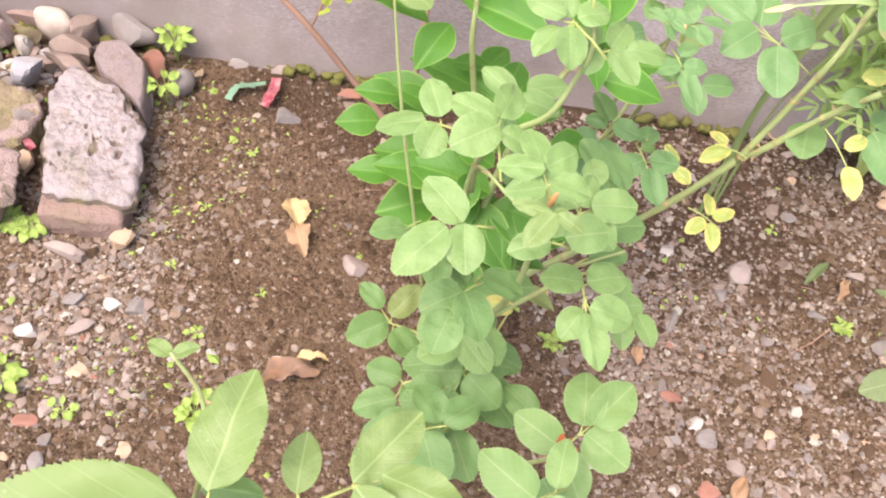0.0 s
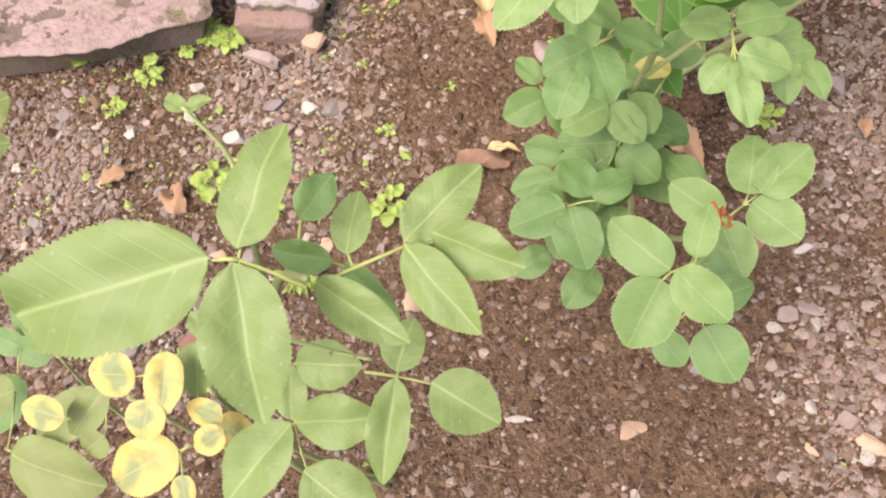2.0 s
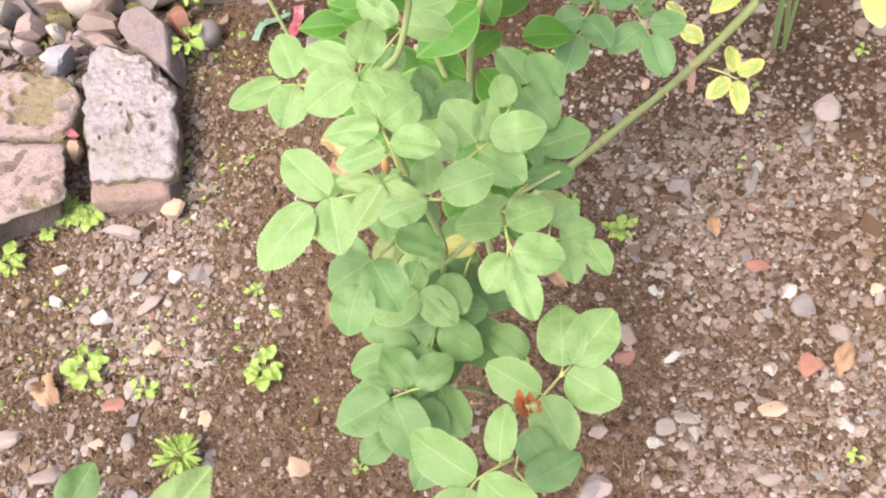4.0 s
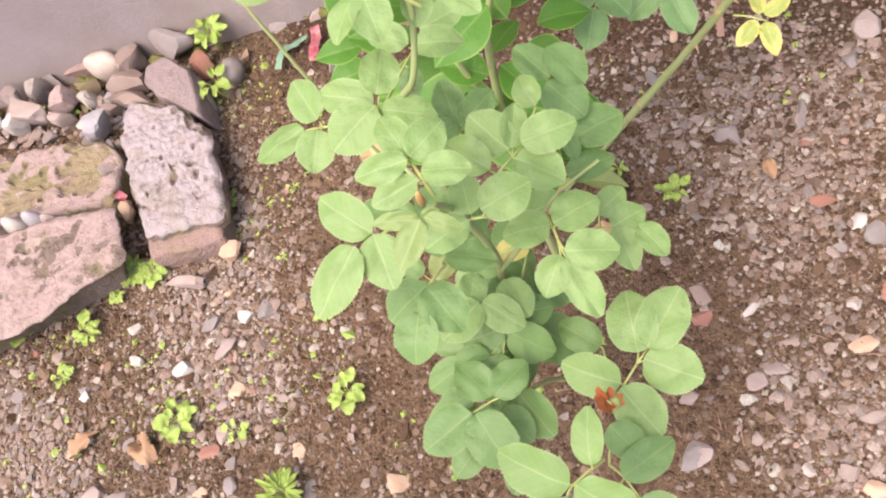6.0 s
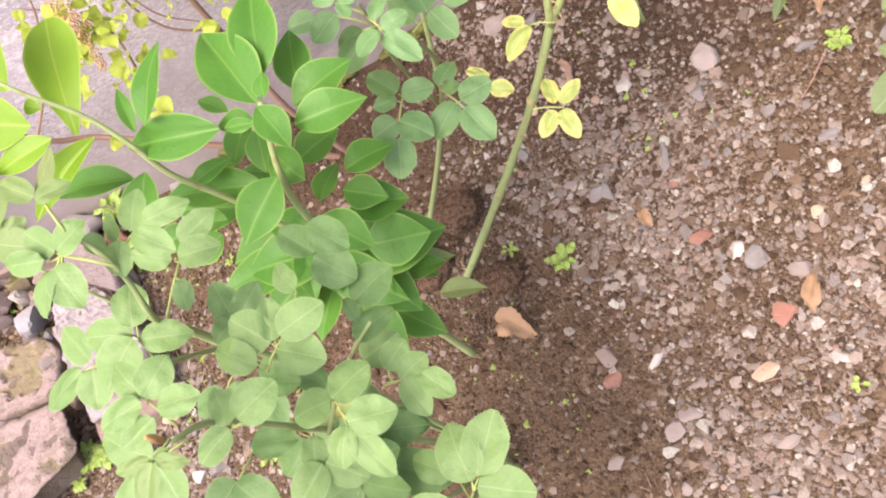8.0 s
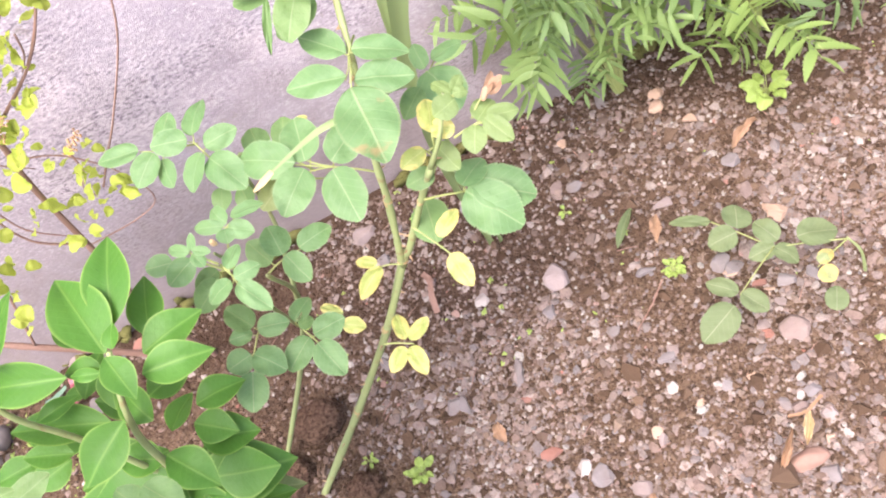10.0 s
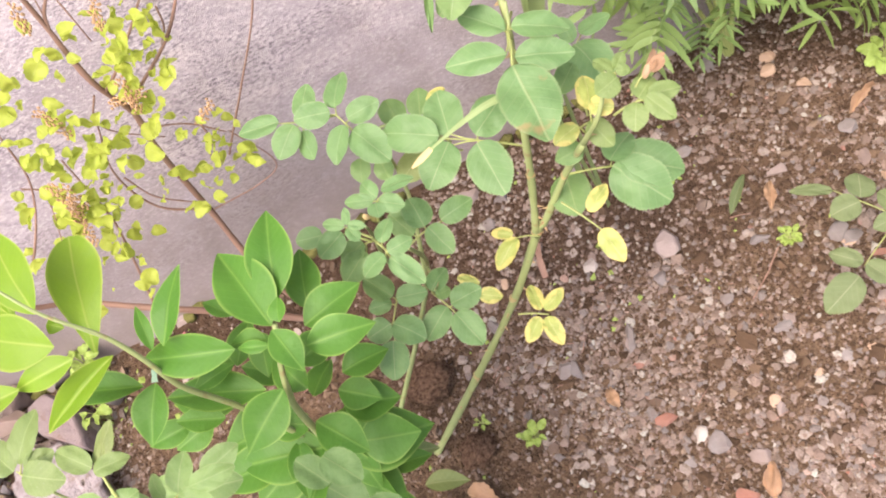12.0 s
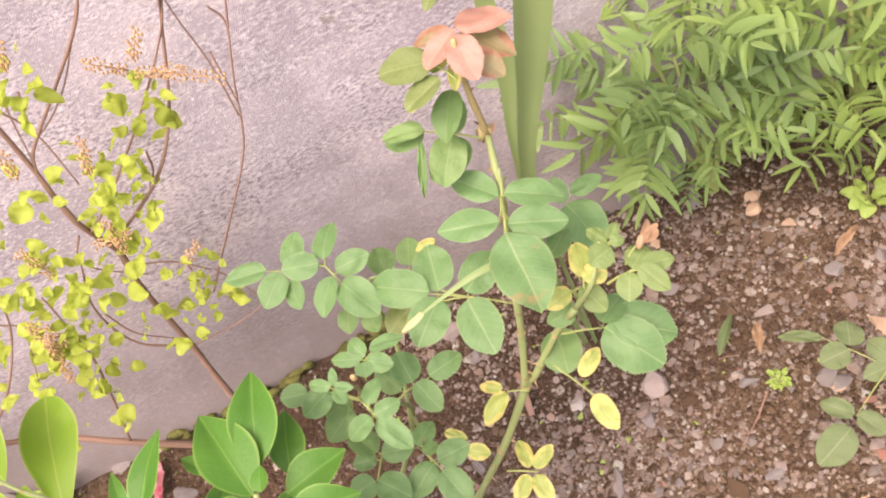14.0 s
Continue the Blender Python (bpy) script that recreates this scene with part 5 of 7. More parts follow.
spray(slim_rose, (0.219, 0.730, 0.448), (0.206, 0.730, 0.455), ROSE_DEEP, ROSE_MESH,
      ((0.205, 0.731, 0.455), (0.179, 0.727, 0.454), 1.21),
      ((0.203, 0.722, 0.452), (0.172, 0.709, 0.448), 0.98))
spray(slim_rose, (0.220, 0.697, 0.495), (0.225, 0.679, 0.494), ROSE_COOL, ROSE_MESH,
      ((0.225, 0.685, 0.496), (0.241, 0.700, 0.502), 0.96),
      ((0.226, 0.675, 0.493), (0.249, 0.674, 0.491), 0.87),
      ((0.223, 0.674, 0.492), (0.199, 0.669, 0.491), 1.03),
      ((0.225, 0.671, 0.491), (0.239, 0.641, 0.479), 0.70))
spray(slim_rose, (0.237, 0.725, 0.424), (0.257, 0.725, 0.429), ROSE_COOL, ROSE_MESH,
      ((0.257, 0.727, 0.430), (0.259, 0.757, 0.442), 1.13),
      ((0.273, 0.724, 0.428), (0.307, 0.726, 0.428), 0.90),
      ((0.260, 0.724, 0.429), (0.267, 0.694, 0.417), 0.98),
      ((0.245, 0.726, 0.430), (0.236, 0.753, 0.441), 1.02, ROSE_DEEP))
spray(slim_rose, (0.198, 0.722, 0.376), (0.181, 0.700, 0.374), ROSE_COOL, ROSE_MESH,
      ((0.195, 0.715, 0.380), (0.223, 0.705, 0.375), 0.97),
      ((0.189, 0.713, 0.379), (0.167, 0.719, 0.382), 0.99),
      ((0.193, 0.717, 0.380), (0.179, 0.746, 0.392), 0.98, ROSE_DEEP),
      ((0.180, 0.697, 0.373), (0.199, 0.671, 0.362), 1.11),
      ((0.178, 0.698, 0.373), (0.152, 0.698, 0.374), 1.29),
      ((0.172, 0.683, 0.368), (0.155, 0.652, 0.356), 1.03))
spray(slim_rose, (0.224, 0.714, 0.359), (0.232, 0.690, 0.355), ROSE_COOL, ROSE_MESH,
      ((0.225, 0.711, 0.363), (0.248, 0.724, 0.368), 1.09),
      ((0.235, 0.691, 0.355), (0.267, 0.690, 0.354), 1.06),
      ((0.234, 0.681, 0.352), (0.241, 0.645, 0.337), 0.96),
      ((0.230, 0.691, 0.355), (0.197, 0.676, 0.351), 0.95),
      ((0.227, 0.704, 0.361), (0.242, 0.703, 0.360), 1.34, ROSE_DEEP))
spray(slim_rose, (0.262, 0.700, 0.348), (0.262, 0.688, 0.350), ROSE_LIME, ROSE_MESH,
      ((0.262, 0.687, 0.349), (0.279, 0.674, 0.344), 0.96),
      ((0.253, 0.710, 0.359), (0.268, 0.695, 0.352), 0.64))

v, f = lump(4.4, 0.0024, 0.0024, 0.0052, 0.3, 2)
under("bud", mesh_from("bud", v, f, DRY_YELLOW), slim_rose, O, pose(0.227, 0.704, 0.512, 10, 0, 0), "tiny cream bud")

# ---- small rose seedling on the gravel ----
seed_rose = thing("rose_bush", (0.775, 0.595, gz(0.775, 0.595)), "small rose seedling with round leaves low over the gravel", "rose bush", "rose bushes")
O = seed_rose.location
tube("cane", [(0.775, 0.595, -0.02), (0.770, 0.597, 0.04), (0.758, 0.605, 0.073)], 0.0022, 0.0014, CANE, seed_rose, O)
leaf = leaf_stalk(seed_rose, (0.758, 0.605, 0.073), (0.692, 0.647, 0.073))
leaflet_on(leaf, (0.701, 0.647, 0.075), (0.693, 0.682, 0.084), ROSE_DUSTY, wide=1.00)
leaflet_on(leaf, (0.697, 0.648, 0.070), (0.663, 0.652, 0.071), ROSE_DUSTY, wide=0.87)
leaflet_on(leaf, (0.691, 0.646, 0.075), (0.704, 0.618, 0.068), ROSE_DUSTY, wide=1.09)
leaflet_on(leaf, (0.717, 0.641, 0.075), (0.760, 0.623, 0.071), ROSE_DUSTY, wide=1.06)
leaf = leaf_stalk(seed_rose, (0.692, 0.647, 0.073), (0.661, 0.714, 0.078))
leaflet_on(leaf, (0.659, 0.713, 0.080), (0.621, 0.746, 0.088), ROSE_DUSTY, wide=0.41)
leaflet_on(leaf, (0.675, 0.690, 0.075), (0.694, 0.717, 0.082), ROSE_DUSTY, wide=1.45)
leaflet_on(leaf, (0.674, 0.687, 0.075), (0.638, 0.694, 0.077), ROSE_DUSTY, wide=1.30)
leaf = leaf_stalk(seed_rose, (0.692, 0.647, 0.073), (0.629, 0.622, 0.074))
leaflet_on(leaf, (0.627, 0.621, 0.075), (0.605, 0.653, 0.083), ROSE_DUSTY, wide=0.73)
leaflet_on(leaf, (0.628, 0.622, 0.075), (0.640, 0.589, 0.066), ROSE_DUSTY, wide=1.01)
leaflet_on(leaf, (0.615, 0.613, 0.075), (0.562, 0.598, 0.072), ROSE_DUSTY, wide=1.00)
leaf = leaf_stalk(seed_rose, (0.758, 0.605, 0.073), (0.714, 0.597, 0.073))
leaflet_on(leaf, (0.713, 0.597, 0.075), (0.735, 0.602, 0.076), ROSE_FADED, wide=0.98)
leaflet_on(leaf, (0.713, 0.593, 0.075), (0.715, 0.573, 0.070), ROSE_FADED, wide=1.50)
leaflet_on(leaf, (0.692, 0.544, 0.065), (0.711, 0.565, 0.075), ROSE_DUSTY, wide=1.20)

# ---- citrus shrub with glossy leaves ----
citrus = thing("citrus_shrub", (0.05, 0.66, gz(0.05, 0.66)), "young citrus shrub with glossy elliptic green leaves", "citrus shrub")
O = citrus.location
for pts, r0, r1 in (
    ([(0.05, 0.66, -0.02), (0.055, 0.65, 0.20), (0.077, 0.637, 0.40), (0.096, 0.635, 0.474), (0.129, 0.640, 0.540)], 0.0050, 0.0022),
    ([(0.064, 0.645, 0.32), (0.045, 0.655, 0.45), (0.034, 0.652, 0.524), (0.033, 0.658, 0.570), (0.026, 0.668, 0.606), (0.008, 0.680, 0.646), (-0.006, 0.700, 0.680)], 0.0032, 0.0011),
    ([(0.052, 0.655, 0.15), (0.075, 0.650, 0.27), (0.100, 0.640, 0.33)], 0.0032, 0.0018)):
    tube("branch", pts, r0, r1, CANE, citrus, O, 8, 0.1)
leaf_at(citrus, (0.038, 0.647, 0.360), (-0.043, 0.653, 0.375), CITRUS_MESH)
leaf_at(citrus, (0.051, 0.648, 0.370), (0.035, 0.599, 0.359), CITRUS_MESH)
leaf_at(citrus, (0.093, 0.620, 0.280), (0.136, 0.615, 0.273), CITRUS_MESH)
leaf_at(citrus, (0.111, 0.600, 0.250), (0.152, 0.585, 0.242), CITRUS_MESH, ROSE_YELLOW)
leaf_at(citrus, (0.048, 0.652, 0.330), (0.093, 0.580, 0.303), CITRUS_MESH)
leaf_at(citrus, (0.052, 0.697, 0.450), (0.081, 0.733, 0.457), CITRUS_MESH)
leaf_at(citrus, (0.022, 0.678, 0.480), (0.061, 0.684, 0.474), CITRUS_MESH)
leaf_at(citrus, (-0.020, 0.695, 0.420), (-0.063, 0.694, 0.429), CITRUS_MESH)
leaf_at(citrus, (0.013, 0.679, 0.420), (-0.028, 0.698, 0.434), CITRUS_MESH)
leaf_at(citrus, (0.072, 0.639, 0.330), (0.158, 0.619, 0.311), CITRUS_MESH, None, 1.35)
leaf_at(citrus, (0.070, 0.634, 0.300), (0.096, 0.580, 0.279), CITRUS_MESH, None, 1.35)
leaf_at(citrus, (0.044, 0.620, 0.280), (0.058, 0.558, 0.259), CITRUS_MESH, None, 1.35)
leaf_at(citrus, (0.089, 0.642, 0.270), (0.143, 0.623, 0.257), CITRUS_MESH, ROSE_YELLOW)
leaf_at(citrus, (0.070, 0.632, 0.360), (-0.010, 0.655, 0.380), CITRUS_MESH, None, 1.35)
leaf_at(citrus, (0.053, 0.656, 0.340), (0.045, 0.613, 0.326), CITRUS_MESH, None, 1.35)
leaf_at(citrus, (0.100, 0.658, 0.360), (0.150, 0.643, 0.348), CITRUS_MESH, None, 1.35)
leaf_at(citrus, (0.025, 0.675, 0.300), (-0.037, 0.653, 0.303), CITRUS_MESH, None, 1.35)
leaf_at(citrus, (0.029, 0.665, 0.270), (-0.018, 0.627, 0.266), CITRUS_MESH, None, 1.35)
leaf_at(citrus, (0.057, 0.628, 0.240), (0.091, 0.577, 0.220), CITRUS_MESH, None, 1.35)
leaf_at(citrus, (0.104, 0.635, 0.450), (0.090, 0.675, 0.467), CITRUS_MESH, None, 1.35)
leaf_at(citrus, (0.071, 0.648, 0.380), (0.033, 0.671, 0.394), CITRUS_MESH, None, 1.35)
leaf_at(citrus, (0.123, 0.664, 0.400), (0.169, 0.665, 0.394), CITRUS_MESH, None, 1.35)
leaf_at(citrus, (0.087, 0.642, 0.330), (0.085, 0.590, 0.313), CITRUS_MESH, None, 1.35)
leaf_at(citrus, (0.093, 0.685, 0.420), (0.138, 0.696, 0.417), CITRUS_MESH, None, 1.3)
leaf_at(citrus, (0.080, 0.691, 0.400), (0.041, 0.723, 0.417), CITRUS_MESH, None, 1.3)
leaf_at(citrus, (0.077, 0.686, 0.360), (0.107, 0.712, 0.364), CITRUS_MESH, None, 1.3)
leaf_at(citrus, (0.055, 0.693, 0.330), (0.008, 0.694, 0.338), CITRUS_MESH, None, 1.3)
leaf_at(citrus, (0.039, 0.702, 0.320), (-0.041, 0.712, 0.336), CITRUS_MESH, None, 1.3)
leaf_at(citrus, (0.044, 0.693, 0.300), (0.011, 0.660, 0.296), CITRUS_MESH, None, 1.3)
leaf_at(citrus, (0.016, 0.717, 0.380), (-0.045, 0.748, 0.402), CITRUS_MESH, None, 1.3)
leaf_at(citrus, (-0.037, 0.743, 0.340), (-0.082, 0.734, 0.346), CITRUS_MESH, None, 1.3)
leaf_at(citrus, (0.047, 0.693, 0.280), (0.102, 0.690, 0.271), CITRUS_MESH, None, 1.3)
leaf_at(citrus, (0.077, 0.674, 0.260), (0.117, 0.627, 0.241), CITRUS_MESH, None, 1.3)
leaf_at(citrus, (0.088, 0.706, 0.460), (0.074, 0.670, 0.449), CITRUS_MESH, None, 1.3)
leaf_at(citrus, (0.016, 0.738, 0.420), (0.043, 0.737, 0.414), CITRUS_MESH, None, 1.3)
leaf_at(citrus, (0.115, 0.640, 0.530), (0.088, 0.651, 0.539), CITRUS_MESH, None, 1.3)
leaf_at(citrus, (-0.019, 0.706, 0.300), (-0.068, 0.705, 0.309), CITRUS_MESH, None, 1.3)
leaf_at(citrus, (0.085, 0.666, 0.330), (0.138, 0.675, 0.325), CITRUS_MESH, None, 1.3)
leaf_at(citrus, (0.139, 0.660, 0.540), (0.165, 0.727, 0.565), CITRUS_MESH, None, 0.90)
leaf_at(citrus, (0.126, 0.640, 0.540), (0.117, 0.715, 0.569), CITRUS_MESH, None, 0.97)
leaf_at(citrus, (0.148, 0.662, 0.505), (0.166, 0.709, 0.522), CITRUS_MESH, None, 1.07)
leaf_at(citrus, (0.143, 0.642, 0.515), (0.197, 0.649, 0.516), CITRUS_MESH, None, 1.08)
leaf_at(citrus, (0.139, 0.621, 0.520), (0.194, 0.609, 0.514), CITRUS_MESH, None, 1.22)
leaf_at(citrus, (0.127, 0.633, 0.545), (0.133, 0.596, 0.530), CITRUS_MESH, None, 1.48)
leaf_at(citrus, (0.095, 0.637, 0.545), (0.020, 0.670, 0.560), CITRUS_MESH, None, 0.71)
leaf_at(citrus, (0.119, 0.626, 0.540), (0.095, 0.637, 0.545), CITRUS_MESH, None, 0.89)
leaf_at(citrus, (0.054, 0.654, 0.575), (0.092, 0.703, 0.593), CITRUS_MESH, None, 0.93)
leaf_at(citrus, (0.042, 0.661, 0.570), (0.045, 0.699, 0.584), CITRUS_MESH, None, 0.71)
leaf_at(citrus, (0.135, 0.635, 0.545), (0.142, 0.653, 0.552), CITRUS_MESH, None, 1.50)
leaf_at(citrus, (0.073, 0.732, 0.470), (0.053, 0.759, 0.481), CITRUS_MESH, None, 0.93)
leaf_at(citrus, (0.095, 0.627, 0.480), (0.043, 0.600, 0.471), CITRUS_MESH, None, 1.41)
leaf_at(citrus, (0.016, 0.666, 0.530), (-0.013, 0.627, 0.516), CITRUS_MESH, None, 1.11)
leaf_at(citrus, (0.070, 0.658, 0.450), (-0.014, 0.701, 0.469), CITRUS_MESH, None, 0.69)
leaf_at(citrus, (-0.001, 0.679, 0.520), (-0.072, 0.712, 0.535), CITRUS_MESH, None, 0.79)
leaf_at(citrus, (0.107, 0.665, 0.379), (0.138, 0.639, 0.368), CITRUS_MESH, None, 1.80)
leaf_at(citrus, (0.085, 0.633, 0.405), (0.113, 0.589, 0.387), CITRUS_MESH, None, 1.57)
leaf_at(citrus, (0.094, 0.630, 0.340), (0.148, 0.608, 0.330), CITRUS_MESH, None, 1.51)
leaf_at(citrus, (0.007, 0.674, 0.590), (0.027, 0.766, 0.625), PADDLE_MESH, CITRUS_BRIGHT, 0.72, "leaf", "", 6)
leaf_at(citrus, (-0.001, 0.691, 0.640), (-0.010, 0.772, 0.671), CITRUS_MESH, CITRUS_BRIGHT, 0.80)
leaf_at(citrus, (-0.021, 0.706, 0.635), (-0.056, 0.757, 0.656), CITRUS_MESH, CITRUS_BRIGHT, 0.91)
leaf_at(citrus, (-0.005, 0.673, 0.620), (-0.066, 0.717, 0.639), CITRUS_MESH, CITRUS_BRIGHT, 1.02)
leaf_at(citrus, (0.001, 0.662, 0.610), (-0.052, 0.667, 0.613), CITRUS_MESH, CITRUS_BRIGHT, 1.00)
leaf_at(citrus, (-0.044, 0.662, 0.615), (-0.095, 0.669, 0.619), CITRUS_MESH, CITRUS_BRIGHT, 0.98)
leaf_at(citrus, (0.018, 0.666, 0.585), (-0.060, 0.645, 0.579), CITRUS_MESH, CITRUS_BRIGHT, 0.55)
leaf_at(citrus, (-0.008, 0.698, 0.620), (0.002, 0.689, 0.616), CITRUS_MESH, CITRUS_BRIGHT, 1.80)
leaf_at(citrus, (-0.021, 0.705, 0.640), (-0.021, 0.736, 0.652), CITRUS_MESH, CITRUS_BRIGHT, 0.41)

# ---- sword leaf plant by the wall ----
sword = thing("sword_leaf_plant", (0.45, 0.93, gz(0.45, 0.93)), "upright sword-leaved plant with one drooping dry-tipped blade", "plant")
O = sword.location


def sword_blade(points, width, facing, material=BLADE, label="", hanging=False):
    line = spline(points, 8)
    n = len(line)
    verts, faces = [], []
    for i, q in enumerate(line):
        d = (line[min(i + 1, n - 1)] - line[max(i - 1, 0)]).normalized()
        z = Vector(facing)
        z = (z - d * z.dot(d)).normalized()
        x = d.cross(z)
        u = i / (n - 1)
        h = width * ((0.08 + min(1.0, 2.2 * u)) * (1 - 0.45 * u) if hanging else (0.12 + u * u) * (1 - u ** 9)) * 0.5 + 0.0006
        for s in (-1, -0.5, 0, 0.5, 1):
            verts.append(q + x * h * s + z * h * 0.35 * abs(s))
    for i in range(n - 1):
        for s in range(4):
            a = i * 5 + s
            faces.append((a, a + 1, a + 6, a + 5))
    return under("blade", mesh_from("blade", verts, faces, material), sword, O, label=label)


sword_blade([(0.44, 0.93, -0.01), (0.435, 0.90, 0.24), (0.4575, 0.871, 0.426), (0.491, 0.867, 0.525), (0.5196, 0.8635, 0.609), (0.565, 0.86, 0.75)], 0.056, (0.1, -0.9, 0.35))
sword_blade([(0.455, 0.93, -0.01), (0.44, 0.905, 0.25), (0.4587, 0.881, 0.4516), (0.475, 0.879, 0.521), (0.4827, 0.878, 0.560), (0.49, 0.875, 0.68)], 0.030, (-0.4, -0.8, 0.3))
sword_blade([(0.303, 0.684, 0.557), (0.330, 0.680, 0.566), (0.356, 0.676, 0.572), (0.388, 0.680, 0.562), (0.418, 0.715, 0.530), (0.440, 0.800, 0.430), (0.452, 0.890, 0.250), (0.452, 0.925, -0.01)], 0.0066, (0.1, -0.6, 0.8), BLADE, "long narrow drooping blade", True)
sword_blade([(0.283, 0.686, 0.549), (0.294, 0.685, 0.553), (0.304, 0.684, 0.5575)], 0.0050, (0.1, -0.6, 0.8), DRY_YELLOW, "dry tan tip of the drooping blade", True)

# ---- holy basil gone to seed by the wall ----
basil = thing("basil_shrub", (0.00, 1.06, gz(0.0, 1.06)), "woody basil shrub with yellow-green leaves and dry seed spikes", "basil shrub")
O = basil.location


def basil_y(x, off=0.0):
    return 1.045 - 0.128 * x + off


def twig(r0, r1, *pts):
    """A bare brown twig; points of two numbers lie in the shrub's own plane."""
    pts = [q if len(q) == 3 else (q[0], basil_y(q[0], 0.012 * math.sin(q[1] * 31)), q[1]) for q in pts]
    tube("branch", pts, r0, r1, WOOD, basil, O, 7, 0.2)


twig(0.0048, 0.0022, (0.02, 1.05, -0.03), (0.014, 0.156), (0.027, 0.299), (0.039, 0.419), (0.051, 0.477), (0.052, 0.554), (0.057, 0.619), (0.066, 0.700), (0.075, 0.80))
twig(0.0014, 0.0009, (0.100, 0.375), (0.130, 0.405), (0.164, 0.438), (0.232, 0.533), (0.267, 0.607), (0.303, 0.676), (0.33, 0.74))
twig(0.0022, 0.0012, (0.051, 0.480), (0.072, 0.503), (0.144, 0.553), (0.194, 0.603), (0.239, 0.677), (0.262, 0.728), (0.29, 0.80))
twig(0.0016, 0.0010, (0.052, 0.530), (0.084, 0.552), (0.151, 0.601), (0.213, 0.651), (0.256, 0.707), (0.27, 0.77))
twig(0.0020, 0.0012, (0.057, 0.615), (0.070, 0.635), (0.124, 0.676), (0.178, 0.724), (0.206, 0.758), (0.24, 0.82))
twig(0.0056, 0.0026, (0.02, 1.05, -0.03), (-0.06, 0.09), (-0.132, 0.196), (-0.20, 0.262), (-0.241, 0.324), (-0.27, 0.42))
twig(0.0016, 0.0010, (0.030, 0.303), (-0.009, 0.361), (-0.019, 0.421), (0.016, 0.496))
twig(0.0010, 0.0007, (0.249, 0.572), (0.256, 0.629), (0.257, 0.686), (0.265, 0.75))
twig(0.0020, 0.0010, (-0.132, 0.196), (-0.09, 0.30), (-0.06, 0.38), (-0.05, 0.47))
twig(0.0020, 0.0010, (-0.241, 0.324), (-0.16, 0.39), (-0.10, 0.46), (-0.06, 0.56))
twig(0.0012, 0.0008, (0.045, 0.45), (0.085, 0.43), (0.115, 0.40))
twig(0.0010, 0.0007, (0.027, 0.299), (0.10, 0.30), (0.135, 0.33), (0.118, 0.40))
twig(0.0012, 0.0007, (0.102, 0.696), (0.082, 0.652), (0.093, 0.648), (0.137, 0.678), (0.201, 0.751))
twig(0.0012, 0.0007, (0.075, 0.688), (0.083, 0.647), (0.082, 0.588))
twig(0.0012, 0.0007, (0.041, 0.534), (0.018, 0.501), (0.019, 0.467), (0.056, 0.429))
twig(0.0012, 0.0007, (0.098, 0.427), (0.095, 0.400), (0.083, 0.387), (0.087, 0.371))
twig(0.0012, 0.0007, (-0.014, 0.412), (-0.002, 0.375), (0.027, 0.335))
twig(0.0012, 0.0007, (-0.111, 0.464), (-0.098, 0.439), (-0.131, 0.375))
twig(0.0012, 0.0007, (0.155, 0.585), (0.148, 0.564), (0.133, 0.548))
twig(0.0012, 0.0007, (0.100, 0.719), (0.080, 0.681), (0.063, 0.629))
twig(0.0012, 0.0007, (0.262, 0.636), (0.256, 0.586), (0.252, 0.573))
twig(0.0012, 0.0007, (0.285, 0.677), (0.290, 0.653), (0.271, 0.615))


def leaf_cluster(plant, at, count, spread, size, meshes, material, limit=0.0):
    """A few leaves on thin stalks round a twig."""
    at = Vector(at)
    for _ in range(count):
        d = Vector((rng.uniform(-1, 1), rng.uniform(-0.9, 0.5), rng.uniform(-0.75, 0.8))).normalized()
        p = at + d * rng.uniform(0.2, 1.0) * spread
        s = size * rng.uniform(0.55, 1.35)
        q = p + (d + Vector((0, -0.25, 0.05))).normalized() * s
        leaf_at(plant, p, q, meshes, material, rng.uniform(0.85, 1.2), roll=rng.uniform(-40, 40), facing=(rng.uniform(-0.5, 0.3), -0.55, 0.8))


for x, z, n in ((0.068, 0.50, 7), (0.085, 0.56, 7), (0.120, 0.57, 6), (0.015, 0.47, 8), (-0.01, 0.42, 8), (-0.04, 0.40, 8), (0.01, 0.37, 6), (0.10, 0.40, 6),
                (0.115, 0.36, 5), (0.13, 0.42, 5), (0.165, 0.60, 5), (0.20, 0.645, 4), (0.09, 0.70, 5), (0.075, 0.735, 4), (-0.05, 0.33, 7), (-0.09, 0.30, 7), (-0.07, 0.45, 7),
                (-0.12, 0.37, 6), (-0.03, 0.52, 6), (-0.10, 0.24, 5), (-0.15, 0.27, 5), (0.04, 0.60, 4), (-0.06, 0.57, 5), (0.12, 0.62, 3), (0.03, 0.41, 5), (-0.17, 0.33, 5)):
    leaf_cluster(basil, (x, basil_y(x, -0.01), z), n // 2, 0.022, 0.018, BASIL_MESH, TULSI)
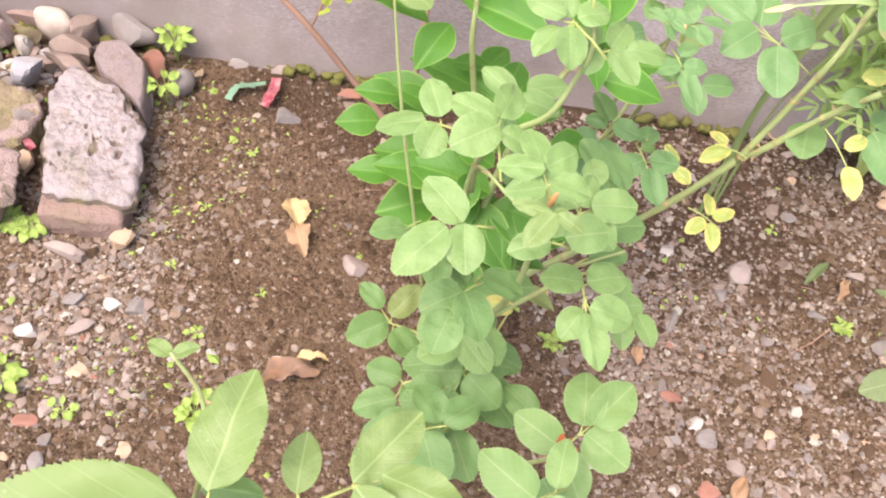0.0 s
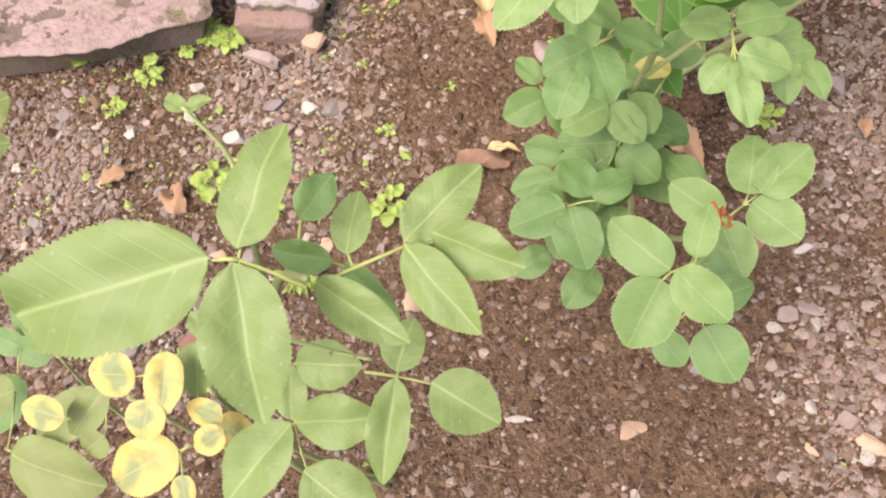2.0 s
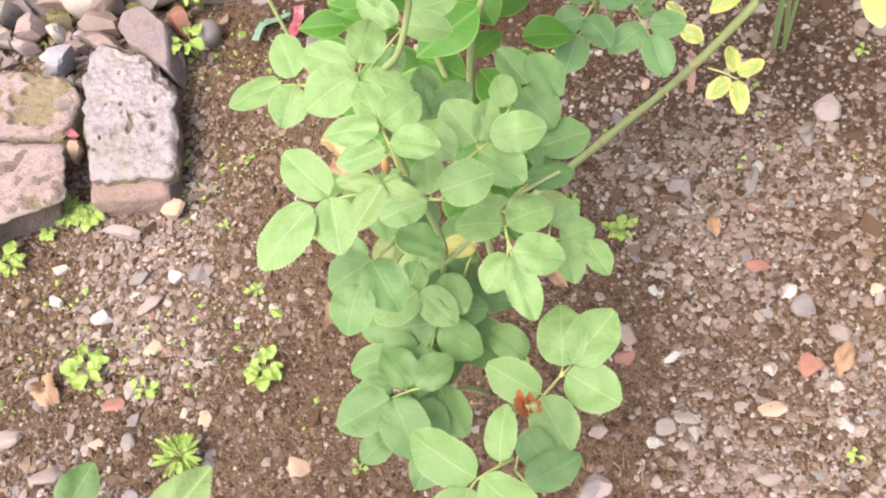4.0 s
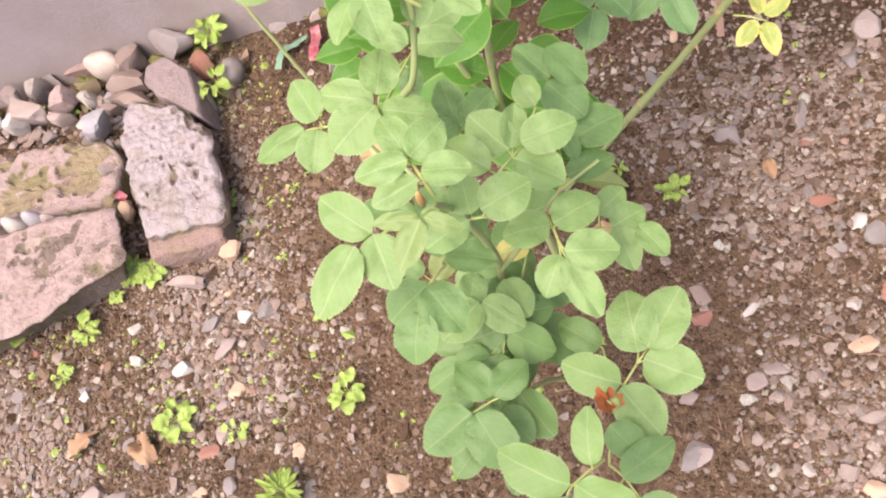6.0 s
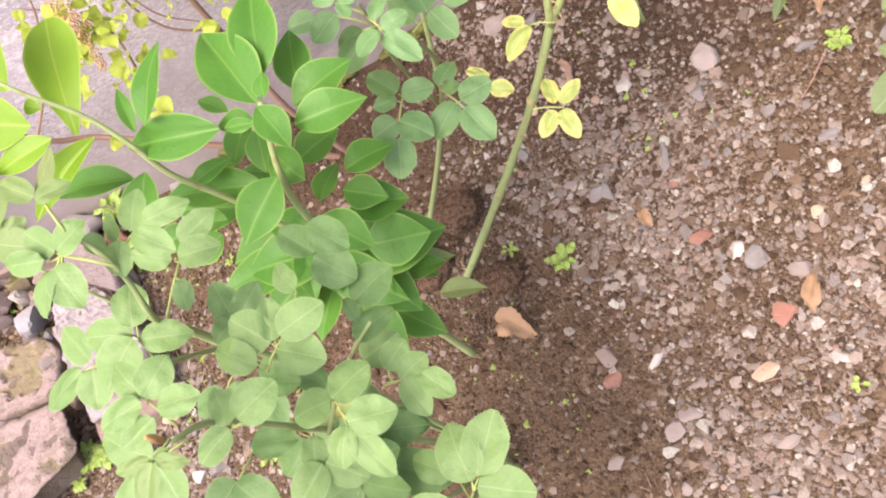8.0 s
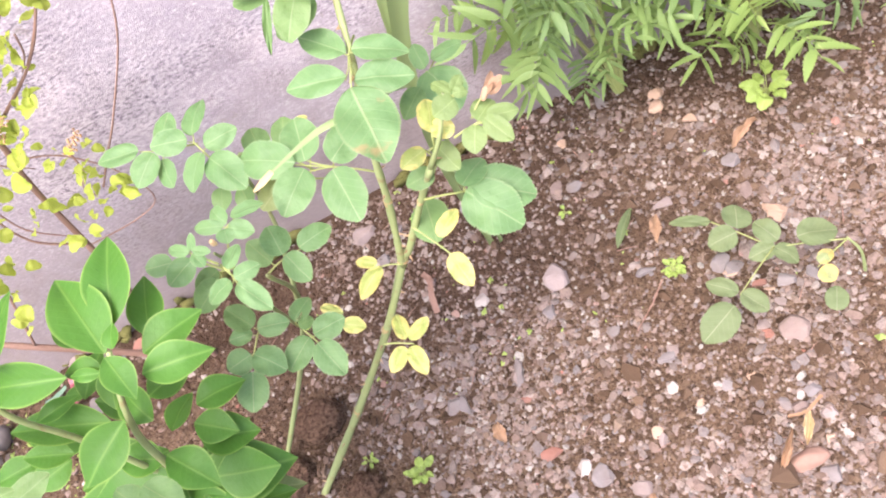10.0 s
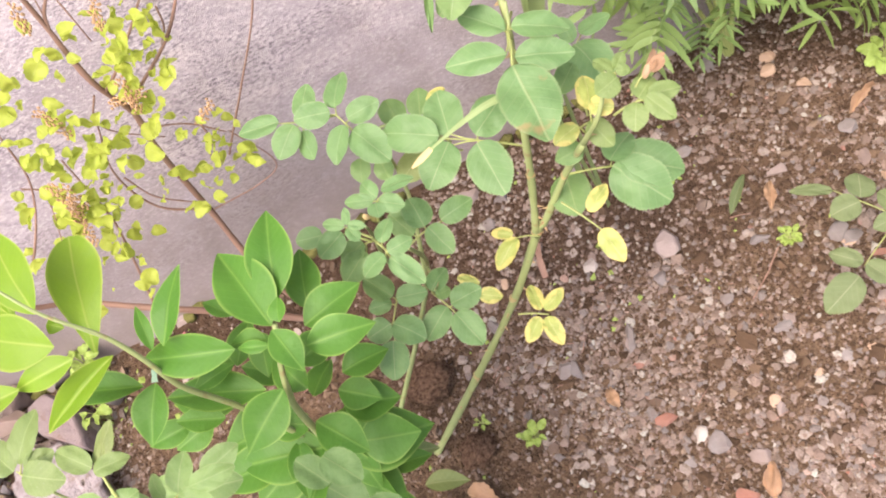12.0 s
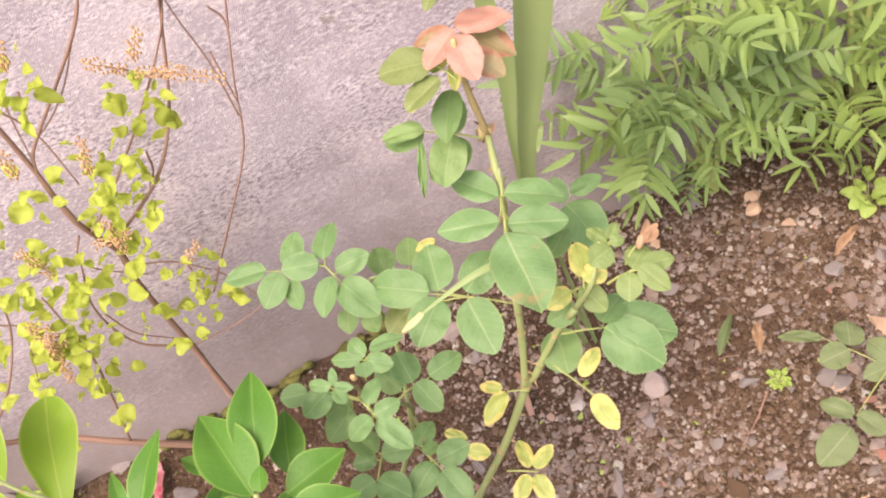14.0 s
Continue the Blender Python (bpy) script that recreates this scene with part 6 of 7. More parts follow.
for x, z, n in ((0.126, 0.729, 5), (0.114, 0.702, 5), (0.182, 0.662, 4), (0.174, 0.637, 4), (0.187, 0.627, 3), (0.121, 0.598, 5), (0.150, 0.591, 4), (0.092, 0.584, 5), (0.116, 0.557, 5), (0.131, 0.541, 4), (0.082, 0.549, 4), (0.097, 0.514, 5),
                (0.083, 0.489, 4), (0.006, 0.532, 4), (-0.047, 0.524, 5), (-0.028, 0.513, 4), (-0.009, 0.491, 5), (0.012, 0.486, 5), (0.035, 0.464, 5), (0.096, 0.457, 4), (0.114, 0.436, 3), (0.055, 0.381, 5), (0.047, 0.336, 5), (0.108, 0.389, 5),
                (0.101, 0.361, 3), (-0.039, 0.472, 4), (-0.035, 0.441, 5), (-0.034, 0.408, 5), (-0.059, 0.408, 5), (-0.071, 0.351, 5), (-0.114, 0.384, 5), (-0.146, 0.383, 5), (-0.102, 0.332, 5), (-0.011, 0.577, 4), (0.052, 0.615, 4), (-0.103, 0.456, 4),
                (-0.081, 0.410, 4)):
    leaf_cluster(basil, (x, basil_y(x, -0.012), z), n + 2, 0.019, 0.0195, BASIL_MESH, TULSI)


def flower_spike(start, end):
    """A dry seed spike: a stalk with whorls of papery cups."""
    a, b = Vector(start), Vector(end)
    verts, faces = tube_data([a.lerp(b, i / 5) for i in range(6)], 0.0009, 0.0005, 5)
    cv, cf = lump(2.0, 0.0014, 0.0014, 0.0021, 0.4, 1)
    whorls = int((b - a).length / 0.0052)
    d = (b - a).normalized()
    x = d.orthogonal().normalized()
    for w in range(whorls):
        for s in range(4):
            r = Matrix.Rotation(s * 1.257 + w * 0.5, 3, d) @ x
            c = a.lerp(b, (w + 0.5) / whorls) + r * (0.0036 + 0.0012 * ((w + s) % 3))
            n = len(verts)
            verts += [c + q for q in cv]
            faces += [tuple(n + i for i in fc) for fc in cf]
    return under("seed_spike", mesh_from("seed_spike", verts, faces, SPIKE), basil, O, label="dry tan seed spike")


for x, z, dx, dz in ((0.207, 0.684, 0.020, 0.032), (0.212, 0.665, 0.053, -0.034), (0.197, 0.677, -0.024, 0.036), (0.200, 0.672, 0.040, -0.013), (0.102, 0.602, 0.020, 0.046), (0.050, 0.523, 0.041, 0.003), (0.068, 0.497, 0.012, 0.057), (-0.005, 0.512, -0.001, 0.059), (-0.078, 0.403, 0.016, 0.082), (-0.062, 0.420, 0.007, 0.052), (0.049, 0.636, 0.012, 0.041), (-0.096, 0.364, 0.032, 0.091), (0.116, 0.733, 0.015, 0.033), (0.105, 0.444, 0.028, 0.031)):
    flower_spike((x, basil_y(x, -0.02), z), (x + dx, basil_y(x + dx, -0.035), z + dz))

# ---- marigolds ----
def frond_mesh(seed, pairs=6):
    """A feathery leaf of narrow, finely toothed leaflets in pairs, one long, along +y."""
    r = random.Random(seed)
    bend = r.uniform(0.10, 0.42)
    side = r.uniform(-0.25, 0.25)

    def spine(y):
        return Vector((side * y * y, y, -bend * (y - 0.3) ** 2 + bend * 0.09))
    verts, faces = tube_data([spine(y) for y in np.linspace(-0.25, 0.8, 9)], 0.011, 0.005, 5)
    spots = [(0.80, 0, r.uniform(0.28, 0.36))]
    for i in range(pairs):
        y = 0.04 + 0.76 * (i + 0.35) / pairs
        for s in (-1, 1):
            grow = 0.20 + 0.22 * math.sin(math.pi * (0.22 + 0.62 * i / pairs))
            spots.append((y + r.uniform(-0.02, 0.02), s, grow * r.uniform(0.75, 1.2)))
    for y, s, size in spots:
        a = s * radians(r.uniform(48, 78)) + r.uniform(-0.12, 0.12)
        rows = 20
        n = len(verts)
        base = spine(y)
        d = Vector((math.sin(a), math.cos(a), r.uniform(-0.30, 0.25)))
        x = Vector((math.cos(a), -math.sin(a), r.uniform(-0.55, 0.55)))
        curl, vee, thick = r.uniform(0.0, 0.45), r.uniform(0.15, 0.5), r.uniform(0.088, 0.125)
        for i in range(rows + 1):
            u = i / rows
            h = size * thick * math.sin(math.pi * min(1.0, u ** 0.80)) ** 0.75 * (1.14 if i % 2 else 0.86) + 0.003
            c = base + d * size * u + Vector((0, 0, -curl * size * u * u))
            verts += [c - x * h + Vector((0, 0, h * vee)), c, c + x * h + Vector((0, 0, h * vee))]
        for i in range(rows):
            for q in (0, 1):
                b = n + i * 3 + q
                faces.append((b, b + 1, b + 4, b + 3))
    return mesh_from("frond", verts, faces, MARIGOLD)


FRONDS = [frond_mesh(i, 4 + i % 4) for i in range(14)]


def marigold(foot, stems, label, material=None, thick=0.0042, bare=0.38):
    x, y = foot
    plant = thing("marigold_plant", (x, y, gz(x, y)), label, "marigold", "marigolds by the wall")
    for lean_x, lean_y, tall, count in stems:
        pts = [(x, y, -0.02), (x + lean_x * 0.35, y + lean_y * 0.35, tall * 0.45), (x + lean_x, y + lean_y, tall)]
        _, line = tube("stem", pts, thick, thick * 0.45, CANE_PALE, plant, plant.location, 7, 0.1)
        count = int(count * 1.3)
        for i in range(count):
            q = line[min(len(line) - 1, int(len(line) * (bare + (1 - bare) * (i + 0.5) / count)))]
            a = i * 2.4 + lean_x * 20
            stalk = rng.uniform(0.0, 0.045)
            out = Vector((math.cos(a), math.sin(a) * 0.8 - 0.35, rng.uniform(-0.15, 0.55))).normalized()
            size = rng.uniform(0.066, 0.124)
            m = facing_matrix(q + out * (size * 0.25 + stalk), q + out * (size * 1.25 + stalk), (rng.uniform(-0.3, 0.3), -0.6, 0.75), 1.0, radians(rng.uniform(-38, 38)))
            under("frond", rng.choice(FRONDS), plant, plant.location, m, material=material or rng.choice((None, None, None, MARIGOLD_LIGHT, MARIGOLD_DARK)))
    return plant


marigold((0.72, 1.03), ((-0.06, -0.02, 0.40, 12), (0.02, -0.03, 0.46, 12), (0.07, -0.02, 0.27, 7), (-0.10, 0.0, 0.30, 8), (-0.02, -0.02, 0.30, 8)), "bushy green marigold plant against the wall", bare=0.48)
marigold((0.92, 0.98), ((0.0, -0.01, 0.44, 12), (-0.07, -0.03, 0.22, 8), (0.06, 0.0, 0.36, 9), (-0.05, -0.06, 0.13, 6)), "marigold plant with thick yellow-green stem", MARIGOLD_LIGHT, 0.0065, 0.2)
marigold((1.12, 0.95), ((-0.05, -0.02, 0.34, 10), (0.04, 0.0, 0.40, 9), (-0.09, -0.05, 0.16, 6), (-0.09, -0.12, 0.14, 5)), "feathery marigold plant at the end of the bed")

# ---- bricks and rubble ----
def slab(name, outline, z0, z1, material, seed, label, category="brick", rough=0.004, flake=0.0, bare=None, tilt=None, undercut=0.0, keep=0.20, pits=0.55, worn=0.0):
    """A broken brick or slab with a ragged outline, worn edges and, where flake is given, a crust that has come off in places."""
    cx = sum(p[0] for p in outline) / len(outline)
    cy = sum(p[1] for p in outline) / len(outline)
    ring = []
    for (ax, ay), (bx, by) in zip(outline, outline[1:] + outline[:1]):
        n = max(2, int(math.hypot(bx - ax, by - ay) / 0.0042))
        ring += [Vector((ax + (bx - ax) * i / n - cx, ay + (by - ay) * i / n - cy, 0)) for i in range(n)]
    s = Vector((seed, seed * 2, seed * 3))
    for _ in range(2):
        ring = [(ring[i - 1] + ring[i] * 2 + ring[(i + 1) % len(ring)]) / 4 for i in range(len(ring))]
    n, inner, down, h = len(ring), 46, 9, z1 - z0
    verts, off = [], []
    for k in range(inner + down + 1):
        for p in ring:
            out = p.normalized()
            if k <= inner:
                u = (k / inner) ** 0.8
                q = p * u
                z = h - 0.006 * max(0.0, (u - 0.88) / 0.12) ** 2
            else:
                v = (k - inner) / down
                q = p + out * (0.002 * math.sin(v * 3.1) - undercut * v ** 0.6)
                z = (h - 0.006) * (1 - v)
            edge = rough * noise.noise(Vector((p.x, p.y, 0)) * 34 + s) + rough * 0.6 * noise.noise(Vector((p.x, p.y, z)) * 110 + s)
            q = q + out * edge * min(1.0, k / inner) ** 2
            f = noise.noise(Vector((q.x * 17, q.y * 17, z * 9)) + s) + pits * noise.noise(Vector((q.x, q.y, z)) * 58 + s) + 0.3 * noise.noise(Vector((q.x, q.y, z)) * 130 + s)
            f += worn * max(0.0, q.y / 0.11 - 0.35)
            gone = flake and f > keep
            z += rough * 0.45 * noise.noise(Vector((q.x, q.y, 0)) * 45 + s) + rough * 0.3 * noise.noise(Vector((q.x, q.y, 0)) * 140 + s) if k <= inner else 0.0
            if gone and k <= inner:
                z -= flake * min(1.0, (f - keep) * 9)
            verts.append((q.x, q.y, z))
            off.append(bool(gone))
    faces, slot = [], []
    for k in range(inner + down):
        for i in range(n):
            t = (i + 1) % n
            faces.append((k * n + i, (k + 1) * n + i, (k + 1) * n + t, k * n + t))
            slot.append(1 if bare is not None and (off[k * n + i] or k >= inner + 1) else 0)
    me = mesh_from(name, verts, faces, material)
    if bare is not None:
        me.materials.append(bare)
        me.polygons.foreach_set("material_index", slot)
    ob = new(name, me)
    ob.location = (cx, cy, z0)
    if tilt:
        ob.rotation_euler = [radians(a) for a in tilt]
    return tagged(ob, label, category, "bricks and rubble by the wall")


brick_a = slab("brick", [(-0.478, 0.848), (-0.366, 0.838), (-0.368, 0.935), (-0.388, 1.045), (-0.410, 1.070), (-0.440, 1.098), (-0.482, 1.114), (-0.502, 1.096), (-0.497, 1.016), (-0.482, 0.930)], -0.01, 0.040, BRICK, 1.3, "weathered brick with a crust of old pale mortar", rough=0.003)
crust = slab("mortar_crust", [(-0.472, 0.871), (-0.354, 0.860), (-0.352, 0.888), (-0.359, 0.959), (-0.367, 1.013), (-0.404, 1.072), (-0.436, 1.103), (-0.482, 1.120), (-0.504, 1.102), (-0.502, 1.016), (-0.484, 0.929)], 0.030, 0.056, MORTAR, 4.1, "lumpy pale mortar crust, pitted at one end", rough=0.009, flake=0.006, bare=PIT, keep=0.58, pits=1.1, worn=0.55)
crust.parent, crust.matrix_parent_inverse = brick_a, Matrix.Translation(-brick_a.location)
for key in ("category", "group"):
    del crust[key]
slab("brick", [(-0.460, 1.150), (-0.455, 1.180), (-0.420, 1.184), (-0.380, 1.138), (-0.371, 1.085), (-0.372, 1.045), (-0.404, 1.080), (-0.437, 1.112)], 0.000, 0.056, BRICK_GREY, 7.7, "grey pink broken brick behind a mortared brick", tilt=(3, -4, 0), rough=0.002)
slab("brick", [(-0.86, 0.990), (-0.709, 0.989), (-0.609, 0.974), (-0.532, 0.962), (-0.513, 1.000), (-0.514, 1.038), (-0.546, 1.080), (-0.646, 1.110), (-0.88, 1.130)], -0.01, 0.050, PLASTER, 2.2, "mossy brick slab with patches of pink plaster", rough=0.006, flake=0.007, bare=MOSSY, keep=-0.10, pits=0.8, worn=-0.9)
slab("brick", [(-0.90, 0.79), (-0.705, 0.788), (-0.637, 0.795), (-0.575, 0.822), (-0.497, 0.842), (-0.512, 0.935), (-0.610, 0.958), (-0.730, 0.965), (-0.92, 0.94)], 0.0, 0.066, PLASTER, 9.5, "broken slab crusted with pale pink plaster", rough=0.006, flake=0.004, bare=PIT, undercut=0.035, keep=0.38, pits=0.9)


def rubble(x, y, a, b, h, turn, m, label):
    """A stone with chipped faces, or a pebble that stays round."""
    stone(x, y, a, b, h, turn, m, label, cuts=4 if "pebble" in label else 9)


def piece(x, y, a, b, h, turn, z, m, label):
    """A stone of the rubble heap, its widest part at height z and its foot in the soil."""
    round_one = "pebble" in label
    high = max(h, 2 * (z - gz(x, y)) + 0.008)
    stone(x, y, a, b, high, turn, m, label, cuts=0 if round_one else 6, sink=0.5, lift=z - gz(x, y), rough=0.15 if round_one else 0.4, crumb=0.0 if round_one else 0.07, group="rubble by the wall")


piece(-0.545, 1.242, 0.072, 0.040, 0.034, -27, 0.026, CREAM, "smooth cream oval pebble on the rubble")
piece(-0.494, 1.226, 0.059, 0.035, 0.035, 59, 0.030, BROWN, "grey brown angular stone against the wall")
piece(-0.416, 1.215, 0.086, 0.032, 0.030, -32, 0.035, GREY, "curved grey mortar sherd by the wall")
piece(-0.385, 1.172, 0.050, 0.035, 0.028, -39, 0.020, TERRA, "orange brick chip")
piece(-0.333, 1.137, 0.034, 0.042, 0.030, -10, 0.015, GREY, "round dark grey pebble by the wall")
piece(-0.383, 1.088, 0.054, 0.024, 0.022, -91, 0.012, WHITE, "white elongated pebble beside a brick")
piece(-0.510, 1.187, 0.081, 0.038, 0.035, -23, 0.030, BROWN, "flat brown stone")
piece(-0.508, 1.159, 0.086, 0.028, 0.030, -29, 0.025, BROWN, "brown stone beside a brick")
piece(-0.606, 1.264, 0.116, 0.027, 0.026, -25, 0.020, BRICK, "long reddish brown stone by the wall")
piece(-0.670, 1.195, 0.070, 0.045, 0.040, -20, 0.035, PALE, "pinkish grey broken stone")
piece(-0.668, 1.246, 0.036, 0.041, 0.035, 29, 0.030, MORTAR, "pale mortar lump in the rubble")
piece(-0.620, 1.197, 0.038, 0.049, 0.035, -44, 0.030, PLASTER, "pink plaster lump in the rubble")
piece(-0.626, 1.172, 0.036, 0.026, 0.030, -18, 0.025, PALE, "pale pinkish stone")
piece(-0.561, 1.122, 0.070, 0.046, 0.045, 3, 0.035, BLUE, "blue-grey and white rough stone")
piece(-0.583, 1.190, 0.031, 0.026, 0.030, -19, 0.025, WHITE, "whitish angular stone")
piece(-0.582, 1.220, 0.049, 0.024, 0.025, -20, 0.020, MOSSY, "mossy stone by the wall")
piece(-0.543, 1.157, 0.051, 0.024, 0.030, -32, 0.020, BROWN, "brown stone chip")
piece(-0.716, 1.251, 0.029, 0.035, 0.030, 47, 0.030, PALE, "pale pinkish stone")
piece(-0.704, 1.288, 0.040, 0.026, 0.025, -7, 0.020, BLUE, "grey stone by the wall")
piece(-0.652, 1.267, 0.044, 0.023, 0.025, -37, 0.020, GREY, "dark grey stone")
piece(-0.706, 1.191, 0.038, 0.029, 0.030, -20, 0.030, WHITE, "whitish stone")
piece(-0.537, 1.019, 0.042, 0.038, 0.045, 13, 0.030, GREY, "dark grey stone wedged between bricks")
piece(-0.536, 0.989, 0.037, 0.024, 0.040, -19, 0.020, BROWN, "brown stone wedged between bricks")
piece(-0.520, 0.955, 0.027, 0.033, 0.030, 17, 0.015, TAN, "cream stone beside a mortared brick")
piece(-0.693, 0.985, 0.037, 0.025, 0.035, -18, 0.030, WHITE, "white pebble between the slabs")
piece(-0.658, 0.981, 0.037, 0.023, 0.035, -21, 0.030, BLUE, "grey pebble between the slabs")
piece(-0.718, 0.981, 0.020, 0.021, 0.035, 6, 0.030, PALE, "pale pebble between the slabs")
piece(-0.627, 0.965, 0.028, 0.018, 0.035, -3, 0.030, PALE, "pinkish pebble between the slabs")
piece(-0.367, 0.830, 0.037, 0.030, 0.022, 16, 0.010, TAN, "pinkish tan stone")
piece(-0.440, 0.808, 0.055, 0.024, 0.018, -15, 0.010, PALE, "flat pale stone")
rubble(-0.260, 1.205, 0.060, 0.030, 0.025, 5, GREY, "grey stone at the foot of the wall")
rubble(-0.190, 1.195, 0.050, 0.028, 0.022, -5, PALE, "pale stone at the foot of the wall")
rubble(-0.175, 1.085, 0.055, 0.045, 0.035, 30, GREY, "rough grey brown stone")
rubble(-0.075, 1.150, 0.045, 0.035, 0.020, 0, TERRA, "reddish stone")
rubble(-0.080, 1.120, 0.030, 0.030, 0.020, 0, BROWN, "brown stone")
rubble(-0.366, 0.735, 0.038, 0.018, 0.016, -35, WHITE, "white elongated pebble")
rubble(-0.335, 0.732, 0.045, 0.035, 0.022, 40, GREY, "flat dark grey stone")
rubble(-0.417, 0.738, 0.035, 0.030, 0.020, 0, GREY, "bluish grey pebble")
rubble(-0.460, 0.690, 0.040, 0.026, 0.022, 25, WHITE, "angular white stone")
rubble(-0.530, 0.725, 0.026, 0.020, 0.018, 10, WHITE, "small white stone")
rubble(-0.397, 0.698, 0.036, 0.020, 0.016, 35, PALE, "pale pinkish pebble")
rubble(-0.389, 0.634, 0.030, 0.025, 0.016, 0, TAN, "tan stone")
rubble(-0.200, 0.459, 0.034, 0.026, 0.022, -40, TAN, "smooth orange-white pebble")
rubble(-0.567, 0.546, 0.034, 0.028, 0.022, 10, PALE, "round pale brown pebble")
rubble(-0.600, 0.560, 0.030, 0.028, 0.020, 10, PALE, "round pebble")
rubble(-0.430, 0.567, 0.034, 0.022, 0.015, -10, TERRA, "orange brown chip")
rubble(-0.460, 0.405, 0.050, 0.036, 0.018, 20, TERRA, "red brick chip in the soil")
rubble(-0.540, 0.400, 0.040, 0.034, 0.024, 0, GREY, "grey pebble")
rubble(-0.510, 0.488, 0.050, 0.036, 0.024, 15, PALE, "pale brown stone")
rubble(-0.062, 0.812, 0.048, 0.032, 0.024, -20, PALE, "pale angular stone")
rubble(0.042, 0.318, 0.036, 0.026, 0.016, 30, TAN, "pink triangular stone")
rubble(0.125, 0.388, 0.040, 0.026, 0.018, 40, GREY, "flat grey stone")
rubble(0.232, 0.528, 0.026, 0.014, 0.010, 20, WHITE, "white shard")
rubble(0.375, 0.495, 0.040, 0.032, 0.014, 60, TERRA, "red brick chip")
rubble(0.320, 0.450, 0.036, 0.022, 0.012, 0, TAN, "yellowish broken shell")
rubble(0.392, 0.424, 0.030, 0.022, 0.016, 0, WHITE, "whitish stone")
rubble(0.368, 0.735, 0.056, 0.018, 0.014, 68, GREY, "long slate-grey stone")
rubble(0.361, 0.706, 0.022, 0.014, 0.010, 0, TERRA, "small red brick chip")
rubble(0.483, 0.828, 0.050, 0.042, 0.032, 70, PALE, "pointed pale pinkish stone")
rubble(0.385, 0.862, 0.024, 0.018, 0.016, 20, WHITE, "smooth white pebble")
rubble(0.449, 0.788, 0.026, 0.020, 0.014, 60, GREY, "grey pebble")
rubble(0.692, 1.037, 0.052, 0.022, 0.014, 62, GREY, "flat grey oval stone")
rubble(0.752, 0.986, 0.022, 0.018, 0.016, 0, TAN, "orange tan pebble")
rubble(0.739, 0.966, 0.026, 0.020, 0.018, 0, TAN, "pale tan pebble")
rubble(0.760, 0.821, 0.036, 0.026, 0.020, 0, GREY, "grey brown stone")
rubble(0.280, 0.751, 0.028, 0.020, 0.016, 60, GREY, "dark grey pebble")
rubble(0.416, 0.527, 0.036, 0.018, 0.014, -40, PALE, "elongated pale pebble")
rubble(0.372, 0.585, 0.024, 0.018, 0.016, 30, WHITE, "whitish pebble")
rubble(0.387, 0.566, 0.028, 0.026, 0.018, 0, GREY, "round grey pebble")
rubble(0.349, 0.626, 0.032, 0.020, 0.012, -20, TERRA, "pinkish brick chip")
rubble(0.528, 0.644, 0.026, 0.022, 0.016, 0, GREY, "round grey pebble")
rubble(0.660, 0.689, 0.030, 0.024, 0.014, 0, GREY, "grey stone under a seedling")
rubble(0.747, 0.729, 0.032, 0.016, 0.014, -60, TAN, "cream pebble")
rubble(0.295, 1.071, 0.040, 0.034, 0.026, 0, PALE, "pinkish stone near the wall")
rubble(0.339, 1.040, 0.034, 0.026, 0.024, 40, GREY, "grey stone near the wall")
rubble(0.615, 1.067, 0.030, 0.018, 0.012, 30, PALE, "pale stone chip")
rubble(-0.070, 0.325, 0.034, 0.010, 0.009, 5, WHITE, "white chalky stick")
rubble(-0.140, 0.655, 0.038, 0.016, 0.014, -10, WHITE, "white chalky piece")
rubble(0.749, 0.720, 0.033, 0.027, 0.016, -40, TAN, "cream oval stone by a seedling")
rubble(0.655, 0.690, 0.021, 0.016, 0.009, -30, TAN, "small cream oval stone")
rubble(0.652, 0.706, 0.032, 0.030, 0.018, 60, GREY, "grey brown stone beside a seedling")
rubble(0.695, 0.638, 0.031, 0.028, 0.017, 20, GREY, "flat grey brown stone")
rubble(0.663, 0.581, 0.034, 0.035, 0.021, 0, BROWN, "large rounded brown stone")
rubble(0.641, 0.610, 0.023, 0.017, 0.010, -10, PALE, "pale stone chip")
rubble(0.674, 0.639, 0.019, 0.017, 0.010, 20, TAN, "orange tan stone")
rubble(0.672, 0.655, 0.024, 0.019, 0.011, -20, TERRA, "reddish brown stone")
rubble(0.597, 0.517, 0.018, 0.019, 0.011, 0, GREY, "round grey brown stone")
rubble(0.607, 0.505, 0.023, 0.023, 0.014, 30, BROWN, "olive brown stone")
rubble(0.618, 0.515, 0.014, 0.012, 0.007, -30, WHITE, "small whitish stone")
rubble(0.633, 0.516, 0.020, 0.020, 0.012, 60, GREY, "rough grey stone")
rubble(0.562, 0.571, 0.019, 0.015, 0.009, -35, GREY, "lilac grey stone")
rubble(0.524, 0.572, 0.014, 0.013, 0.008, 40, TAN, "small cream stone")
rubble(0.527, 0.642, 0.018, 0.019, 0.012, 0, GREY, "round grey stone")
rubble(0.498, 0.716, 0.022, 0.020, 0.012, 10, GREY, "grey brown rounded stone")
rubble(0.589, 0.428, 0.028, 0.029, 0.017, 0, GREY, "grey stone by a dry leaf")
rubble(0.628, 0.480, 0.021, 0.021, 0.013, 20, PALE, "pale pinkish stone")
rubble(0.180, 0.531, 0.028, 0.025, 0.015, 40, TERRA, "pinkish brick chip")
rubble(0.187, 0.560, 0.030, 0.022, 0.013, -30, BROWN, "flat brown stone")
rubble(0.128, 0.394, 0.032, 0.030, 0.018, 25, PALE, "pale grey flat stone")
rubble(0.278, 0.309, 0.033, 0.032, 0.019, 0, TAN, "orange pink stone")
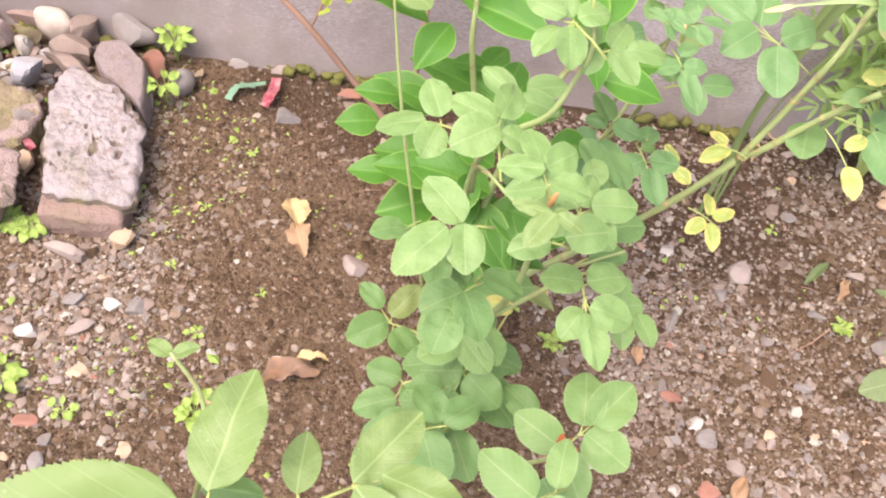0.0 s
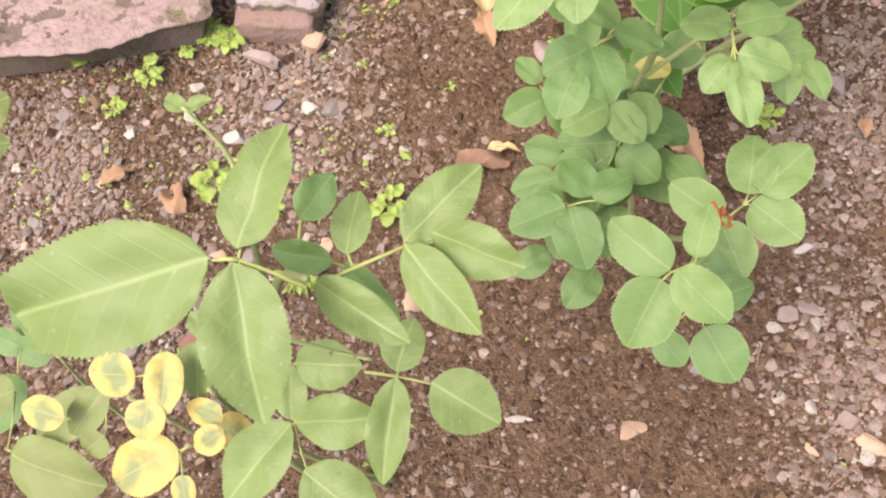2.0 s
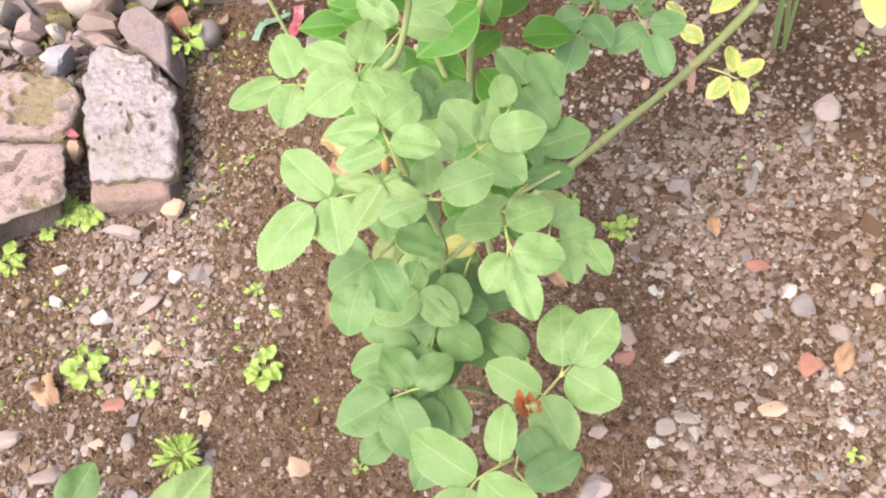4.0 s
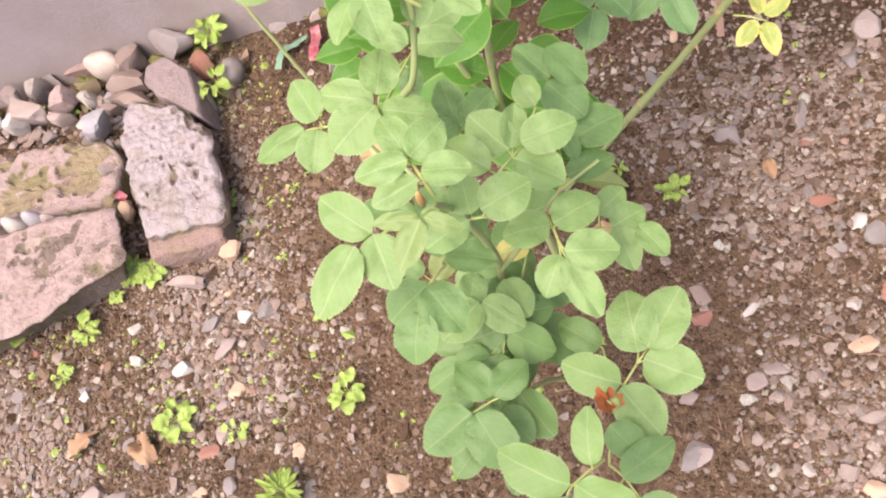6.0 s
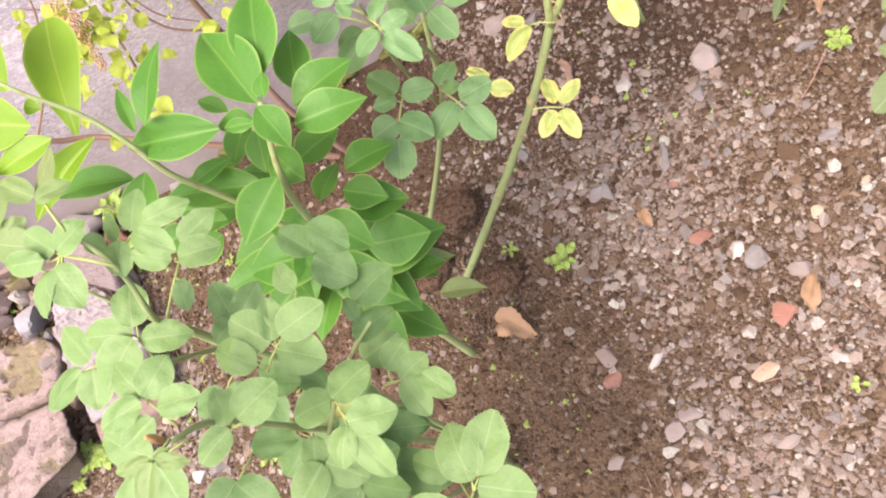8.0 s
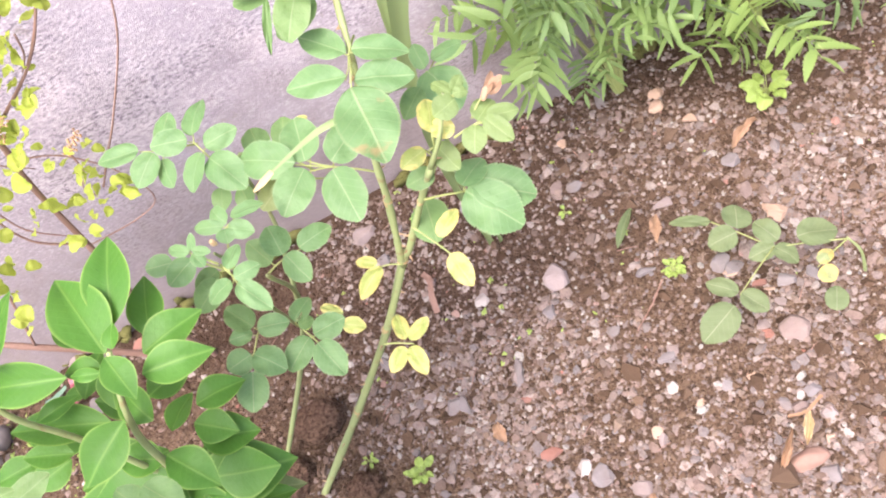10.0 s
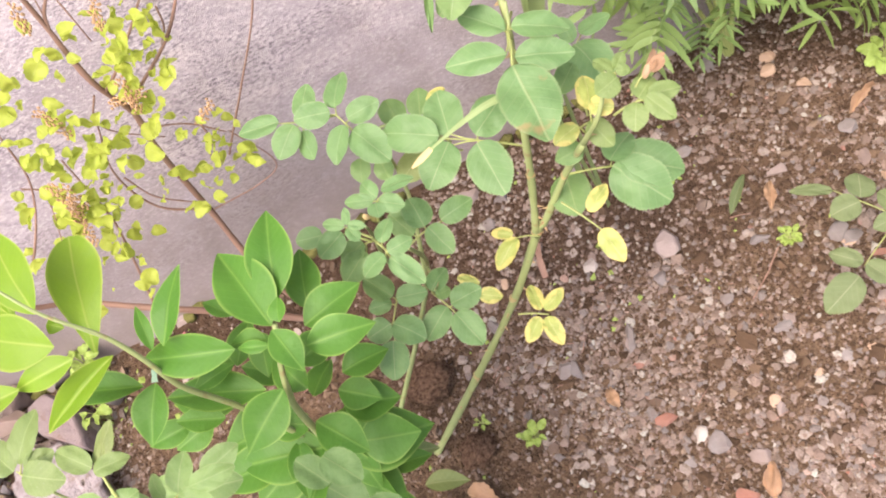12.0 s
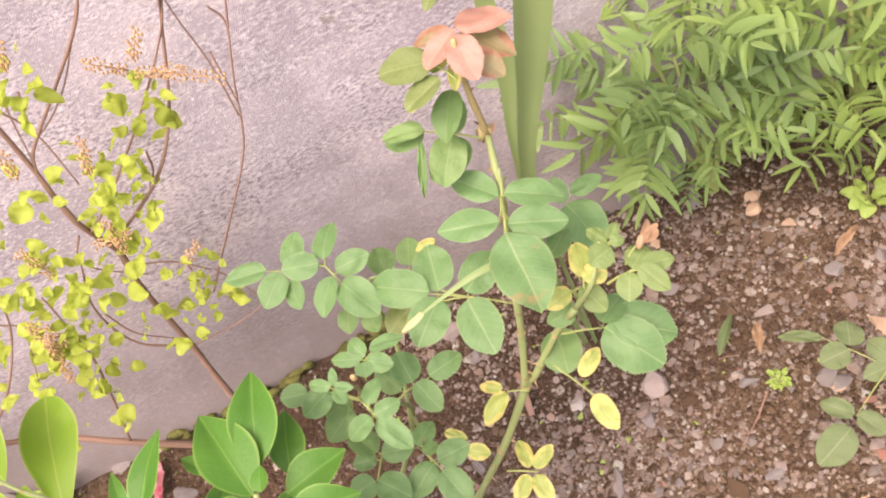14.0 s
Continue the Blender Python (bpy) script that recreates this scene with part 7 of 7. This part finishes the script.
rubble(0.223, 0.347, 0.017, 0.015, 0.009, -20, WHITE, "whitish stone")
rubble(0.235, 0.454, 0.028, 0.022, 0.013, -20, PALE, "pinkish flat stone")
rubble(0.140, 0.451, 0.026, 0.019, 0.011, 15, PALE, "pinkish stone chip")
rubble(0.221, 0.303, 0.021, 0.012, 0.007, -60, TAN, "elongated tan stone")
rubble(0.258, 0.477, 0.033, 0.012, 0.007, -5, BROWN, "long brown stone")
rubble(0.331, 0.499, 0.021, 0.019, 0.012, 30, WHITE, "whitish angular stone")
rubble(0.188, 0.390, 0.018, 0.016, 0.009, 20, PALE, "pale stone")
rubble(0.257, 0.335, 0.024, 0.024, 0.014, 50, PALE, "pale broken stone")
# more broken stones crowded between the bricks and the wall
chips = random.Random(31)
for i in range(110):
    x = chips.uniform(-0.84, -0.48)
    y = wall_y(x) - chips.uniform(0.02, 0.17)
    big = chips.uniform(0.012, 0.036)
    stone(x, y, big, big * chips.uniform(0.55, 0.9), big * chips.uniform(0.4, 0.7), chips.uniform(0, 180), chips.choice((GREY, PALE, BROWN, WHITE, MORTAR, PLASTER, MOSSY, MOSSY, BLUE, BROWN)), "broken stone in the rubble by the wall", group="rubble by the wall", lift=chips.uniform(0, 0.008))
for i in range(44):
    x, y = chips.uniform(0.20, 1.0), chips.uniform(0.22, 1.02)
    if y > wall_y(x) - 0.05:
        continue
    big = chips.uniform(0.016, 0.030)
    stone(x, y, big, big * chips.uniform(0.55, 0.9), big * chips.uniform(0.3, 0.55), chips.uniform(0, 180), chips.choice((GREY, PALE, BROWN, BROWN, GREY, PALE, TAN)), "loose angular stone on the gravel")
for i in range(72):
    x, y = chips.uniform(-0.75, -0.28), chips.uniform(0.40, 0.82)
    big = chips.uniform(0.011, 0.026)
    stone(x, y, big, big * chips.uniform(0.55, 0.9), big * chips.uniform(0.3, 0.55), chips.uniform(0, 180), chips.choice((GREY, PALE, PALE, BROWN, GREY, WHITE, TAN)), "loose angular stone on the gravel")
stone(0.118, 0.842, 0.070, 0.060, 0.045, 0, CLOD, "crumbly brown soil clod at a cane foot", "soil_clod", category="clod", group="", crumb=0.22, sub=4, cuts=0)
stone(0.131, 0.722, 0.050, 0.042, 0.032, 30, CLOD, "crumbly brown soil clod", "soil_clod", category="clod", group="", crumb=0.22, sub=4, cuts=0)
stone(0.055, 0.790, 0.060, 0.050, 0.030, 30, CLOD, "brown soil clod in the shade", "soil_clod", category="clod", group="", crumb=0.22, sub=4, cuts=0)

# ---- fallen leaves and scraps ----
def fallen(x, y, length, turn, meshes, material, label, wide=1.0, lift=0.006, tilt=0.1):
    d = Vector((math.cos(radians(turn)), math.sin(radians(turn)), 0))
    a = Vector((x, y, gz(x, y) + lift)) - d * length / 2
    b = a + d * length + Vector((0, 0, tilt * length))
    ob = new("fallen_leaf", rng.choice(meshes))
    ob.matrix_basis = facing_matrix(a, b, (0, 0, 1), wide, radians(rng.uniform(-15, 15)))
    ob.material_slots[0].link = "OBJECT"
    ob.material_slots[0].material = material
    return tagged(ob, label, "fallen leaf", "fallen leaves")


fallen(-0.146, 0.900, 0.054, 100, DRY_MESH, DRY_YELLOW, "fallen cream and tan dry leaf on the soil", 1.1)
fallen(-0.136, 0.850, 0.056, -75, DRY_MESH, DRY, "fallen tan leaf on the soil", 1.1)
fallen(-0.128, 0.636, 0.085, 18, DRY_MESH, DRY_DARK, "long curled brown dry leaf", 0.5)
fallen(-0.105, 0.660, 0.042, 5, DRY_MESH, DRY_YELLOW, "narrow yellow dry leaf", 0.5)
fallen(0.112, 0.655, 0.060, -55, DRY_MESH, DRY, "tan dry leaf in the shade of a bush", 0.9)
fallen(0.312, 0.684, 0.032, 85, DRY_MESH, DRY, "orange dry leaf on the gravel", 0.75)
fallen(-0.610, 0.630, 0.050, 35, DRY_MESH, DRY, "curled tan dry leaf", 0.9)
fallen(-0.524, 0.597, 0.050, -60, DRY_MESH, DRY, "orange brown dry leaf", 0.9)
fallen(0.622, 0.797, 0.046, 60, DRY_MESH, DRY, "pinkish tan dry leaf on gravel", 0.6)
fallen(0.592, 0.824, 0.066, 40, CITRUS_MESH, ROSE_DUSTY, "half-dry narrow green leaf on gravel", 0.36)
fallen(0.409, 0.496, 0.045, 60, DRY_MESH, DRY, "curled tan dry leaf on gravel", 0.6)
fallen(0.563, 0.470, 0.060, 38, DRY_MESH, DRY, "long curled tan dry leaf on gravel", 0.22)
fallen(0.601, 0.482, 0.046, 48, DRY_MESH, DRY_YELLOW, "cream curled dry leaf beside a stone", 0.35)
stone(0.577, 0.452, 0.040, 0.022, 0.018, -12, WOOD, "wrinkled brown dry seed husk on gravel", "seed_husk", cuts=0, category="husk", group="", crumb=0.10)
fallen(0.80, 0.845, 0.060, 15, DRY_MESH, DRY, "dry straw leaf on gravel", 0.3)


def scrap(name, points, width, material, label):
    line = spline(points, 5)
    verts, faces = [], []
    for i, q in enumerate(line):
        d = (line[min(i + 1, len(line) - 1)] - line[max(i - 1, 0)]).normalized()
        x = d.cross(Vector((0, 0.2, 1))).normalized()
        h = width / 2 * (1 + 0.35 * noise.noise(q * 60))
        for s in (-1, -0.3, 0.4, 1):
            verts.append(q + x * h * s + Vector((0, 0, 0.004 * noise.noise(Vector((i * 0.9, s * 1.3, 1.0))))))
    for i in range(len(line) - 1):
        for s in range(3):
            a = i * 4 + s
            faces.append((a, a + 1, a + 5, a + 4))
    me = mesh_from(name, verts, faces, material)
    return tagged(new(name, me), label, "litter")


scrap("wrapper", [(-0.207, 1.099, 0.010), (-0.199, 1.118, 0.018), (-0.196, 1.136, 0.012), (-0.193, 1.156, 0.018)], 0.017, PLASTIC_RED, "crumpled red plastic wrapper on the soil")
scrap("plastic_strip", [(-0.264, 1.112, 0.008), (-0.251, 1.135, 0.014), (-0.231, 1.144, 0.010), (-0.209, 1.146, 0.014)], 0.012, PLASTIC_GREEN, "torn dull green plastic strip on the soil")
scrap("wrapper", [(-0.520, 0.972, 0.046), (-0.511, 0.960, 0.052), (-0.503, 0.952, 0.048)], 0.010, PLASTIC_RED, "red plastic scrap between bricks")
scrap("dry_root", [(0.325, 0.880, 0.006), (0.332, 0.905, 0.014), (0.340, 0.930, 0.010), (0.336, 0.950, 0.006)], 0.008, WOOD, "brown dry root on the soil")
scrap("dry_stalk", [(0.589, 0.500, 0.008), (0.606, 0.492, 0.012), (0.632, 0.498, 0.010)], 0.004, DRY, "thin dry stalk on gravel")
scrap("wood_splinter", [(0.52, 0.690, 0.006), (0.55, 0.705, 0.008), (0.585, 0.730, 0.006)], 0.0022, WOOD, "splinter of brown wood on gravel")

# ---- seedlings and weeds ----
def seedling(x, y, size, count, label, material=WEED, wide=1.2, tall=0.5):
    z = gz(x, y)
    size *= 0.82
    plant = thing("weed", (x, y, z), label if len(label.split()) > 3 else label + " in the soil", "weed", "weeds and seedlings")
    count = int(count * 1.5)
    for i in range(count):
        a = i * 2.4 + x * 40
        out = Vector((math.cos(a), math.sin(a), tall * rng.uniform(0.4, 1.2)))
        r = size * (0.25 + 0.75 * (i / max(1, count - 1)) ** 0.7) * rng.uniform(0.3, 0.8)
        p = Vector((x, y, z)) + out.normalized() * r * 0.6 + Vector((0, 0, size * tall * 0.5))
        tube("stem", [(x, y, z - 0.004), Vector((x, y, z)).lerp(p, 0.6) + Vector((0, 0, size * 0.1)), p], 0.0009, 0.0006, CANE_PALE, plant, plant.location, 4, 0.0, 3)
        q = p + Vector((math.cos(a), math.sin(a), rng.uniform(-0.2, 0.4))).normalized() * size * rng.uniform(0.35, 0.55)
        leaf_at(plant, p, q, BASIL_MESH, material, wide * rng.uniform(0.75, 1.15))
    return plant


seedling(-0.520, 0.855, 0.045, 14, "bright green chickweed clump beside a brick")
seedling(-0.490, 0.845, 0.040, 10, "bright green chickweed beside a brick")
seedling(-0.555, 0.835, 0.030, 5, "small bright green weed under a slab")
seedling(-0.690, 0.835, 0.050, 6, "round-leaved green weed")
seedling(-0.600, 0.790, 0.045, 6, "narrow green weed")
seedling(-0.640, 0.735, 0.035, 5, "green weed on gravel")
seedling(-0.475, 0.622, 0.055, 6, "light green four-leaved weed")
seedling(-0.393, 0.581, 0.030, 4, "tiny green seedling")
seedling(-0.240, 0.580, 0.045, 7, "bright green seedling")
seedling(-0.330, 0.480, 0.055, 16, "bright green lobed weed", WEED, 0.55, 1.0)
seedling(-0.127, 0.447, 0.022, 3, "tiny green seedling")
seedling(-0.255, 0.695, 0.022, 4, "tiny green seedling")
seedling(0.206, 0.697, 0.036, 5, "small green weed in the soil")
seedling(0.152, 0.755, 0.022, 4, "tiny green seedling")
seedling(0.198, 0.700, 0.030, 4, "small green seedling")
seedling(0.605, 0.735, 0.026, 11, "yellow-green clover-like weed")
seedling(0.390, 0.392, 0.020, 3, "tiny green seedling")
seedling(-0.354, 1.108, 0.062, 4, "light green weed by rubble", WEED, 1.1, 1.4)
seedling(-0.352, 1.200, 0.058, 11, "light green weed against the wall", WEED, 0.8, 1.6)
seedling(-0.500, 1.255, 0.030, 4, "small weed between stones")
seedling(-0.620, 1.190, 0.025, 4, "small weed between stones")
seedling(0.860, 0.880, 0.060, 7, "green weed at the marigold foot")
seedling(0.545, 0.900, 0.022, 3, "tiny seedling on gravel")
seedling(-0.300, 0.800, 0.018, 3, "tiny green seedling")
seedling(-0.180, 0.760, 0.018, 3, "tiny green seedling")
seedling(-0.215, 1.010, 0.020, 4, "tiny green seedling")
seedling(-0.270, 0.905, 0.018, 3, "tiny green seedling")

# ---- moss along the wall's foot ----
def moss_line():
    verts, faces = [], []
    r = random.Random(5)
    for i in range(170):
        x = r.uniform(-1.0, 1.0)
        if noise.noise(Vector((x * 5, 1, 0))) < -0.05:
            continue
        y = wall_y(x) - 0.014 - r.random() * 0.014
        v, f = lump(r.uniform(0, 30), r.uniform(0.006, 0.020), r.uniform(0.004, 0.010), r.uniform(0.004, 0.012), 0.5, 1)
        n = len(verts)
        verts += [q + Vector((x, y, gz(x, y) + r.uniform(0.0, 0.014))) for q in v]
        faces += [tuple(n + a for a in t) for t in f]
    tagged(new("moss", mesh_from("moss", verts, faces, MOSS)), "dark green moss along the wall foot", "moss", kind="stuff")


moss_line()

# ---- gravel, crumbs and straw ----
def scatter(name, count, sub, sizes, material, label, category, density, seed, flat=(0.45, 0.8), rough=0.35, cuts=6, smooth=False, area=(-0.85, 1.10, 0.12, 1.30)):
    """Many small lumps joined into one object, thinner where density is low."""
    r = random.Random(seed)
    kinds = []
    for i in range(14):
        if sub < 0:
            v = [Vector(q) * r.uniform(0.7, 1.25) for q in ((1, 0, 0), (0, 1, 0), (-1, 0, 0), (0, -1, 0), (0, 0, 1), (0, 0, -1))]
            f = [(0, 1, 4), (1, 2, 4), (2, 3, 4), (3, 0, 4), (1, 0, 5), (2, 1, 5), (3, 2, 5), (0, 3, 5)]
        else:
            v, f = lump(seed * 3 + i * 1.9, 1, 1, 1, rough, sub, cuts=cuts)
        kinds.append((np.array([tuple(q) for q in v]), np.array(f)))
    allv, allf, n, made = [], [], 0, 0
    while made < count:
        x, y = r.uniform(*area[:2]), r.uniform(*area[2:])
        if y > wall_y(x) - 0.02 or r.random() > density(x, y):
            continue
        v, f = kinds[r.randrange(14)]
        s = sizes(r)
        e = Euler((r.uniform(-0.4, 0.4), r.uniform(-0.4, 0.4), r.uniform(0, 6.28)))
        m = np.array(e.to_matrix()) @ np.diag((s, s * r.uniform(0.6, 1.0), s * r.uniform(*flat)))
        allv.append(v @ m.T + (x, y, gz(x, y) + s * r.uniform(-0.10, 0.25)))
        allf.append(f + n)
        n += len(v)
        made += 1
    verts, faces = np.concatenate(allv), np.concatenate(allf)
    me = bpy.data.meshes.new(name)
    me.vertices.add(len(verts))
    me.vertices.foreach_set("co", verts.ravel())
    me.loops.add(len(faces) * 3)
    me.loops.foreach_set("vertex_index", faces.ravel().astype(np.int32))
    me.polygons.add(len(faces))
    me.polygons.foreach_set("loop_start", np.arange(0, len(faces) * 3, 3, dtype=np.int32))
    me.polygons.foreach_set("loop_total", np.full(len(faces), 3, dtype=np.int32))
    me.polygons.foreach_set("use_smooth", np.full(len(faces), smooth))
    me.update(calc_edges=True)
    me.materials.append(material)
    return tagged(new(name, me), label, category, kind="stuff")


BARE = [Vector((0.52, 0.82, 0.14)), Vector((0.24, 0.42, 0.12)), Vector((0.20, 0.72, 0.12)), Vector((0.72, 0.62, 0.09)), Vector((0.42, 0.66, 0.07))]


def gravel_density(x, y):
    """How thickly the stones lie: thin in the middle of the bed and on the bare patches."""
    d = 0.16 + 0.9 * max(0.0, min(1.0, (x - 0.14) / 0.16))
    d += 1.4 * math.exp(-((x + 0.50) ** 2 / 0.07 + (y - 0.66) ** 2 / 0.06))
    d *= max(0.15, min(1.5, 0.4 + 2.4 * (0.22 + noise.noise(Vector((x * 4.6, y * 4.6, 8.0))))))
    d *= 1.0 - 0.62 * max(0.0, min(1.0, (y - 0.62) / 0.25)) * (x > 0.25)
    for p in BARE:
        d *= 1 - 0.34 * math.exp(-((x - p.x) ** 2 + (y - p.y) ** 2) / p.z ** 2)
    return max(0.03, min(1.0, d)) * (0.45 if -0.32 < x < 0.10 else 1.0)


scatter("gravel", 11000, 1, lambda r: min(0.0105, 0.0030 + 0.0024 * r.expovariate(1.0)), GRAVEL, "mixed angular gravel, grey, brown and pinkish", "gravel", gravel_density, 11, (0.30, 0.60), 0.5, 7)
scatter("coarse_gravel", 430, 2, lambda r: r.uniform(0.0055, 0.0115), GRAVEL, "coarse angular stones strewn over the gravel", "gravel", gravel_density, 71, (0.35, 0.65), 0.4, 9)
scatter("small_gravel", 24000, 0, lambda r: 0.0026 + 0.0009 * r.expovariate(1.0), GRAVEL, "small angular gravel, pinkish, grey and brown", "gravel", lambda x, y: max(gravel_density(x, y) ** 1.5, 0.44 if x > 0.22 else 0.06), 41, (0.40, 0.75), 0.4, 2)
scatter("grit", 44000, -1, lambda r: 0.0014 + 0.0010 * r.expovariate(1.0), GRIT, "fine mixed grit between the gravel", "grit", lambda x, y: 0.12 + gravel_density(x, y), 17, (0.35, 0.8), 0.5, 3)
scatter("outer_gravel", 9000, 0, lambda r: 0.0026 + 0.0020 * r.expovariate(1.0), GRAVEL, "sparse gravel over the rest of the bed", "gravel", lambda x, y: 0.0 if -0.85 < x < 1.10 and y > 0.12 else 0.5, 53, (0.4, 0.7), 0.4, 2, False, (-2.2, 2.4, -1.2, 1.5))
scatter("soil_crumbs", 60000, -1, lambda r: 0.0012 + 0.0012 * r.expovariate(1.0), CRUMB, "dark brown crumbs of damp soil", "soil", lambda x, y: 0.9, 23, (0.6, 1.0), 0.5, 2)
scatter("soil_lumps", 6500, 1, lambda r: 0.0026 + 0.0018 * r.expovariate(1.0), CRUMB, "small crumbly lumps of damp brown soil", "soil", lambda x, y: 0.9, 29, (0.5, 0.8), 0.8, 3)


def sprout_density(x, y):
    return max(0.0, 0.1 + 1.3 * noise.noise(Vector((x * 7, y * 7, 4.0)))) * (1.0 if x < -0.22 and y > 0.38 else 0.12)


scatter("sprouts", 1500, -1, lambda r: 0.0016 + 0.0016 * r.expovariate(1.0), WEED, "tiny green sprouts and moss flecks on the soil", "sprouts", sprout_density, 61, (0.25, 0.7))


def straw():
    verts, faces = [], []
    r = random.Random(9)
    for i in range(160):
        x, y = r.uniform(-0.8, 1.0), r.uniform(0.1, 1.1)
        a, s = r.uniform(0, 6.28), r.uniform(0.008, 0.030)
        c = Vector((x, y, gz(x, y) + 0.004))
        d = Vector((math.cos(a), math.sin(a), r.uniform(-0.15, 0.15)))
        v, f = tube_data([c - d * s / 2, c + Vector((0, 0, 0.002)), c + d * s / 2], 0.0008, 0.0005, 4)
        n = len(verts)
        verts += v
        faces += [tuple(n + q for q in t) for t in f]
    tagged(new("straw", mesh_from("straw", verts, faces, WOOD)), "bits of dry brown straw", "straw", kind="stuff")


straw()
